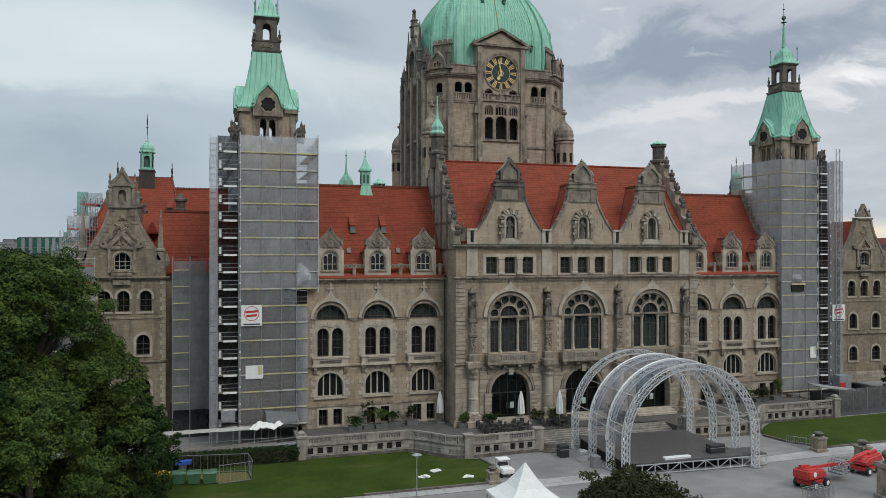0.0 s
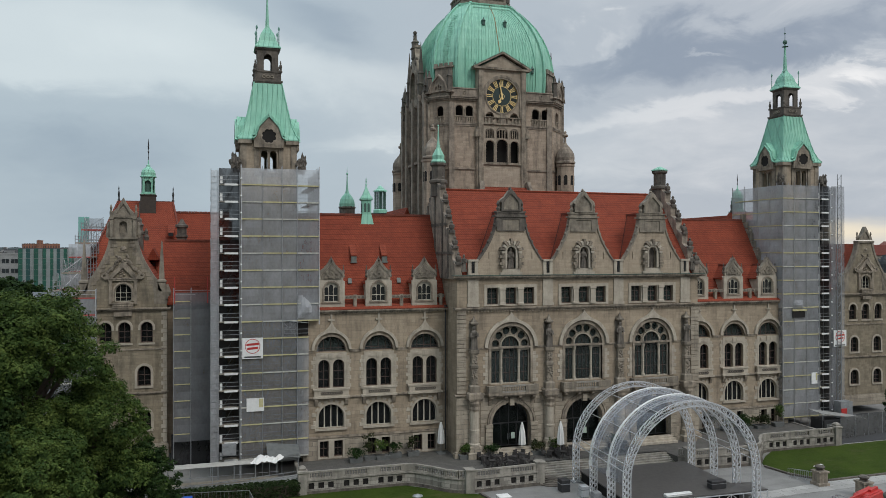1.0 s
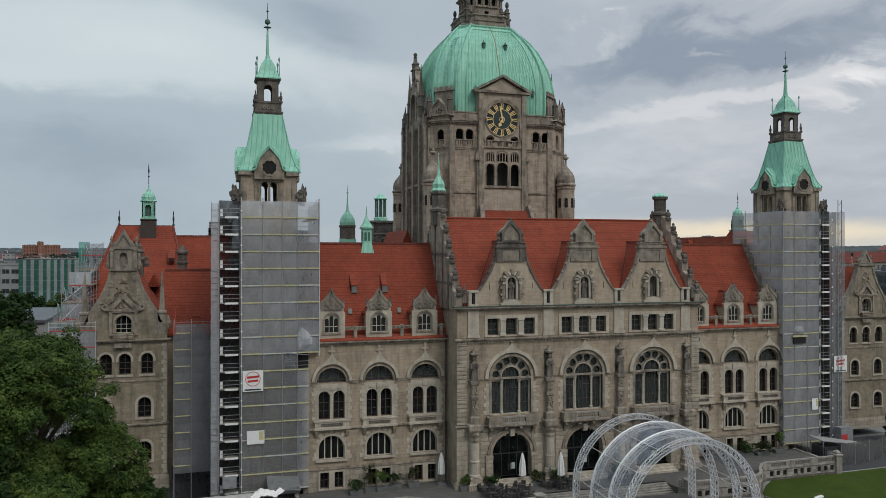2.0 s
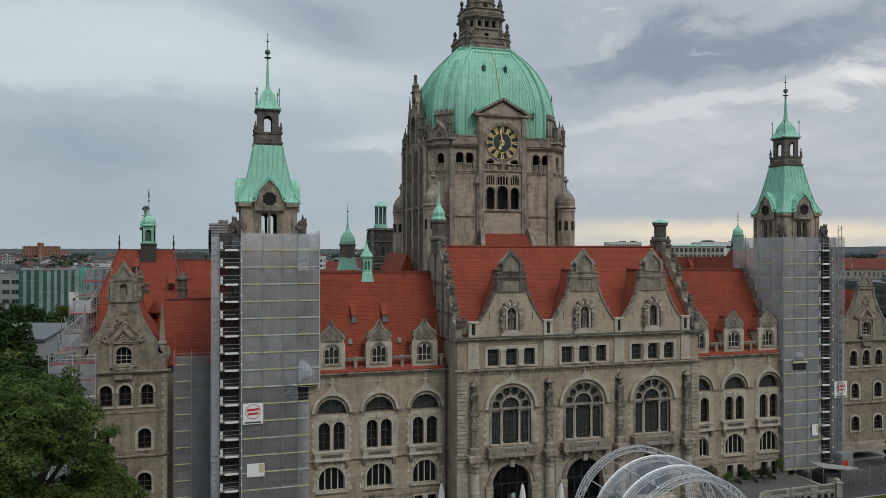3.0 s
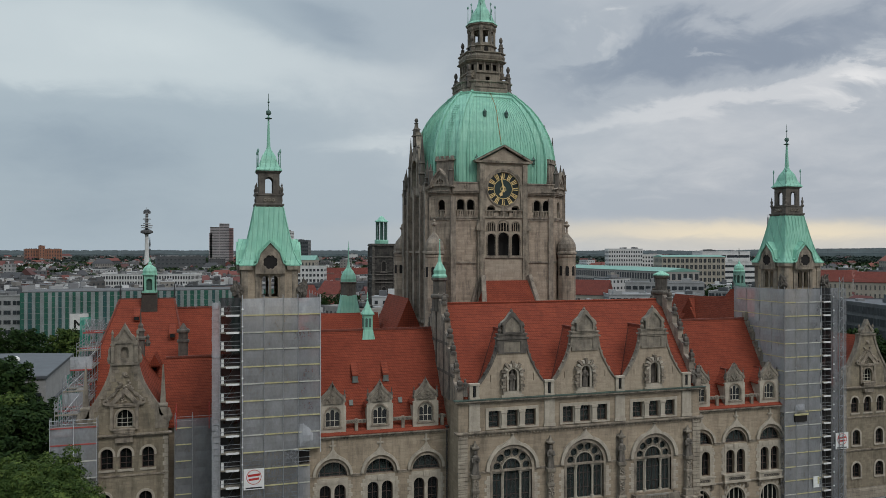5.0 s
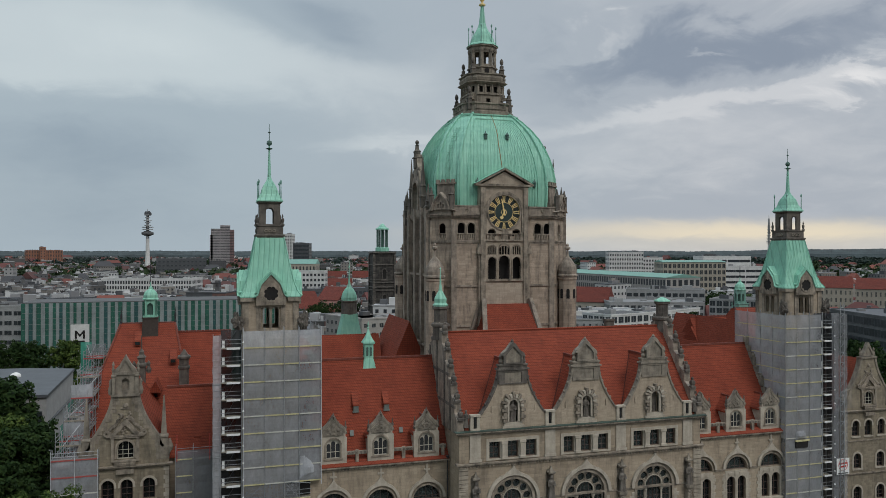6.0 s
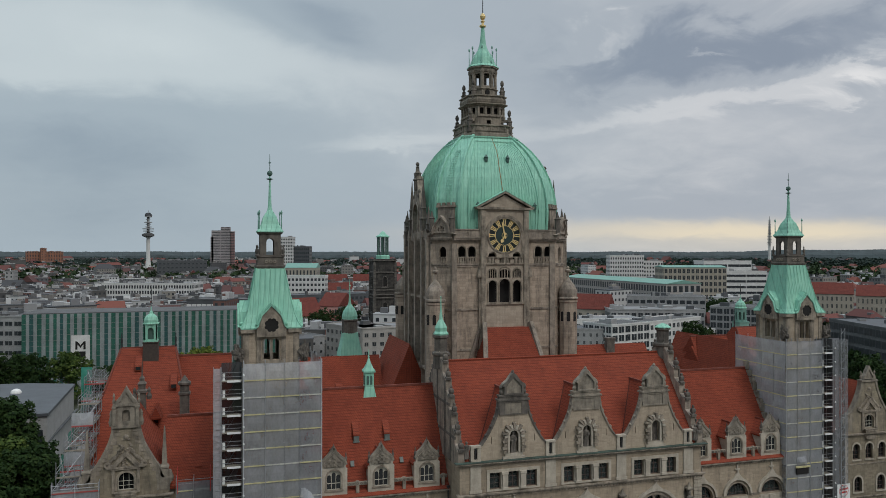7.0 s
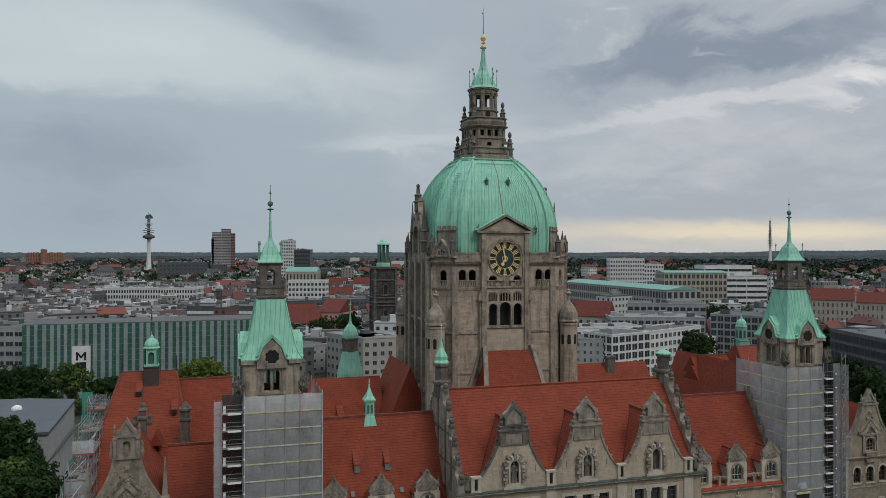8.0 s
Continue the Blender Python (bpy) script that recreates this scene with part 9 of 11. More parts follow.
        box(bm, q.x - w / 2 - 0.02, q.x + w / 2 + 0.02, q.y - d / 2 - 0.02, q.y + d / 2 + 0.02, z + h * 0.62, z + h * 0.68)
        part("lid_seam", bm, STEEL, ob)


stage_roof()

# ---------------------------------------------------------------- loose things on the ground
CANVAS = plain("white_canvas", (0.72, 0.71, 0.68), 0.75, 0, 0.08)
CANVAS_GREY = plain("creased_cream_canvas", (0.36, 0.345, 0.315), 0.8, 0, 0.15)
POT = plain("grey_planter", (0.13, 0.135, 0.13), 0.8)
RATTAN = plain("dark_rattan", (0.045, 0.04, 0.038), 0.7)
BIN_GREEN = plain("green_bin_plastic", (0.055, 0.13, 0.07), 0.5)
BIN_YELLOW = plain("yellow_bin_lid", (0.65, 0.45, 0.03), 0.5)
BLUE = plain("blue_paint", (0.03, 0.11, 0.50), 0.5)
TYRE = plain("black_rubber", (0.02, 0.02, 0.02), 0.8)
LEAF = foliage("leaf_green", (0.013, 0.031, 0.008), (0.043, 0.073, 0.016), (0.110, 0.146, 0.034))
LEAF_YELLOW = foliage("leaf_yellow_green", (0.035, 0.055, 0.008), (0.085, 0.115, 0.018), (0.16, 0.19, 0.035))
LEAF_DARK = foliage("leaf_dark_green", (0.007, 0.018, 0.005), (0.017, 0.037, 0.009), (0.037, 0.060, 0.015))
OLIVE = foliage("dark_olive_needles", (0.009, 0.015, 0.005), (0.022, 0.031, 0.010), (0.046, 0.048, 0.018))
HEDGE = foliage("hedge_green", (0.010, 0.020, 0.007), (0.022, 0.038, 0.012), (0.036, 0.054, 0.018))
BARK = plain("rough_bark", (0.085, 0.065, 0.05), 0.95)


def leaves(points, size, seed, facing=None):
    """Leaf blades, one at each point: vertices and faces. facing: the way that each one looks, roughly."""
    r = np.random.RandomState(seed)
    n = len(points)
    p = np.asarray(points, float)
    if facing is None:
        a = r.normal(size=(n, 3))
        a[:, 2] *= 0.55
    else:
        face = np.asarray(facing, float) + r.normal(size=(n, 3)) * 0.42 + np.array((0, 0, 0.25))
        a = np.cross(face, r.normal(size=(n, 3)))
    a /= np.linalg.norm(a, axis=1)[:, None]
    b = np.cross(a, r.normal(size=(n, 3)) if facing is None else face)
    b /= np.linalg.norm(b, axis=1)[:, None]
    s = size * r.uniform(0.6, 1.35, (n, 1))
    quad = np.stack([p - a * s, p + b * s * 0.55, p + a * s, p - b * s * 0.55], axis=1).reshape(-1, 3)
    return quad.tolist(), (np.arange(n * 4).reshape(-1, 4)).tolist()


def clump_points(centres, count, seed, flat=0.8):
    """Points on the skins of uneven clumps, and the way out of each; centres are rows of x, y, z, radius."""
    r = np.random.RandomState(seed)
    out, ways = [], []
    for x, y, z, rad in centres:
        n = max(6, int(count * rad * rad))
        d = r.normal(size=(n, 3))
        d /= np.linalg.norm(d, axis=1)[:, None]
        d[:, 2] = np.where(d[:, 2] < -0.35, -d[:, 2], d[:, 2])
        lump = 1 + 0.22 * np.sin(d[:, 0] * 5 + x) * np.sin(d[:, 1] * 5 + y) + 0.14 * np.sin(d[:, 2] * 9 + z + d[:, 0] * 6)
        rr = rad * r.uniform(0.62, 1.05, (n, 1)) ** 0.6 * lump[:, None]
        out.append(np.array((x, y, z)) + d * rr * np.array((1, 1, flat)))
        ways.append(d)
    return np.vstack(out), np.vstack(ways)


def tree(at, height, radius, seed, leaf=0.34, density=42, low=0.22, material=None, label="tall leafy broadleaf tree with a dense dark green crown", clumps=64, group=""):
    x0, y0 = at
    t = thing("tree", label, "tree", (0, 0, 0), group)
    r = random.Random(seed)
    bm = bmesh.new()
    tr = 0.028 * height
    turned(bm, [(tr * 1.5, G), (tr, G + 0.06 * height), (tr * 0.8, G + 0.4 * height), (tr * 0.3, G + 0.85 * height)], at, 9)
    part("trunk", bm, BARK, t)
    centres = []
    for k in range(clumps):
        f = (k + 0.5) / clumps
        z = G + height * (low + (0.94 - low) * f)
        span = radius * math.sqrt(max(0.05, 1 - (2 * (f - 0.36) / (1.28 if f > 0.36 else 1.6)) ** 2))
        a = k * 2.4 + r.uniform(-0.5, 0.5)
        d = span * r.uniform(0.62, 0.95)
        big = (x0 + d * math.cos(a), y0 + d * math.sin(a), z + r.uniform(-0.6, 0.6), radius * r.uniform(0.18, 0.30))
        centres.append(big)
        for _ in range(5):
            b, e = a + r.uniform(-1.3, 1.3), r.uniform(-0.5, 0.9)
            centres.append((big[0] + big[3] * 0.95 * math.cos(b), big[1] + big[3] * 0.95 * math.sin(b), big[2] + big[3] * e, big[3] * r.uniform(0.28, 0.50)))
    for k in range(10):
        centres.append((x0 + r.uniform(-0.4, 0.4) * radius, y0 + r.uniform(-0.4, 0.4) * radius, G + height * r.uniform(0.45, 0.85), radius * 0.36))
    bm = bmesh.new()
    for c in centres[:clumps * 6:30]:
        mid = Vector((x0, y0, G + (c[2] - G) * 0.6))
        beam(bm, mid, c[:3], tr * 0.45)
    part("limb", bm, BARK, t)
    points, ways = clump_points(centres, density, seed)
    v, f = leaves(points, leaf, seed, ways)
    raw("crown", v, f, material or LEAF, t)
    return t


def shrub(at, z, height, radius, seed, material=None, leaf=0.12, dens=220):
    """Foliage alone, as one part."""
    r = random.Random(seed)
    cs = [(at[0] + r.uniform(-1, 1) * radius * 0.6, at[1] + r.uniform(-1, 1) * radius * 0.6, z + height * r.uniform(0.25, 0.85), radius * r.uniform(0.35, 0.6)) for _ in range(9)]
    points, ways = clump_points(cs, dens, seed, 1.0)
    return leaves(points, leaf, seed, ways)


def planter(x, y, z, w, h, plant_h, seed, mat=None):
    ob = thing("planter", "grey planter box with a green shrub on the terrace", "planter", group="terrace planters")
    bm = bmesh.new()
    square(bm, [(w * 0.44, z), (w * 0.5, z + h), (w * 0.43, z + h), (w * 0.4, z + h - 0.08)], (x, y), 1.4, 0.8)
    part("box", bm, POT, ob)
    v, f = shrub((x, y), z + h, plant_h * 1.15, w * 0.85, seed)
    raw("shrub", v, f, mat or (LEAF, LEAF_DARK, OLIVE)[seed % 3], ob)
    for k in range(5):
        tube(ob, (x + 0.1 * (k - 2), y, z + h - 0.05), (x + 0.2 * (k - 2), y + 0.05, z + h + plant_h * 0.7), "stem", 0.03, BARK)


for k, (x, y, w, h, ph) in enumerate(((-30.1, 1.9, 1.2, 0.6, 0.9), (-28.2, 2.6, 1.1, 0.5, 2.6), (-26.6, 2.3, 1.3, 0.5, 1.9), (-24.9, 2.7, 1.1, 0.6, 1.0), (-22.6, 2.7, 1.1, 0.6, 1.7), (-16.8, -0.6, 1.1, 0.6, 0.8), (-13.4, -1.2, 1.2, 0.5, 1.0), (-7.2, -1.2, 1.2, 0.5, 1.0), (-4.9, -1.6, 1.1, 0.5, 1.2), (3.6, -2.0, 1.2, 0.6, 1.1), (21.5, 2.6, 1.2, 0.6, 1.9), (24.3, 2.6, 1.2, 0.6, 1.0), (27.5, 2.7, 1.6, 0.5, 1.1), (30.2, 2.5, 1.6, 0.5, 1.0), (33.4, 2.7, 1.2, 0.6, 2.2))):
    planter(x, y, 0.0, w, h, ph, 100 + k)


def parasol(x, y, z, h):
    """A closed parasol in its sleeve, on a weighted foot."""
    ob = thing("parasol", "closed white parasol on a weighted foot", "parasol", group="terrace parasols")
    bm = bmesh.new()
    turned(bm, [(0.045, z), (0.045, z + h)], (x, y), 8)
    part("pole", bm, STEEL, ob)
    bm = bmesh.new()
    prof = [(0.2, 0.30), (0.42, 0.33), (0.40, 0.5), (0.33, 0.7), (0.2, 0.88), (0.08, 0.98), (0.02, 1.0)]
    n = 14
    loft(bm, [[(x + (r * (1.15 if k % 2 else 0.85)) * math.cos(2 * math.pi * k / n), y + r * (1.15 if k % 2 else 0.85) * math.sin(2 * math.pi * k / n), z + f * h) for k in range(n)] for r, f in prof])
    part("canopy", bm, CANVAS, ob)
    bm = bmesh.new()
    square(bm, [(0.5, z), (0.5, z + 0.18), (0.12, z + 0.22)], (x, y))
    part("foot", bm, POT, ob)


parasol(-18.9, 2.7, 0.0, 4.1)
parasol(-9.3, -1.2, 0.0, 4.3)
parasol(-4.6, -2.6, 0.0, 4.4)


def cafe_chair_mesh():
    tmp = thing("cafe_chair", "dark rattan cafe chair on the terrace", "chair", (0, 0, 0), "cafe chairs")
    bm = bmesh.new()
    box(bm, -0.28, 0.28, -0.28, 0.28, 0.40, 0.50)
    part("seat", bm, RATTAN, tmp)
    bm = bmesh.new()
    box(bm, -0.28, 0.28, 0.22, 0.30, 0.50, 0.95)
    part("backrest", bm, RATTAN, tmp)
    for sx in (-1, 1):
        for sy in (-1, 1):
            bm = bmesh.new()
            box(bm, sx * 0.25 - 0.03, sx * 0.25 + 0.03, sy * 0.25 - 0.03, sy * 0.25 + 0.03, 0, 0.4)
            part("leg", bm, RATTAN, tmp)
        bm = bmesh.new()
        box(bm, sx * 0.27 - 0.03, sx * 0.27 + 0.03, -0.26, 0.26, 0.66, 0.71)
        part("armrest", bm, RATTAN, tmp)
    return tmp


def cafe_table_mesh():
    tmp = thing("cafe_table", "small dark round cafe table on the terrace", "table", (0, 0, 0), "cafe tables")
    bm = bmesh.new()
    turned(bm, [(0.42, 0.71), (0.42, 0.75)], (0, 0), 16)
    part("tabletop", bm, RATTAN, tmp)
    bm = bmesh.new()
    turned(bm, [(0.28, 0), (0.05, 0.05), (0.04, 0.71)], (0, 0), 10)
    part("pedestal", bm, IRON, tmp)
    return tmp


def cafe():
    chair, table = cafe_chair_mesh(), cafe_table_mesh()
    r = random.Random(3)
    spots = [(-14.6, -4.6), (-13.2, -3.0), (-12.6, -5.4), (-11.4, -3.6), (-10.6, -5.2), (-10.0, -2.6), (-14.8, -2.4), (-6.0, -2.6), (-4.4, -1.8), (-4.6, -3.4), (-3.0, -2.4), (3.2, -3.0), (4.6, -2.4)]
    for k, (x, y) in enumerate(spots):
        if k == 0:
            table.matrix_basis = pose(x, y, 0)
        else:
            copy_thing(table, pose(x, y, 0))
        for j in range(4):
            a = 90 * j + r.uniform(-25, 25) + 45
            m = pose(x + 0.8 * math.cos(radians(a)), y + 0.8 * math.sin(radians(a)), 0, 0, 0, a - 90)
            if k == 0 and j == 0:
                chair.matrix_basis = m
            else:
                copy_thing(chair, m)


cafe()


def pagoda_tent(x, y):
    ob = thing("pagoda_tent", "white pointed canvas pagoda tent on the forecourt", "tent")
    z = G
    bm = bmesh.new()
    prof = [(2.6, 2.4), (2.6, 2.65), (2.0, 3.0), (1.3, 3.6), (0.7, 4.4), (0.28, 5.1), (0.06, 5.5)]
    square(bm, [(r, z + h) for r, h in prof], (x, y))
    part("roof", bm, CANVAS, ob)
    for sx in (-1, 1):
        for sy in (-1, 1):
            tube(ob, (x + sx * 2.5, y + sy * 2.5, z), (x + sx * 2.5, y + sy * 2.5, z + 2.5), "leg", 0.08)
    bm = bmesh.new()
    turned(bm, [(0.05, z + 5.45), (0.09, z + 5.55), (0.01, z + 5.7)], (x, y), 6)
    part("finial", bm, STEEL, ob)


pagoda_tent(-21.4, -30.8)


def street_lamp(x, y, h):
    ob = thing("street_lamp", "slim grey lamp post with a disc head on the lawn edge", "street lamp")
    bm = bmesh.new()
    turned(bm, [(0.09, G), (0.07, G + 0.5), (0.05, G + h)], (x, y), 8)
    part("post", bm, STEEL, ob)
    bm = bmesh.new()
    turned(bm, [(0.05, G + h - 0.35), (0.14, G + h - 0.3), (0.14, G + h - 0.1), (0.5, G + h), (0.5, G + h + 0.05), (0.1, G + h + 0.2)], (x, y), 14)
    part("shade", bm, STEEL, ob)


street_lamp(-28.1, -20.2, 3.9)


def stone_pillar(x, y, h, w, urn=True):
    ob = thing("stone_pillar", "weathered stone gate pillar with a carved top", "pillar", group="lawn pillars")
    bm = bmesh.new()
    square(bm, [(w * 0.62, G), (w * 0.62, G + 0.3), (w * 0.5, G + 0.4), (w * 0.5, G + h * 0.62), (w * 0.6, G + h * 0.66), (w * 0.6, G + h * 0.74)], (x, y))
    part("shaft", bm, TRIM, ob)
    bm = bmesh.new()
    turned(bm, [(w * 0.4, G + h * 0.74), (w * 0.3, G + h * 0.8), (w * 0.45, G + h * 0.88), (w * 0.48, G + h * 0.94), (w * 0.3, G + h)], (x, y), 10)
    part("urn", bm, TRIM_DARK, ob)


stone_pillar(21.2, -18.3, 2.3, 1.2)
stone_pillar(22.6, -23.2, 2.4, 1.2)
stone_pillar(-19.7, -18.6, 1.7, 1.0)
stone_pillar(14.6, -34.2, 4.6, 1.7)


def boom_lift(x, y, turn, folded=True):
    """Articulated lift: chassis with four wheels, turntable, boom and cage."""
    ob = thing("boom_lift", "red articulated boom lift parked on the gravel", "boom lift", (x, y, G), "boom lifts")
    ob.rotation_euler = (0, 0, radians(turn))
    bm = bmesh.new()
    box(bm, -1.5, 1.5, -0.8, 0.8, 0.45, 0.85)
    bmesh.ops.bevel(bm, geom=bm.edges, offset=0.08, segments=2, affect="EDGES")
    part("chassis", bm, RED, ob)
    for sx in (-1, 1):
        for sy in (-1, 1):
            bm = bmesh.new()
            turned(bm, [(0.3, -0.17), (0.45, -0.15), (0.45, 0.15), (0.3, 0.17)], (0, 0), 18)
            for v in bm.verts:
                v.co = Vector((sx * 1.05 + v.co.x, sy * 0.9 + v.co.z, 0.45 + v.co.y))
            wheel = part("wheel", bm, TYRE, ob)
            bm = bmesh.new()
            turned(bm, [(0.05, -0.19), (0.24, -0.18), (0.24, 0.18), (0.05, 0.19)], (0, 0), 14)
            for v in bm.verts:
                v.co = Vector((sx * 1.05 + v.co.x, sy * 0.9 + v.co.z, 0.45 + v.co.y))
            part("rim", bm, WHITE, wheel)
    bm = bmesh.new()
    loft(bm, [[(-1.9, -0.85, 0.95), (1.3, -0.85, 0.95), (1.3, 0.85, 0.95), (-1.9, 0.85, 0.95)], [(-2.0, -0.9, 1.2), (1.4, -0.9, 1.2), (1.4, 0.9, 1.2), (-2.0, 0.9, 1.2)], [(-1.9, -0.85, 2.0), (0.9, -0.85, 1.8), (0.9, 0.85, 1.8), (-1.9, 0.85, 2.0)]])
    bmesh.ops.bevel(bm, geom=bm.edges, offset=0.16, segments=3, affect="EDGES")
    part("turntable", bm, RED, ob)
    bm = bmesh.new()
    box(bm, -1.2, 0.6, -0.6, 0.6, 0.8, 1.0)
    part("slewing_ring", bm, IRON, ob)
    bm = bmesh.new()
    beam(bm, (-1.2, 0.0, 1.95), (4.6, 0.0, 1.55), 0.22, 0.26)
    beam(bm, (-1.6, 0.25, 2.1), (-0.2, 0.25, 1.95), 0.3, 0.36)
    part("boom", bm, RED, ob)
    bm = bmesh.new()
    for z in (0.9, 1.4, 1.9):
        for a, b in (((4.7, -0.7), (5.7, -0.7)), ((5.7, -0.7), (5.7, 0.7)), ((5.7, 0.7), (4.7, 0.7)), ((4.7, 0.7), (4.7, -0.7))):
            beam(bm, (*a, z), (*b, z), 0.06)
    for a in ((4.7, -0.7), (5.7, -0.7), (5.7, 0.7), (4.7, 0.7)):
        beam(bm, (*a, 0.8), (*a, 1.9), 0.06)
    box(bm, 4.7, 5.7, -0.7, 0.7, 0.75, 0.85)
    parts("cage_bar", bm, STEEL, ob)
    bm = bmesh.new()
    plate(bm, disc(-0.9, 1.5, 0.26, 12), (), -0.93, -0.88)
    part("badge", bm, WHITE, ob)


boom_lift(10.4, -28.8, 16)
boom_lift(19.4, -26.6, 196)


def crowd_barrier(x, y, turn):
    ob = thing("crowd_barrier", "galvanised steel crowd barrier on the gravel", "barrier", (x, y, G), "crowd barriers")
    ob.rotation_euler = (0, 0, radians(turn))
    bm = bmesh.new()
    for a, b in (((-1.1, 0, 0.15), (-1.1, 0, 1.1)), ((1.1, 0, 0.15), (1.1, 0, 1.1)), ((-1.1, 0, 1.1), (1.1, 0, 1.1)), ((-1.1, 0, 0.2), (1.1, 0, 0.2))):
        beam(bm, a, b, 0.05)
    part("frame", bm, STEEL, ob)
    for k in range(9):
        tube(ob, (-0.9 + 0.225 * k, 0, 0.2), (-0.9 + 0.225 * k, 0, 1.1), "bar", 0.025)
    for s in (-1, 1):
        tube(ob, (s * 0.8, -0.3, 0.03), (s * 0.8, 0.3, 0.03), "foot", 0.05)


for k in range(4):
    crowd_barrier(7.6 + 0.3 * k, -31.6 - 0.35 * k, 10)
crowd_barrier(20.5, -15.6, -50)
crowd_barrier(20.9, -16.2, -50)


def dustbin(x, y, body, lid):
    ob = thing("wheeled_bin", "green wheeled waste container on the lawn" if body is BIN_GREEN else "black waste container with a yellow lid", "bin", (x, y, G), "waste bins")
    bm = bmesh.new()
    loft(bm, [[(-0.55, -0.4, 0.15), (0.55, -0.4, 0.15), (0.55, 0.4, 0.15), (-0.55, 0.4, 0.15)], [(-0.66, -0.5, 1.15), (0.66, -0.5, 1.15), (0.66, 0.5, 1.15), (-0.66, 0.5, 1.15)]])
    part("body", bm, body, ob)
    bm = bmesh.new()
    loft(bm, [[(-0.7, -0.54, 1.15), (0.7, -0.54, 1.15), (0.7, 0.52, 1.15), (-0.7, 0.52, 1.15)], [(-0.66, -0.4, 1.32), (0.66, -0.4, 1.32), (0.66, 0.48, 1.36), (-0.66, 0.48, 1.36)]])
    part("lid", bm, lid, ob)
    for sx in (-0.5, 0.5):
        for sy in (-0.35, 0.35):
            bm = bmesh.new()
            turned(bm, [(0.1, 0.0), (0.1, 0.16)], (sx, sy), 8)
            part("caster", bm, TYRE, ob)


for x, y, b, l in ((-51.6, -9.6, CASE, BIN_YELLOW), (-50.1, -9.9, BIN_GREEN, BIN_GREEN), (-48.6, -10.2, BIN_GREEN, BIN_GREEN), (-47.1, -10.5, BIN_GREEN, BIN_GREEN)):
    dustbin(x, y, b, l)


def site_fence(pts):
    for (a, b), (c, d) in zip(pts, pts[1:]):
        ob = thing("mesh_fence", "wire mesh site fence panel on the lawn", "fence", group="site fence panels")
        for x, y in ((a, b), (c, d)):
            tube(ob, (x, y, G), (x, y, G + 2.0), "post", 0.06)
        for z in (0.15, 1.95):
            tube(ob, (a, b, G + z), (c, d, G + z), "rail", 0.05)
        n = 9
        for k in range(1, n):
            f = k / n
            tube(ob, (a + (c - a) * f, b + (d - b) * f, G + 0.15), (a + (c - a) * f, b + (d - b) * f, G + 1.95), "wire", 0.018)


site_fence([(-50.2, -6.3), (-47.0, -6.8), (-43.2, -7.4), (-42.9, -10.6), (-46.2, -11.2)])
slab("bare_patch", [(-49.5, -7.0), (-43.4, -7.6), (-43.1, -10.6), (-46.0, -11.0)], G + 0.07, G + 0.085, turf("dry_grass", (0.16, 0.12, 0.06), (0.11, 0.11, 0.04), (0.08, 0.09, 0.03)), "dry brown grass inside the fence", "grass")
ob = thing("site_box", "blue lidded site box beside the hedge", "box")
bm = bmesh.new()
box(bm, -50.6, -49.0, -6.0, -5.2, G + 0.9, G + 1.25)
part("lid", bm, BLUE, ob)
bm = bmesh.new()
box(bm, -50.1, -49.5, -5.9, -5.3, G, G + 0.9)
part("body", bm, POT, ob)


def hedge(x0, x1, y0, y1, h, seed):
    ob = thing("hedge", "clipped dark green hedge below the ramp", "hedge")
    bm = bmesh.new()
    box(bm, x0 + 0.15, x1 - 0.15, y0 + 0.15, y1 - 0.15, G, G + h - 0.15)
    part("branch", bm, BARK, ob)
    r = np.random.RandomState(seed)
    n = int((x1 - x0) * 420)
    p = np.column_stack([r.uniform(x0, x1, n), r.uniform(y0, y1, n), r.uniform(G, G + h, n)])
    face = r.randint(0, 5, n)
    p[face < 2, 1] = y0 + r.uniform(-0.06, 0.08, (face < 2).sum())
    p[(face == 2) | (face == 3), 2] = G + h + r.uniform(-0.1, 0.06, ((face == 2) | (face == 3)).sum())
    v, f = leaves(p, 0.13, seed)
    raw("foliage", v, f, HEDGE, ob)


hedge(-53.5, -37.6, -5.1, -3.4, 1.55, 5)
hedge(-70.0, -54.0, -4.2, -2.6, 1.5, 6)


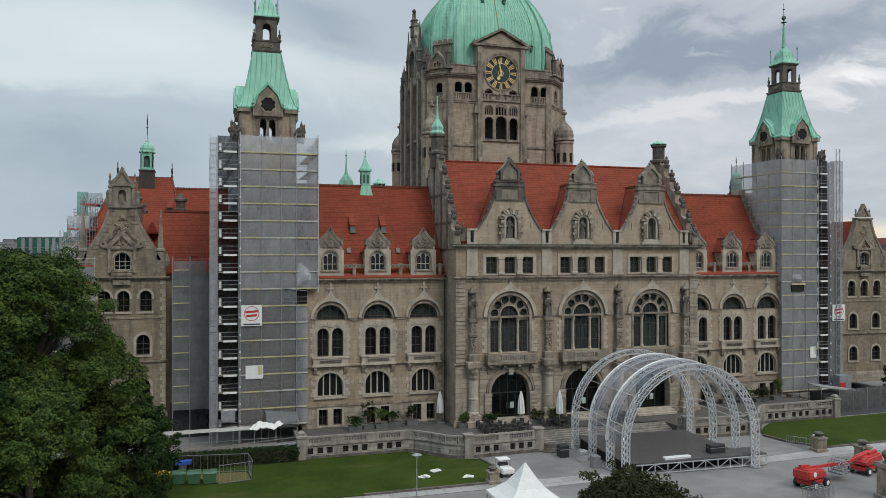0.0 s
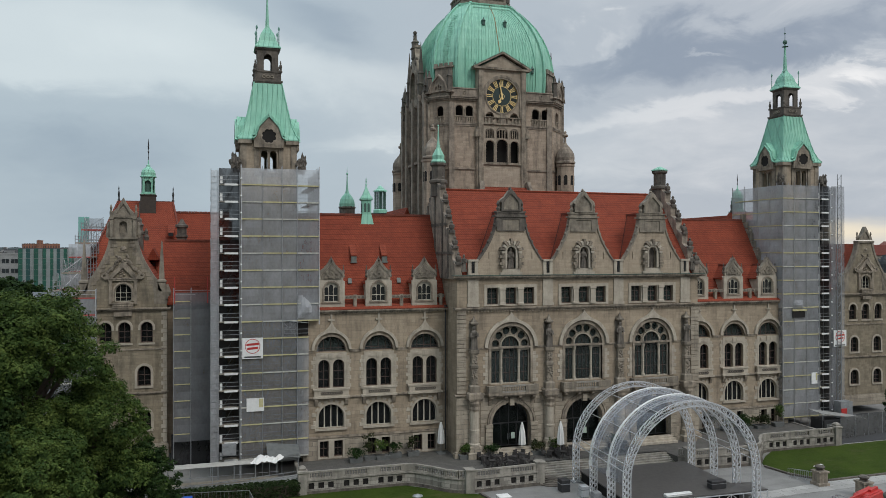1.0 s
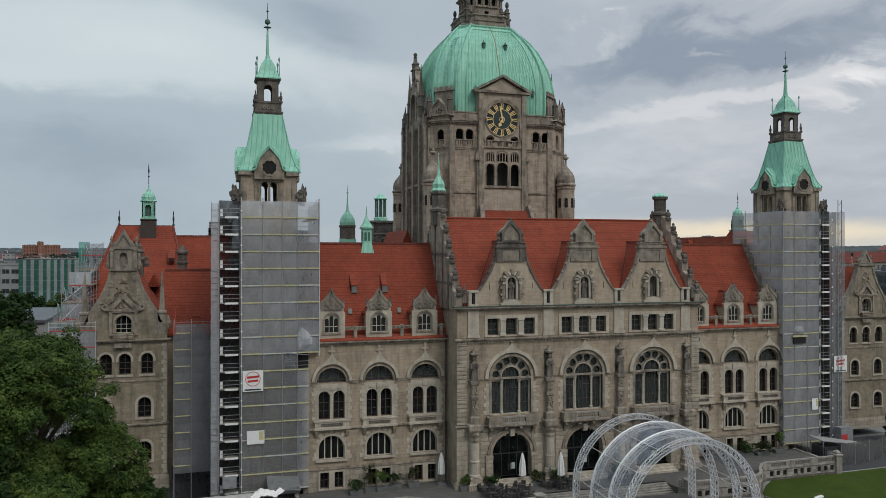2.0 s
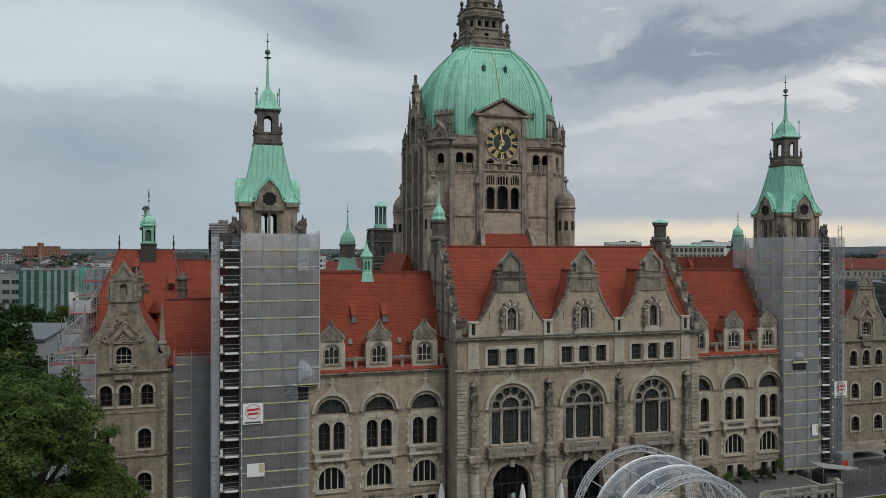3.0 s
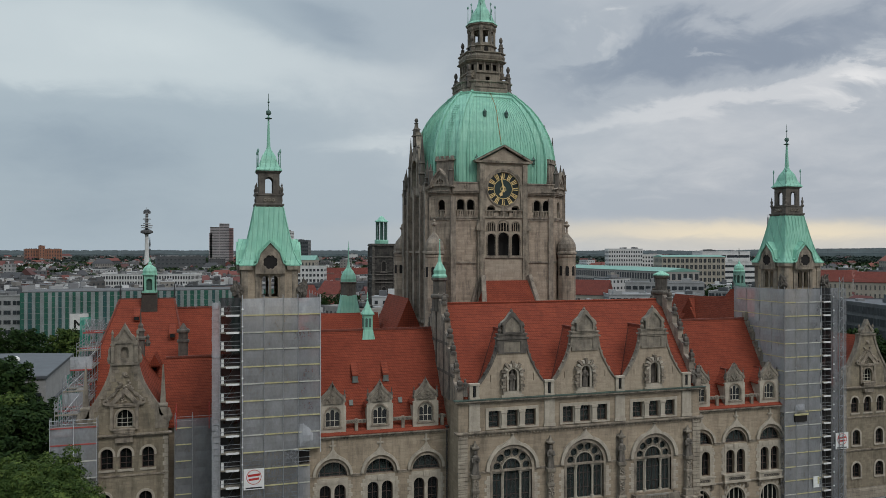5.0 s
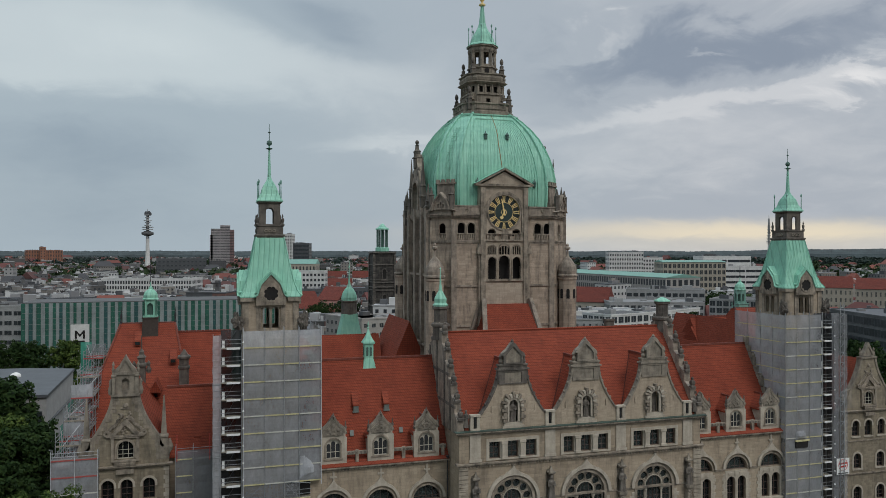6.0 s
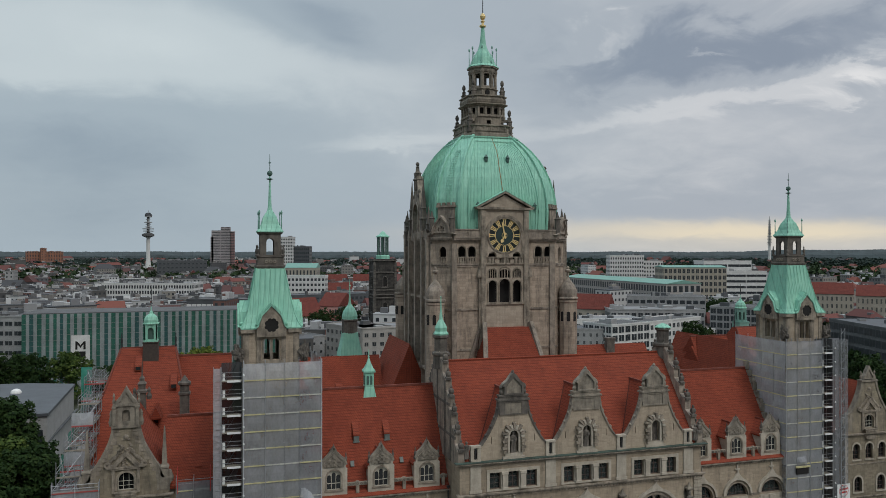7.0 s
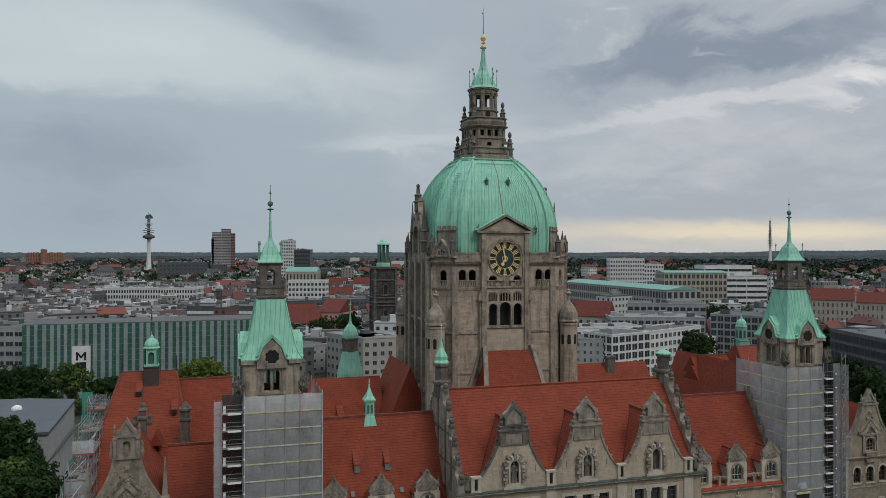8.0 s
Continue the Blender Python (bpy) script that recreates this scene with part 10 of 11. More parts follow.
def covered_walk():
    """Scaffold walkway with a canvas roof in front of the netted tower, and its ramp."""
    ob = thing("covered_walkway", "scaffold walkway with a creased white canvas roof", "walkway")
    nx = 24
    verts, faces = [], []
    for j in range(3):
        for i in range(nx + 1):
            x = -54.5 + 14.8 * i / nx
            z = 1.62 + 0.10 * noise.noise((x * 1.3, j * 1.0, 2.0)) + (0.12 if j == 1 else 0.0)
            verts.append((x, -0.7 + 0.75 * j, z - (0.10 if j == 0 else 0.0)))
    for j in range(2):
        for i in range(nx):
            a = j * (nx + 1) + i
            faces.append((a, a + 1, a + nx + 2, a + nx + 1))
    raw("canvas_roof", verts, faces, CANVAS_GREY, ob)
    n = 16
    verts = [(-42.9 + 3.4 * i / n + 0.3 * j, -0.85 + 0.45 * j + 0.2 * noise.noise((i * 0.4, 3.0, j)), 1.72 + 0.14 * j + 0.45 * noise.noise((i * 0.42, j * 1.3, 7.0)) - 0.25 * (j == 0) * math.sin(0.35 * i) ** 2) for j in range(3) for i in range(n + 1)]
    raw("loose_film", verts, [(j * (n + 1) + i, j * (n + 1) + i + 1, (j + 1) * (n + 1) + i + 1, (j + 1) * (n + 1) + i) for j in range(2) for i in range(n)], CANVAS, ob, "crumpled white plastic film")
    for k in range(7):
        x = -54.2 + 2.4 * k
        for y in (-0.6, 0.7):
            tube(ob, (x, y, G), (x, y, 1.5), "post", 0.06)
    for z in (-0.4, 0.4):
        tube(ob, (-54.4, -0.6, z), (-39.6, -0.6, z), "guard_rail", 0.05)
    bm = bmesh.new()
    box(bm, -54.4, -39.6, -0.6, 0.7, -0.55, -0.45)
    part("deck", bm, PLANK, ob)
    ob = thing("site_canopy", "grey tarpaulin canopy over the site entrance", "canopy")
    net_panel(ob, (-40.6, 0.6), (-37.2, 0.6), 1.2, 2.0, POT, 0.3, "tarpaulin")
    bm = bmesh.new()
    loft(bm, [[(-40.8, 0.4, 1.9), (-37.0, 0.4, 1.5), (-37.0, 3.0, 2.4), (-40.8, 3.0, 2.8)], [(-40.8, 0.4, 1.97), (-37.0, 0.4, 1.57), (-37.0, 3.0, 2.47), (-40.8, 3.0, 2.87)]])
    part("tarpaulin", bm, POT, ob)
    for x in (-40.6, -37.2):
        tube(ob, (x, 0.5, G), (x, 0.5, 1.7), "post", 0.06)
    ramp = thing("ramp", "sloping concrete ramp with steel handrails", "ramp")
    bm = bmesh.new()
    loft(bm, [[(-56, y, G), (-56, y, G + 0.25), (-37.3, y, 0.0), (-37.3, y, G)] for y in (-3.2, -1.0)])
    part("ramp_body", bm, plain("ramp_concrete", (0.22, 0.22, 0.21), 0.85), ramp)
    for h in (0.45, 0.95):
        tube(ramp, (-56, -3.1, G + 0.25 + h), (-37.3, -3.1, h), "handrail", 0.07)
    for k in range(11):
        x = -55.5 + 1.8 * k
        z = G + 0.25 + (x + 56) / 18.7 * 1.15
        tube(ramp, (x, -3.1, z), (x, -3.1, z + 0.95), "baluster", 0.05)


covered_walk()


FENCE_NET = netting("black_fence_netting", (0.085, 0.085, 0.083), 0.25)


def right_yard():
    """Site hut, canopy and net fence at the foot of the other scaffold."""
    ob = thing("site_canopy", "grey tarpaulin canopy at the scaffold foot", "canopy")
    bm = bmesh.new()
    loft(bm, [[(38.4, -0.6, 2.1 + d), (45.8, -1.2, 1.1 + d), (45.8, 0.6, 1.2 + d), (38.4, 2.2, 2.3 + d)] for d in (0, 0.1)])
    part("tarpaulin", bm, plain("grey_tarpaulin", (0.26, 0.255, 0.24), 0.7), ob)
    for x, y in ((38.6, -0.5), (38.6, 2.0), (42, -0.8), (45.6, -1.1), (45.6, 0.5)):
        tube(ob, (x, y, G), (x, y, 2.0 if x < 40 else 1.1), "post", 0.08)
    hut = thing("site_container", "dark site container under the canopy", "container")
    bm = bmesh.new()
    box(bm, 38.6, 42.0, -0.8, 1.8, G, G + 2.6)
    part("body", bm, CASE, hut)
    bm = bmesh.new()
    box(bm, 39.0, 39.9, -0.86, -0.8, G + 0.1, G + 2.1)
    part("door", bm, POT, hut)
    fence = thing("screen_fence", "grey mesh screen fence along the lawn", "fence")
    for k in range(12):
        x = 40.6 + 3.0 * k
        net_panel(fence, (x, -1.8 + 0.42 * k), (x + 3.0, -1.8 + 0.42 * (k + 1)), G, G + 3.2, FENCE_NET, 0.1)
        tube(fence, (x, -1.8 + 0.42 * k, G), (x, -1.8 + 0.42 * k, G + 3.3), "post", 0.07)


right_yard()


def parked_car(x, y, turn, paint, label):
    ob = thing("car", label, "car", (x, y, G), "parked cars")
    ob.rotation_euler = (0, 0, radians(turn))
    bm = bmesh.new()
    side = [(-2.1, 0.35), (2.1, 0.35), (2.15, 0.75), (1.9, 0.92), (1.0, 1.0), (0.45, 1.45), (-1.3, 1.48), (-1.95, 1.0), (-2.15, 0.9)]
    plate(bm, side, (), -0.85, 0.85)
    bmesh.ops.bevel(bm, geom=bm.edges, offset=0.05, segments=1, affect="EDGES")
    part("body", bm, paint, ob)
    bm = bmesh.new()
    plate(bm, [(0.85, 1.02), (0.4, 1.4), (-1.25, 1.42), (-1.75, 1.02)], (), -0.87, 0.87)
    part("side_window", bm, BLIND, ob)
    for sx in (-1.3, 1.3):
        for sy in (-0.8, 0.8):
            bm = bmesh.new()
            turned(bm, [(0.2, -0.1), (0.32, -0.09), (0.32, 0.09), (0.2, 0.1)], (0, 0), 14)
            for v in bm.verts:
                v.co = Vector((sx + v.co.x, sy + v.co.z, 0.32 + v.co.y))
            part("wheel", bm, TYRE, ob)


SILVER = plain("silver_car_paint", (0.55, 0.56, 0.58), 0.3, 0.4, 0.05)
PAINT_DARK = plain("dark_car_paint", (0.03, 0.035, 0.045), 0.25, 0.2, 0.1)
parked_car(64.5, 4.0, 5, SILVER, "silver parked hatchback beside the pavilion")
parked_car(70.5, 3.6, 4, PAINT_DARK, "dark parked car beside the pavilion")


def buggy(x, y):
    ob = thing("utility_cart", "small white utility cart parked beside the lawn", "cart", (x, y, G))
    bm = bmesh.new()
    box(bm, -0.7, 0.7, -1.2, 1.2, 0.4, 0.95)
    bmesh.ops.bevel(bm, geom=bm.edges, offset=0.1, segments=2, affect="EDGES")
    part("body", bm, CANVAS, ob)
    bm = bmesh.new()
    box(bm, -0.65, 0.65, -0.2, 1.0, 1.6, 1.68)
    part("roof", bm, CANVAS, ob)
    bm = bmesh.new()
    for sx in (-0.6, 0.6):
        beam(bm, (sx, 0.9, 0.9), (sx, 0.9, 1.6), 0.05)
        beam(bm, (sx, -0.1, 0.9), (sx, -0.1, 1.6), 0.05)
    box(bm, -0.5, 0.5, 0.2, 0.7, 0.95, 1.2)
    part("seat_frame", bm, CASE, ob)
    for sx in (-0.6, 0.6):
        for sy in (-0.8, 0.8):
            bm = bmesh.new()
            turned(bm, [(0.15, -0.1), (0.27, -0.08), (0.27, 0.08), (0.15, 0.1)], (0, 0), 12)
            for v in bm.verts:
                v.co = Vector((sx + v.co.z, sy + v.co.x, 0.27 + v.co.y))
            part("wheel", bm, TYRE, ob)


buggy(-17.6, -16.4)


def plush_heap(x, y, k):
    """Pale bundles of sheet lying on the grass."""
    ob = thing("sheet_bundle", "crumpled white sheet bundle lying on the lawn", "bundle", group="lawn bundles")
    r = random.Random(k)
    bm = bmesh.new()
    turned(bm, [(0.4, G + 0.05), (0.45, G + 0.12), (0.3, G + 0.24), (0.1, G + 0.3)], (x, y), 9, 0, 1.5, 0.6)
    for v in bm.verts:
        v.co += Vector((r.uniform(-0.15, 0.15), r.uniform(-0.12, 0.12), r.uniform(-0.04, 0.1)))
    part("cloth", bm, CANVAS, ob)


for k, (x, y) in enumerate(((-21.6, -16.3), (-25.8, -15.0), (-24.2, -13.3), (26.6, -12.4))):
    plush_heap(x, y, k)

# ---- trees round the forecourt and beside the building
tree((-64.2, -11.5), 23.9, 8.2, 1, 0.13, 290, 0.12, LEAF, clumps=80)
tree((-57.5, -13.5), 15.0, 5.6, 2, 0.125, 300, 0.05, LEAF, clumps=54)
tree((-69.5, -20.0), 18.5, 8.0, 3, 0.13, 270, 0.1, LEAF_DARK, clumps=62)
tree((-53.8, -13.5), 9.2, 3.6, 4, 0.125, 300, 0.03, LEAF_DARK, clumps=46)
tree((-61.0, -22.0), 12.5, 5.0, 14, 0.12, 310, 0.05, LEAF, clumps=54)
tree((-16.6, -40.6), 5.7, 5.2, 5, 0.12, 300, 0.1, OLIVE, "low bushy tree with dense dark leaves", clumps=50)
tree((-88.0, 74.0), 22.5, 8.5, 61, 0.36, 48, 0.12, LEAF_DARK, clumps=60)
tree((-100.0, 70.0), 21.0, 9.0, 62, 0.36, 44, 0.12, LEAF_DARK, clumps=60)
tree((-83.5, 62.0), 17.5, 6.5, 63, 0.34, 48, 0.1, LEAF, clumps=54)
tree((-84.0, 42.0), 17.0, 8.5, 6, 0.36, 40, 0.12, LEAF_DARK, clumps=60)
tree((-80.0, 60.0), 16.0, 8.0, 7, 0.36, 40, 0.12, LEAF_DARK, clumps=60)
tree((-96.0, 60.0), 18.0, 9.0, 8, 0.36, 40, 0.12, LEAF_DARK, clumps=60)
tree((-88.0, 22.0), 15.0, 8.0, 9, 0.36, 40, 0.12, LEAF_DARK, clumps=60)
tree((60.0, 5.5), 5.5, 2.2, 10, 0.2, 90, 0.15, LEAF_DARK, "young tree beside the pavilion", clumps=30)

# ---------------------------------------------------------------- the city behind
CONCRETE = plain("pale_render_wall", (0.60, 0.592, 0.57), 0.85, 0, 0.15, 0.3)
STONE_GREY = plain("grey_beige_stone_wall", (0.34, 0.32, 0.295), 0.85, 0, 0.15, 0.3)
GREY_WALL = plain("grey_render_wall", (0.30, 0.30, 0.295), 0.85, 0, 0.2, 0.3)
BEIGE_WALL = plain("beige_stone_wall", (0.36, 0.325, 0.265), 0.85, 0, 0.15, 0.3)
DARK_WALL = plain("dark_panel_wall", (0.075, 0.08, 0.085), 0.6, 0, 0.25, 0.3)
BROWN_WALL = plain("brown_grey_panel", (0.44, 0.40, 0.395), 0.85, 0, 0.15, 0.05)
PINK_WALL = plain("pink_render_wall", (0.55, 0.30, 0.26), 0.85, 0, 0.12, 0.3)
ORANGE_WALL = plain("orange_panel_wall", (0.27, 0.125, 0.08), 0.8, 0, 0.2, 0.05)
FLAT_ROOF = plain("grey_gravel_roof", (0.10, 0.10, 0.10), 0.95, 0, 0.3, 0.2)
PALE_ROOF = plain("pale_membrane_roof", (0.22, 0.22, 0.22), 0.8, 0, 0.2, 0.2)
SLATE_ROOF = plain("dark_slate_roof", (0.075, 0.08, 0.088), 0.6, 0, 0.25, 0.3)
RED_ROOF = roof_tiles("far_red_tiles", (0.19, 0.046, 0.032), (0.11, 0.029, 0.022), 0.5, 0.5)
CITY_GLASS = plain("office_glass", (0.026, 0.031, 0.036), 0.32, 0, 0.5, 0.6)


def block(a, b, deep, h, storeys, wall, roof, label, name="office_building", bays=None, bays_side=None, win=0.62, tall=0.6, glass=None, pitched=0.0, base=None, frame_out=0.05, each=True, extra=True):
    """A building on the line a-b (its front, seen from the square), deep metres back, with window rows on the front and both ends."""
    ob = thing(name, label, "building")
    (ax, ay), (bx, by) = a, b
    long = math.hypot(bx - ax, by - ay)
    m = Matrix.Translation((ax, ay, 0)) @ Matrix.Rotation(math.atan2(by - ay, bx - ax), 4, "Z")
    z0 = G - 0.3 if base is None else base
    bm = bmesh.new()
    loft(bm, [[tuple(m @ Vector((x, y, z))) for x, y in ((0, 0), (long, 0), (long, deep), (0, deep))] for z in (z0, h)])
    part("wall", bm, wall, ob)
    bm = bmesh.new()
    if pitched:
        e = 0.4
        loft(bm, [[tuple(m @ Vector(p)) for p in ((x, -e, h - 0.2), (x, -e, h), (x, deep / 2, h + pitched), (x, deep + e, h), (x, deep + e, h - 0.2))] for x in (-e, long + e)])
        part("roof", bm, roof, ob)
    else:
        loft(bm, [[tuple(m @ Vector((x, y, z))) for x, y in ((0.3, 0.3), (long - 0.3, 0.3), (long - 0.3, deep - 0.3), (0.3, deep - 0.3))] for z in (h - 0.3, h + 0.12)])
        part("roof", bm, roof, ob)
        bm = bmesh.new()
        for p, q in (((-0.1, 0), (long + 0.1, 0)), ((-0.1, deep), (long + 0.1, deep)), ((0, -0.1), (0, deep + 0.1)), ((long, -0.1), (long, deep + 0.1))):
            beam(bm, m @ Vector((*p, h + 0.2)), m @ Vector((*q, h + 0.2)), 0.35, 0.6)
        part("roof_edge", bm, wall, ob)
        if extra:
            r = random.Random(int(ax * 7 + ay))
            for _ in range(max(1, int(long * deep / 130))):
                w, d2, hh = r.uniform(1.2, 6), r.uniform(1.2, 4), r.uniform(0.7, 2.6)
                x, y = r.uniform(1, max(1.1, long - w - 1)), r.uniform(1, max(1.1, deep - d2 - 1))
                bm = bmesh.new()
                loft(bm, [[tuple(m @ Vector((x + u * w, y + v * d2, z))) for u, v in ((0, 0), (1, 0), (1, 1), (0, 1))] for z in (h + 0.1, h + hh)])
                part("roof_plant", bm, r.choice((GREY_WALL, PALE_ROOF, FLAT_ROOF, DARK_WALL)), ob)
    glass = glass or CITY_GLASS
    bays = bays or max(2, int(long / 3.2))
    bays_side = bays_side or max(2, int(deep / 3.2))
    step = (h - G) / (storeys + 0.25)
    faces = ((m, long, bays), (m @ Matrix.Rotation(math.pi / 2, 4, "Z") @ pose(0, -long, 0), deep, bays_side), (m @ Matrix.Translation((0, deep, 0)) @ Matrix.Rotation(-math.pi / 2, 4, "Z"), deep, bays_side))
    joined = bmesh.new()
    for fm, wide, n in faces:
        w = wide / n
        me = None
        for j in range(storeys):
            z = G + step * (j + 0.3)
            for i in range(n):
                x = w * (i + 0.5)
                if each:
                    if me is None:
                        bm = bmesh.new()
                        plate(bm, rect(-w * win / 2, w * win / 2, 0, step * tall), [rect(-w * win / 2 + 0.12, w * win / 2 - 0.12, 0.12, step * tall - 0.12)], -frame_out - 0.05, 0.0)
                        plate(bm, rect(-0.045, 0.045, 0.12, step * tall - 0.12), (), -frame_out - 0.04, 0.0)
                        frames = len(bm.faces)
                        plate(bm, rect(-w * win / 2 + 0.1, w * win / 2 - 0.1, 0.1, step * tall - 0.1), (), -frame_out, 0.0)
                        bm.faces.ensure_lookup_table()
                        for f in bm.faces[frames:]:
                            f.material_index = 1
                        bmesh.ops.recalc_face_normals(bm, faces=bm.faces)
                        me = bpy.data.meshes.new("window")
                        bm.to_mesh(me)
                        bm.free()
                        me.materials.append(wall)
                        me.materials.append(glass)
                    again("window", me, ob, fm @ Matrix.Translation((x, 0, z)))
                else:
                    plate(joined, rect(x - w * win / 2, x + w * win / 2, z, z + step * tall), (), -frame_out, 0.0, fm)
    if len(joined.verts):
        part("glazing", joined, glass, ob)["kind"] = "stuff"
    else:
        joined.free()
    return ob


def netted_block():
    """Long building wrapped in green and grey scaffold sheets, with a pale sign panel."""
    ob = thing("netted_building", "long building wrapped in green and grey scaffold sheets", "building")
    x0, x1, y = -113.5, -24.0, 210.0
    bm = bmesh.new()
    box(bm, x0 + 1, x1 - 1, y + 1.5, y + 22, G, 26.6)
    part("wall", bm, GREY_WALL, ob)
    bm = bmesh.new()
    box(bm, x0, x1, y + 0.6, y + 22.5, 26.6, 27.3)
    part("roof", bm, FLAT_ROOF, ob)
    rnd = random.Random(8)
    greens = (plain("green_sheet", (0.018, 0.100, 0.070), 0.7, 0, 0.3, 0.25), plain("teal_sheet", (0.020, 0.082, 0.078), 0.7, 0, 0.3, 0.25))
    greys = plain("grey_sheet", (0.235, 0.265, 0.26), 0.7, 0, 0.25, 0.25)
    x = x0
    k = 0
    while x < x1:
        w = rnd.uniform(1.0, 1.5)
        bm = bmesh.new()
        box(bm, x, x + w - 0.03, y - (0.12 if k % 2 else 0.0), y + 0.3, G, 27.0)
        part("sheet_strip", bm, greys if k % 2 else greens[rnd.random() < 0.15], ob)
        x += w
        k += 1
    for j in range(13):
        bm = bmesh.new()
        box(bm, x0, x1, y - 0.18, y - 0.13, 1.5 + 2.0 * j, 1.56 + 2.0 * j)
        part("ledger", bm, GREY_WALL, ob)
    yy = y
    for k in range(14):
        bm = bmesh.new()
        box(bm, x0 - 0.3, x0, yy, yy + 1.5, G, 27.0)
        part("sheet_strip", bm, greys if k % 2 else greens[0], ob)
        yy += 1.6
    sign = thing("sign_panel", "pale panel with a black emblem and square fixed to the sheets", "sign")
    bm = bmesh.new()
    box(bm, -97.6, -91.4, y - 0.6, y - 0.3, 6.0, 19.2)
    part("panel", bm, CONCRETE, sign)
    bm = bmesh.new()
    plate(bm, [(-96.2, 14.0), (-95.5, 14.0), (-95.5, 15.9), (-94.5, 14.6), (-93.5, 15.9), (-93.5, 14.0), (-92.8, 14.0), (-92.8, 17.0), (-93.4, 17.0), (-94.5, 15.5), (-95.6, 17.0), (-96.2, 17.0)], (), y - 0.7, y - 0.6)
    part("emblem", bm, DARKVOID, sign, "black angular emblem")
    bm = bmesh.new()
    plate(bm, rect(-96.2, -92.8, 10.9, 13.3), (), y - 0.7, y - 0.6)
    part("square", bm, DARKVOID, sign)


netted_block()


def museum():
    ob = thing("museum_annex", "low pale museum wing with a dark flat roof", "building")
    pts = [(-81.2, 86.0), (-82.2, 122.6), (-93.7, 126.8), (-112.0, 128.0), (-112.0, 86.0)]
    bm = bmesh.new()
    loft(bm, [[(x, y, z) for x, y in pts] for z in (G, 15.0)])
    part("wall", bm, plain("museum_panels", (0.30, 0.297, 0.29), 0.8, 0, 0.15, 0.4), ob)
    bm = bmesh.new()
    cx, cy = -95.0, 106.0
    loft(bm, [[(cx + (x - cx) * k, cy + (y - cy) * k, z) for x, y in pts] for k, z in ((1.02, 14.9), (1.02, 15.5), (0.97, 15.6))])
    part("roof", bm, SLATE_ROOF, ob)
    bm = bmesh.new()
    box(bm, -81.6, -81.0, 86.5, 122.0, 9.0, 9.25)
    part("panel_joint", bm, DARK_WALL, ob)
    bm = bmesh.new()
    for k in range(7):
        box(bm, -84.0 - 3.2 * k, -82.0 - 3.2 * k, 85.9, 86.0, 4.0, 12.0)
    part("glazing", bm, CITY_GLASS, ob)["kind"] = "stuff"
    for x, y in ((-93.0, 112.0), (-97.5, 110.0)):
        bm = bmesh.new()
        turned(bm, [(1.2, 15.6), (1.2, 15.9), (1.0, 16.3), (0.5, 16.6), (0.1, 16.7)], (x, y), 12)
        part("skylight_dome", bm, CANVAS, ob)


museum()

# named neighbours, right of the dome
block((103.8, 178.3), (125.2, 185.1), 16, 20, 6, CONCRETE, FLAT_ROOF, "white grid office block with large dark windows", bays=6, bays_side=5, win=0.84, tall=0.8)
block((125.6, 185.6), (161.6, 201.6), 14, 20, 6, CONCRETE, FLAT_ROOF, "white office block with narrow window bands", bays=12, bays_side=4, win=0.66, tall=0.62)
block((91.9, 187.0), (103.6, 182.0), 15, 18, 6, GREY_WALL, SLATE_ROOF, "grey rendered apartment house with small windows", "apartment_house", bays=5, win=0.4, tall=0.5)
block((78.0, 196.0), (91.0, 188.0), 15, 17, 5, BEIGE_WALL, FLAT_ROOF, "beige apartment house with small windows", "apartment_house", bays=5, win=0.4, tall=0.5)
block((197.2, 243.4), (222.6, 212.7), 26, 21, 6, GREY_WALL, FLAT_ROOF, "long grey office with pale frames and glass", bays=12, bays_side=6, win=0.86, tall=0.78)
block((150.0, 262.0), (196.0, 246.0), 26, 19, 5, GREY_WALL, PALE_ROOF, "grey office range with flat pale roofs", bays=14, win=0.75, tall=0.6)
block((226.0, 474.0), (228.0, 330.0), 26, 29, 5, STONE_GREY, OLD_COPPER, "long hall with a green copper roof and pale columns", "long_hall", bays=44, bays_side=6, win=0.62, tall=0.68, each=False, pitched=2.2)
block((271.0, 399.0), (315.7, 385.5), 24, 38, 8, BEIGE_WALL, OLD_COPPER, "beige office slab with green copper roof edge", bays=14, bays_side=7, win=0.70, tall=0.68, pitched=1.3)
block((349.0, 459.0), (387.8, 447.4), 26, 41.5, 8, CONCRETE, PALE_ROOF, "white office tower with ribbon windows", bays=2, bays_side=2, win=0.97, tall=0.45)
block((342.9, 449.0), (392.0, 434.0), 10, 33, 7, CONCRETE, PALE_ROOF, "white office wing with ribbon windows", bays=3, bays_side=2, win=0.97, tall=0.45)
block((402.4, 714.5), (441.3, 702.8), 22, 45, 9, CONCRETE, PALE_ROOF, "white slab office with small windows", bays=14, bays_side=6, win=0.55, tall=0.5, each=False)
block((420.0, 740.0), (480.0, 722.0), 22, 38, 8, CONCRETE, FLAT_ROOF, "pale slab office with small windows", bays=18, bays_side=6, win=0.55, tall=0.5, each=False)
block((315.4, 302.0), (333.2, 286.3), 16, 23, 5, BEIGE_WALL, RED_ROOF, "beige public building with a hipped red roof", "public_building", bays=9, win=0.42, tall=0.6, pitched=7)
block((310.5, 261.8), (324.0, 246.0), 16, 24, 5, BEIGE_WALL, RED_ROOF, "long beige building with a red tiled roof", "public_building", bays=9, win=0.42, tall=0.6, pitched=6)
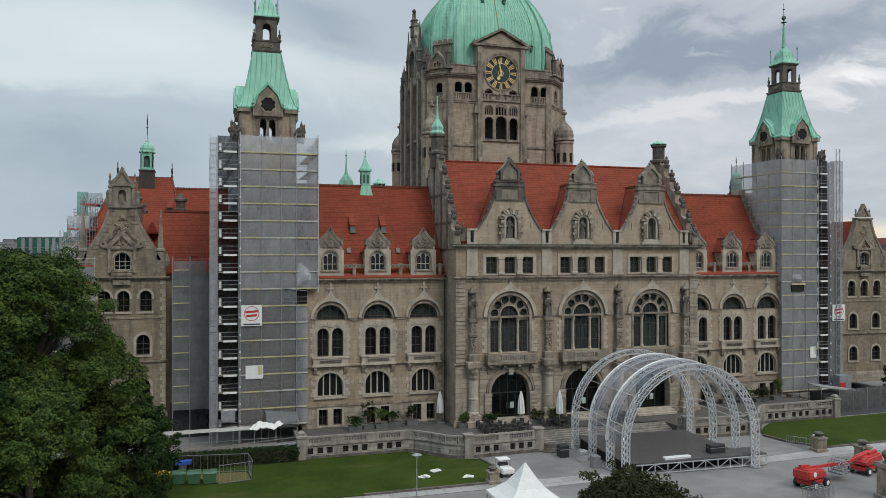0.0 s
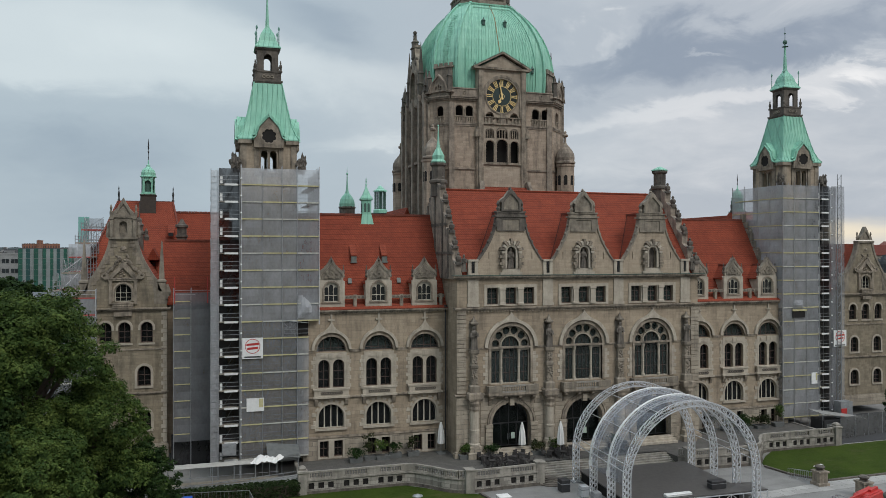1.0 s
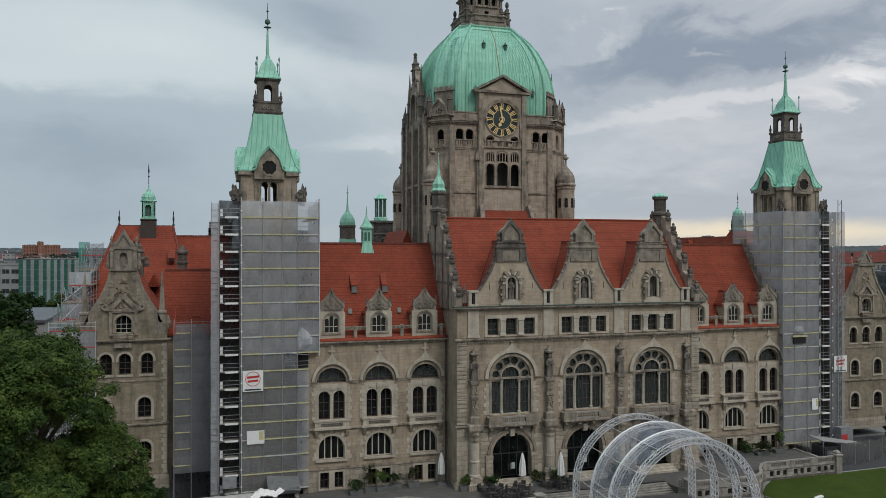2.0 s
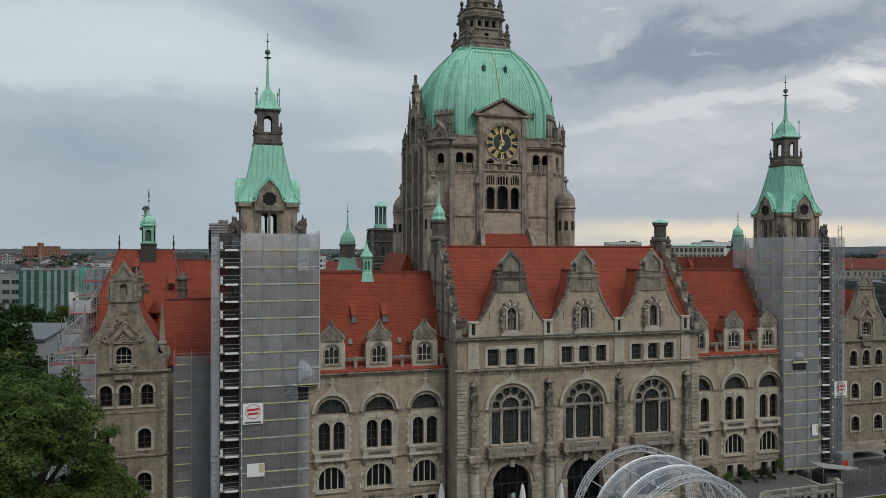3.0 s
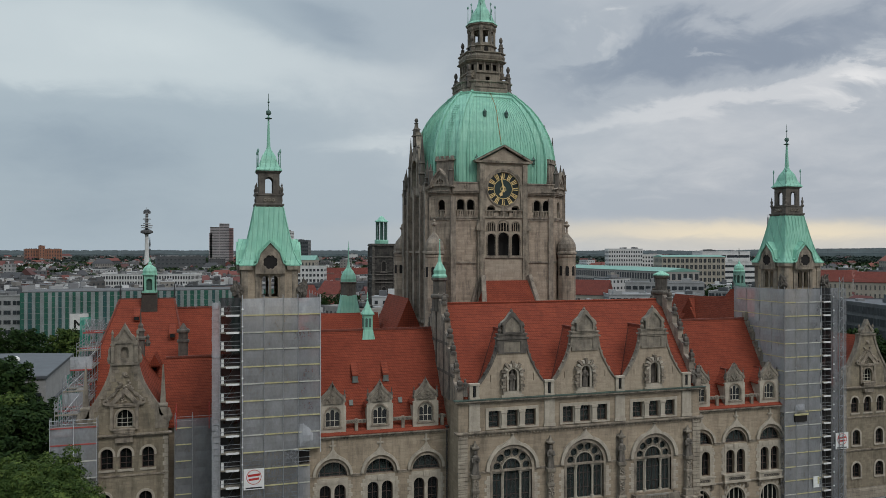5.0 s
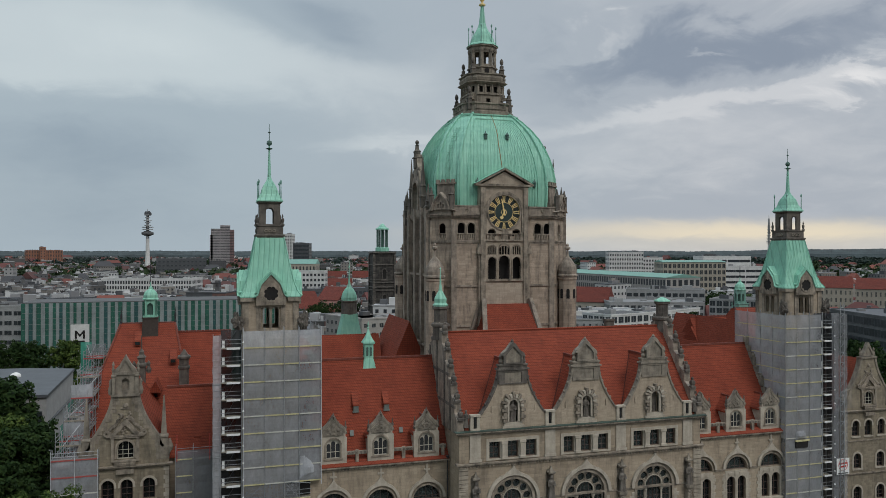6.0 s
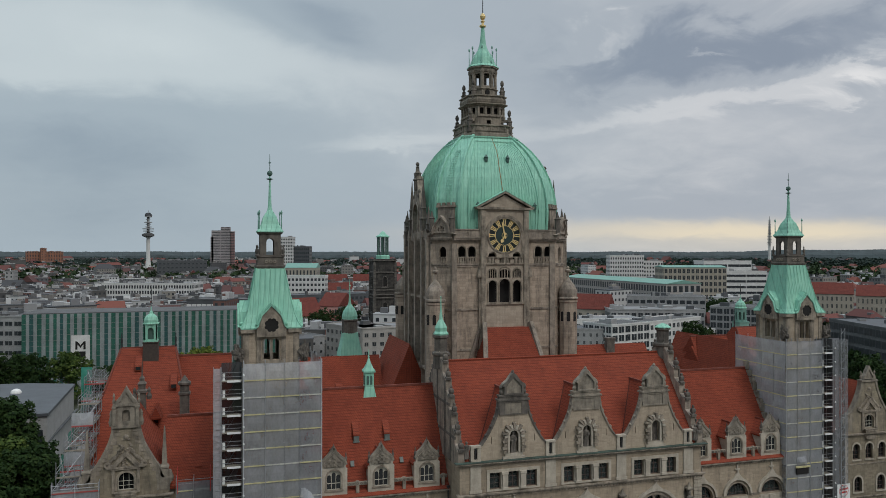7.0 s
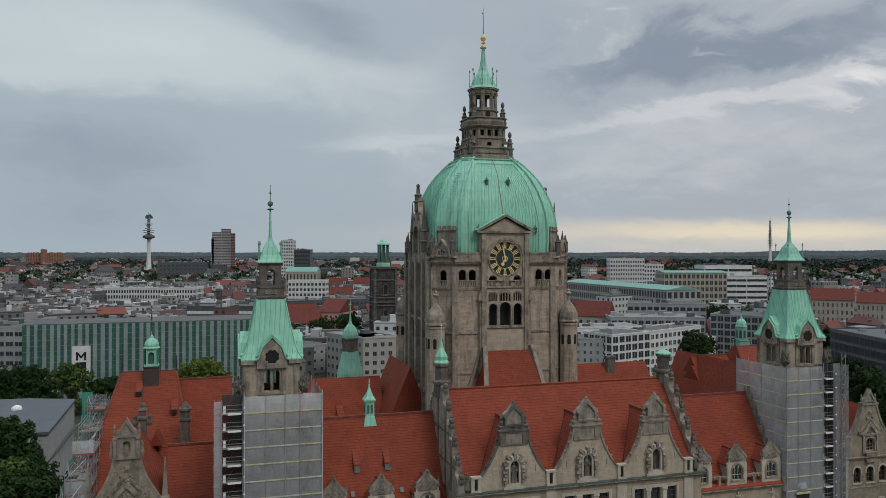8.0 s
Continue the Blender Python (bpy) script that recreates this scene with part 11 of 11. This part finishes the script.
block((187.5, 154.0), (172.0, 100.0), 40, 22.5, 6, plain("grey_slab_edge", (0.085, 0.09, 0.095), 0.5, 0, 0.3, 0.3), SLATE_ROOF, "dark glass office block with roof terraces", bays=16, bays_side=10, win=0.92, tall=0.75)
block((141.0, 292.0), (156.4, 277.0), 16, 18, 4, BEIGE_WALL, RED_ROOF, "hall with a steep red roof", "hall", bays=5, win=0.4, tall=0.5, pitched=8)
block((232.8, 410.6), (273.0, 398.4), 18, 25.5, 6, CONCRETE, FLAT_ROOF, "low white office with flat roof", bays=12, win=0.65, tall=0.5, each=False)
block((177.0, 291.6), (214.0, 270.0), 20, 24, 6, GREY_WALL, FLAT_ROOF, "grey office with window bands", bays=12, win=0.75, tall=0.5, each=False)
block((112.0, 236.0), (150.0, 232.0), 18, 17, 4, CONCRETE, PALE_ROOF, "low white office with flat roof", bays=10, win=0.65, tall=0.5, each=False)
block((96.0, 300.0), (130.0, 296.0), 20, 19, 5, GREY_WALL, FLAT_ROOF, "grey office with window bands", bays=12, win=0.7, tall=0.5, each=False)
# left of the dome
block((-1.6, 238.0), (9.3, 212.7), 16, 18, 5, STONE_GREY, PALE_ROOF, "pale stone office with square windows", bays=8, bays_side=5, win=0.5, tall=0.5)
block((9.6, 212.4), (46.0, 216.0), 20, 18, 5, STONE_GREY, PALE_ROOF, "pale stone office with square dark windows", bays=11, bays_side=6, win=0.55, tall=0.5)
block((-10.0, 250.0), (0.0, 255.0), 14, 11, 3, GREY_WALL, FLAT_ROOF, "plain grey box building", bays=3, win=0.3, tall=0.3, each=False)
block((14.0, 392.0), (26.0, 384.0), 26, 15, 4, PINK_WALL, RED_ROOF, "pink gabled house with a red roof", "house", bays=4, win=0.35, tall=0.45, pitched=8, each=False)
block((-8.0, 372.0), (14.0, 380.0), 14, 14, 4, BEIGE_WALL, RED_ROOF, "row house with a red tiled roof", "house", bays=8, win=0.35, tall=0.45, pitched=7, each=False)
block((-22.0, 330.0), (10.0, 342.0), 14, 13, 4, BEIGE_WALL, RED_ROOF, "row house with a dark red roof", "house", bays=9, win=0.35, tall=0.45, pitched=7, each=False)
block((0.0, 440.0), (70.0, 452.0), 18, 19, 5, DARK_WALL, SLATE_ROOF, "long dark office with dark flat roof", bays=22, win=0.6, tall=0.5, each=False)
block((-140.0, 232.0), (-117.0, 226.0), 24, 25, 7, GREY_WALL, FLAT_ROOF, "grey office with dark window bands", bays=7, win=0.85, tall=0.5)

block((18.3, 684.3), (48.3, 675.2), 24, 33.4, 3, BEIGE_WALL, OLD_COPPER, "pale concert hall with green copper roof", "concert_hall", bays=9, win=0.4, tall=0.7, each=False, pitched=4.5)
block((8.1, 541.0), (37.8, 532.0), 16, 29.5, 7, CONCRETE, OLD_COPPER, "white office with a green flat roof", bays=10, win=0.6, tall=0.5, each=False, extra=False)
block((76.0, 813.0), (100.0, 805.0), 14, 14.5, 4, CONCRETE, RED_ROOF, "white house with a red tiled roof", "house", bays=7, win=0.35, tall=0.45, pitched=8, each=False)
block((44.0, 619.0), (73.0, 610.0), 14, 13.5, 4, CONCRETE, RED_ROOF, "long white house with a red tiled roof", "house", bays=8, win=0.35, tall=0.45, pitched=7, each=False)
block((109.0, 811.0), (132.0, 804.0), 14, 14.5, 4, CONCRETE, RED_ROOF, "white house with a red tiled roof", "house", bays=6, win=0.35, tall=0.45, pitched=8, each=False)
block((-141.6, 607.2), (-68.0, 585.0), 30, 22.5, 5, CONCRETE, PALE_ROOF, "white office with close-set windows", bays=34, win=0.6, tall=0.6, each=False)
block((-64.0, 364.4), (-20.0, 351.0), 22, 22, 5, DARK_WALL, FLAT_ROOF, "low dark car park with open decks", bays=16, win=0.92, tall=0.4, glass=CONCRETE, each=False)


def church_tower():
    """Roofless church tower with an open copper lantern."""
    x, y = 35.0, 292.0
    ob = thing("church_tower", "dark ruined church tower with an open green copper lantern", "church tower")
    bm = bmesh.new()
    square(bm, [(5.9, G), (5.9, 18), (5.6, 18.3), (5.6, 31), (5.8, 31.3), (5.5, 31.6), (5.5, 44.6), (5.9, 44.9), (5.9, 45.8)], (x, y))
    part("shaft", bm, stone("blackened_masonry", (0.062, 0.055, 0.048), (0.020, 0.018, 0.016), (0.018, 0.02, 0.018), 1.1, 2.2, 0.9, 0.3), ob)
    # black plates paint the shade of the tower's openings
    bm = bmesh.new()
    for a in range(4):
        m = Matrix.Translation((x, y, 0)) @ Matrix.Rotation(a * math.pi / 2, 4, "Z")
        for z, out in ((18.8, 5.75), (31.8, 5.62)):
            plate(bm, arch(0, z, 1.9, z + 3.9, 8), (), -out, -5.2, m)
    part("louvre", bm, DARKVOID, ob)
    band = stone("sooty_dressed_stone", (0.125, 0.112, 0.096), (0.045, 0.040, 0.035), (0.03, 0.03, 0.027), 0.6, 1.5, 0.7, 0.5)
    bm = bmesh.new()
    for a in range(4):
        m = Matrix.Translation((x, y, 0)) @ Matrix.Rotation(a * math.pi / 2, 4, "Z")
        for z in (18.8, 31.8):
            plate(bm, arch(0, z - 0.3, 2.9, z + 3.9, 8), [arch(0, z, 1.9, z + 3.9, 8)], -5.95, -5.2, m)
            plate(bm, rect(-1.9, 1.9, z - 0.9, z - 0.3), (), -6.1, -5.2, m)
    parts("window_surround", bm, band, ob)
    bm = bmesh.new()
    for z, r in ((17.6, 6.35), (25.6, 6.2), (27.2, 6.25), (29.6, 6.15), (38.6, 6.0), (44.7, 6.25)):
        square(bm, [(5.0, z), (r, z + 0.1), (r, z + 0.45), (5.4, z + 0.75)], (x, y))
    parts("string_course", bm, band, ob)
    bm = bmesh.new()
    for sx in (-1, 1):
        for sy in (-1, 1):
            square(bm, [(0.75, G), (0.75, 25.5), (0.62, 26.0), (0.62, 43.5), (0.2, 44.6)], (x + sx * 5.45, y + sy * 5.45))
    parts("corner_buttress", bm, band, ob)
    bm = bmesh.new()
    turned(bm, [(3.6, 45.8), (3.6, 47.5), (3.2, 47.8)], (x, y), 8, 22.5)
    part("lantern_base", bm, COPPER, ob)
    for k in range(8):
        a = radians(22.5 + 45 * k)
        tube(ob, (x + 2.7 * math.cos(a), y + 2.7 * math.sin(a), 47.6), (x + 2.7 * math.cos(a), y + 2.7 * math.sin(a), 57.2), "lantern_post", 0.55, COPPER_TRIM)
    bm = bmesh.new()
    turned(bm, [(1.0, 47.6), (1.0, 57.0)], (x, y), 8)
    part("bell_frame", bm, COPPER_TRIM, ob)
    bm = bmesh.new()
    turned(bm, [(3.6, 57.0), (3.5, 57.6), (2.0, 58.4), (1.6, 59.0), (0.9, 59.8), (0.2, 60.2)], (x, y), 8, 22.5)
    part("lantern_roof", bm, COPPER, ob)


church_tower()


def tv_tower(x, y, h, slim=False):
    ob = thing("telecom_tower", "slender concrete telecommunications tower on the skyline", "tower", group="telecom towers")
    bm = bmesh.new()
    turned(bm, [(7.5, G), (4.6, 40), (3.8, h * 0.62)], (x, y), 14)
    part("shaft", bm, CONCRETE, ob)
    if not slim:
        bm = bmesh.new()
        turned(bm, [(5, h * 0.56), (14, h * 0.585), (14, h * 0.615), (6, h * 0.64)], (x, y), 20)
        part("platform", bm, FLAT_ROOF, ob)
        for f, r in ((0.66, 12), (0.695, 13), (0.725, 8), (0.77, 6), (0.80, 9), (0.85, 5), (0.89, 8)):
            bm = bmesh.new()
            turned(bm, [(r, h * f), (r, h * f + 1.8)], (x, y), 12)
            part("antenna_ring", bm, GREY_WALL, ob)
        for a, f, r in ((0.3, 0.915, 4.4), (2.6, 0.92, 4.0), (4.2, 0.93, 4.2), (5.4, 0.94, 3.4)):
            bm = bmesh.new()
            loft(bm, [[(x + 5 * math.cos(a) + p * r * math.cos(b), y + 5 * math.sin(a) + q, h * f + p * r * math.sin(b)) for b in (k * math.pi / 5 for k in range(10))] for p, q in ((0.3, 1.6), (1.0, 0.0), (0.9, -0.4))])
            part("dish", bm, SLATE_ROOF, ob)
    else:
        for k in range(14):
            f = 0.44 + 0.03 * k
            bm = bmesh.new()
            turned(bm, [(8.5 - 0.35 * k, h * f), (8.5 - 0.35 * k, h * f + 1.8)], (x, y), 8)
            part("antenna_ring", bm, GREY_WALL, ob)
    bm = bmesh.new()
    turned(bm, [(3.6, h * 0.6), (3.0, h * 0.93), (0.8, h * 0.95), (0.5, h)], (x, y), 10)
    part("mast", bm, GREY_WALL, ob)


tv_tower(-207.0, 1838.0, 149.0)
tv_tower(1778.0, 2075.0, 172.0, True)


RED_EDGE = plain("dull_red_panel", (0.30, 0.19, 0.18), 0.85, 0, 0.15, 0.05)


def high_rise():
    ob = thing("high_rise", "stepped concrete high-rise with balcony bands", "high-rise")
    x, y = -36.0, 1690.0
    for dx, w, h in ((-15, 20, 98), (6, 22, 106), (21, 10, 96), (-24, 6, 84)):
        bm = bmesh.new()
        box(bm, x + dx - w / 2, x + dx + w / 2, y, y + 26, G, h)
        part("wall", bm, RED_EDGE if dx > 20 else BROWN_WALL, ob)
        for j in range(int(h / 3.6)):
            bm = bmesh.new()
            box(bm, x + dx - w / 2 + 0.6, x + dx + w / 2 - 0.6, y - 0.8, y, 3.0 + 3.6 * j, 4.1 + 3.6 * j)
            part("window_band", bm, CITY_GLASS, ob)


high_rise()
block((-600.0, 2440.0), (-504.0, 2469.0), 40, 50, 12, ORANGE_WALL, FLAT_ROOF, "orange slab office on the skyline", bays=14, win=0.5, tall=0.5, each=False)
block((-560.0, 2436.0), (-545.0, 2440.0), 40, 60, 12, ORANGE_WALL, FLAT_ROOF, "orange stair tower of the slab office", bays=2, win=0.3, tall=0.4, each=False)
block((-160.0, 1490.0), (-68.0, 1500.0), 60, 32, 4, DARK_WALL, SLATE_ROOF, "dark flat-roofed hall on the skyline", "hall", bays=12, win=0.5, tall=0.3, each=False)
block((33.0, 930.5), (48.1, 926.0), 20, 69, 16, CONCRETE, FLAT_ROOF, "white tower block on the skyline", "tower_block", bays=5, win=0.6, tall=0.5, each=False)
block((44.8, 874.7), (63.9, 869.0), 20, 56, 12, DARK_WALL, FLAT_ROOF, "dark glass tower block", "tower_block", bays=8, win=0.85, tall=0.5, each=False)

# ---- the fields of smaller roofs
EYE = (-46.71, -90.0)
AHEAD = (math.sin(radians(16.8)), math.cos(radians(16.8)))
TAKEN = []
for ob in list(scene.objects):
    if ob.parent is None and ob.get("category") in ("building", "high-rise", "church tower"):
        for kid in ob.children:
            if kid.name.startswith(("wall", "shaft")):
                xs = [v.co.x for v in kid.data.vertices]
                ys = [v.co.y for v in kid.data.vertices]
                TAKEN.append((min(xs) - 4, max(xs) + 4, min(ys) - 4, max(ys) + 4))

TAKEN.append((-175.0, -60.0, 1180.0, 1500.0))


def city_spot(rnd, near, far, side=1.0):
    """A free place in the wedge of city that lies behind the town hall."""
    for _ in range(30):
        d = near + (far - near) * rnd.random() ** 1.1
        off = rnd.uniform(-0.72, 0.72) * d
        x = EYE[0] + AHEAD[0] * d + AHEAD[1] * off
        y = EYE[1] + AHEAD[1] * d - AHEAD[0] * off
        if y > 235 and not any(a < x < b and c < y < e for a, b, c, e in TAKEN):
            return x, y, d
    return None


FAR_WALL = varied("far_wall_tones", ((0.54, 0.536, 0.525), (0.19, 0.175, 0.16), (0.58, 0.576, 0.565), (0.12, 0.12, 0.125), (0.26, 0.24, 0.21), (0.33, 0.325, 0.315), (0.08, 0.078, 0.08), (0.16, 0.085, 0.07), (0.50, 0.50, 0.49), (0.10, 0.096, 0.092), (0.23, 0.215, 0.195), (0.15, 0.145, 0.14)))
FAR_FLAT = varied("far_flat_roof_tones", ((0.20, 0.20, 0.205), (0.07, 0.073, 0.078), (0.36, 0.36, 0.36), (0.11, 0.11, 0.11), (0.26, 0.26, 0.26), (0.05, 0.053, 0.058), (0.14, 0.135, 0.13), (0.50, 0.50, 0.49), (0.085, 0.082, 0.08), (0.10, 0.10, 0.105)))
FAR_PITCH = varied("far_pitched_roof_tones", ((0.15, 0.045, 0.034), (0.115, 0.036, 0.03), (0.19, 0.058, 0.040), (0.085, 0.036, 0.032), (0.13, 0.042, 0.034), (0.055, 0.054, 0.057)))
FAR_LEAF = foliage("far_tree_tones", (0.014, 0.028, 0.012), (0.030, 0.050, 0.022), (0.055, 0.078, 0.032))
WOOD = foliage("far_wood_tones", (0.022, 0.036, 0.030), (0.034, 0.050, 0.042), (0.046, 0.062, 0.052))


def add_box(v, f, c, s, x0, x1, y0, y1, z0, z1, cx, cy):
    k = len(v)
    for z in (z0, z1):
        for x, y in ((x0, y0), (x1, y0), (x1, y1), (x0, y1)):
            v.append((cx + x * c - y * s, cy + x * s + y * c, z))
    f += [(k + 3, k + 2, k + 1, k), (k + 4, k + 5, k + 6, k + 7), (k, k + 1, k + 5, k + 4), (k + 1, k + 2, k + 6, k + 5), (k + 2, k + 3, k + 7, k + 6), (k + 3, k, k + 4, k + 7)]


def add_pane(v, f, c, s, x0, x1, y0, y1, z0, z1, cx, cy):
    k = len(v)
    for x, y, z in ((x0, y0, z0), (x1, y1, z0), (x1, y1, z1), (x0, y0, z1)):
        v.append((cx + x * c - y * s, cy + x * s + y * c, z))
    f.append((k, k + 1, k + 2, k + 3))


def city_field(name, count, near, far, seed, red, windows=True):
    """Many houses in one mesh for each surface."""
    rnd = random.Random(seed)
    wall, flat, pitch, glass = ([], []), ([], []), ([], []), ([], [])
    for _ in range(count):
        spot = city_spot(rnd, near, far)
        if not spot:
            continue
        cx, cy, d = spot
        if d > 900 and (cx - EYE[0]) * AHEAD[1] - (cy - EYE[1]) * AHEAD[0] > 0.02 * d and rnd.random() < min(0.85, 0.35 + (d - 900) / 2000):
            continue
        grow = 1.0 + max(0, d - 500) / 2200
        w, dp, h = rnd.uniform(7, 24) * grow, rnd.uniform(6, 14) * grow, rnd.uniform(6, 13) + (d > 600) * rnd.uniform(0, 5)
        if rnd.random() < 0.05:
            h += rnd.uniform(6, 16)
        a = radians(rnd.choice((0, 90, 20, -25, 70, 12)) + rnd.uniform(-6, 6))
        c, s = math.cos(a), math.sin(a)
        add_box(*wall, c, s, -w / 2, w / 2, -dp / 2, dp / 2, G - 0.3, h, cx, cy)
        east = (cx - EYE[0]) * AHEAD[1] - (cy - EYE[1]) * AHEAD[0]
        if rnd.random() < red * (0.35 if east < -0.1 * d else 1.2):
            k = len(pitch[0])
            rise = dp * rnd.uniform(0.35, 0.55)
            hip = rnd.choice((0, 0, dp * 0.35))
            for x, y, z in ((-w / 2 - 0.5, -dp / 2 - 0.5, h), (w / 2 + 0.5, -dp / 2 - 0.5, h), (w / 2 + 0.5, dp / 2 + 0.5, h), (-w / 2 - 0.5, dp / 2 + 0.5, h), (-w / 2 + hip, 0, h + rise), (w / 2 - hip, 0, h + rise)):
                pitch[0].append((cx + x * c - y * s, cy + x * s + y * c, z))
            pitch[1].extend([(k, k + 1, k + 5, k + 4), (k + 2, k + 3, k + 4, k + 5), (k + 1, k + 2, k + 5), (k + 3, k, k + 4), (k + 3, k + 2, k + 1, k)])
        else:
            add_box(*flat, c, s, -w / 2 - 0.2, w / 2 + 0.2, -dp / 2 - 0.2, dp / 2 + 0.2, h, h + 0.5, cx, cy)
            for _ in range(rnd.randint(2, 6)):
                x, y, q = rnd.uniform(-0.45, 0.3) * w, rnd.uniform(-0.45, 0.25) * dp, rnd.uniform(1.2, 6)
                add_box(*(flat if rnd.random() < 0.5 else wall), c, s, x, x + q, y, y + q * 0.7, h + 0.5, h + rnd.uniform(1.5, 4.0), cx, cy)
        if windows:
            rows, cols = max(2, int(h / 3.6)), max(3, int(w / 3.4))
            side = max(2, int(dp / 3.4))
            for j in range(rows):
                z = G + 1.3 + (h - G) / rows * j
                for i in range(cols):
                    x = -w / 2 + w * (i + 0.5) / cols
                    for y in (-dp / 2 - 0.06, dp / 2 + 0.06):
                        add_pane(*glass, c, s, x - 0.75, x + 0.75, y, y, z, z + 1.7, cx, cy)
                for i in range(side):
                    y = -dp / 2 + dp * (i + 0.5) / side
                    for x in (-w / 2 - 0.06, w / 2 + 0.06):
                        add_pane(*glass, c, s, x, x, y - 0.75, y + 0.75, z, z + 1.7, cx, cy)
    ob = thing(name, "crowded city roofs, flat grey and pitched red", "city houses", kind="stuff")
    for label, (v, f), mat in (("walls", wall, FAR_WALL), ("flat_roofs", flat, FAR_FLAT), ("pitched_roofs", pitch, FAR_PITCH), ("glazing", glass, CITY_GLASS)):
        if v:
            raw(label, v, f, mat, ob)["kind"] = "stuff"


city_field("city_houses", 1050, 300, 760, 11, 0.24)
city_field("far_city_houses", 1500, 650, 1500, 12, 0.28)
city_field("skyline_houses", 2200, 1300, 3300, 13, 0.42, False)


def far_trees(name, count, near, far, seed, size, material, label, blades=60):
    rnd = random.Random(seed)
    cs = []
    for _ in range(count):
        spot = city_spot(rnd, near, far)
        if spot:
            r = rnd.uniform(0.6, 1.2) * size
            for _ in range(3):
                cs.append((spot[0] + rnd.uniform(-1, 1) * size, spot[1] + rnd.uniform(-1, 1) * size, G + rnd.uniform(0.7, 1.5) * size, r))
    r = np.random.RandomState(seed)
    pts = []
    for x, y, z, rad in cs:
        d = r.normal(size=(blades, 3))
        d /= np.linalg.norm(d, axis=1)[:, None]
        pts.append(np.array((x, y, z)) + d * rad * r.uniform(0.7, 1.05, (blades, 1)))
    v, f = leaves(np.vstack(pts), size * 0.42, seed)
    ob = raw(name, v, f, material)
    tagged(ob, label, "trees", kind="stuff")


far_trees("street_trees", 230, 290, 800, 21, 5.5, FAR_LEAF, "street trees between the city houses", 110)
far_trees("far_street_trees", 600, 700, 2000, 22, 7.0, FAR_LEAF, "distant trees between the city houses", 40)
far_trees("mid_woods", 900, 1000, 2200, 24, 9.0, FAR_LEAF, "dark wooded belt among the far houses", 34)
far_trees("edge_woods", 1400, 1900, 3600, 23, 11.0, WOOD, "dark woods at the edge of the city", 26)


def skyline_wood():
    """The wooded rim that closes the view, with low hills to the east."""
    rnd = random.Random(31)
    verts, faces = [], []
    n = 2400
    for k in range(n + 1):
        a = radians(-60 + 150 * k / n)
        d = 4300
        x, y = EYE[0] + d * math.sin(a), EYE[1] + d * math.cos(a)
        top = 50 + 3.5 * noise.noise((k * 0.024, 0, 0)) + 3.0 * noise.noise((k * 0.17, 3, 0)) + 2.6 * noise.noise((k * 0.73, 5, 0))
        deg = math.degrees(a)
        for mid, wide, hill in ((46.5, 3.2, 11), (41.5, 2.4, 9), (52.0, 4.0, 7)):
            top += hill * math.exp(-((deg - mid) / wide) ** 2)
        for f, back in ((0.0, 0), (0.6, 60), (1.0, 240)):
            verts.append((x + back * math.sin(a), y + back * math.cos(a), G - 1 + (top - G + 1) * f))
    for k in range(n):
        for j in range(2):
            a = k * 3 + j
            faces.append((a, a + 3, a + 4, a + 1))
    # the haze of distance is put into the woods' blue-grey colour
    tagged(raw("horizon_woods", verts, faces, plain("haze_tinted_woodland", (0.040, 0.053, 0.055), 1.0, 0, 0.5, 0.018)), "hazy wooded rim on the horizon", "backdrop", kind="structure")


skyline_wood()

# trees that stand close behind the town hall
for k, (x, y, h, r) in enumerate(((-118.0, 420.0, 15, 10), (-100.0, 412.0, 14, 10), (-132.0, 428.0, 14, 9), (-82.0, 330.0, 13, 8), (-112.0, 300.0, 12, 7), (22.0, 640.0, 16, 11), (-95.0, 190.0, 17, 7.5), (-84.0, 192.0, 11, 6), (-62.0, 196.0, 12, 6.5), (-52.0, 195.0, 16, 8.5), (-106.0, 182.0, 18, 8), (-118.0, 176.0, 20, 9), (-74.0, 140.0, 11, 6), (152.0, 196.0, 20, 8), (160.0, 205.0, 17, 7), (232.0, 262.0, 22, 10), (246.0, 300.0, 22, 11), (176.0, 222.0, 15, 7), (168.0, 170.0, 14, 7), (178.0, 140.0, 14, 8), (190.0, 128.0, 13, 8), (186.0, 110.0, 14, 8), (4.0, 300.0, 21, 8), (20.0, 310.0, 22, 9), (52.0, 318.0, 18, 8), (-8.0, 300.0, 18, 7), (120.0, 90.0, 15, 8), (110.0, 74.0, 14, 8), (132.0, 104.0, 14, 8), (150.0, 100.0, 18, 7), (160.0, 92.0, 17, 7), (147.0, 86.0, 16, 7), (164.0, 79.0, 17, 7))):
    tree((x, y), h, r, 200 + k, 0.40, 30, 0.12, LEAF_YELLOW if k in (8, 9, 12) else LEAF if k % 3 == 0 else LEAF_DARK, "broadleaf street tree with a rounded green crown", 40, "street trees")
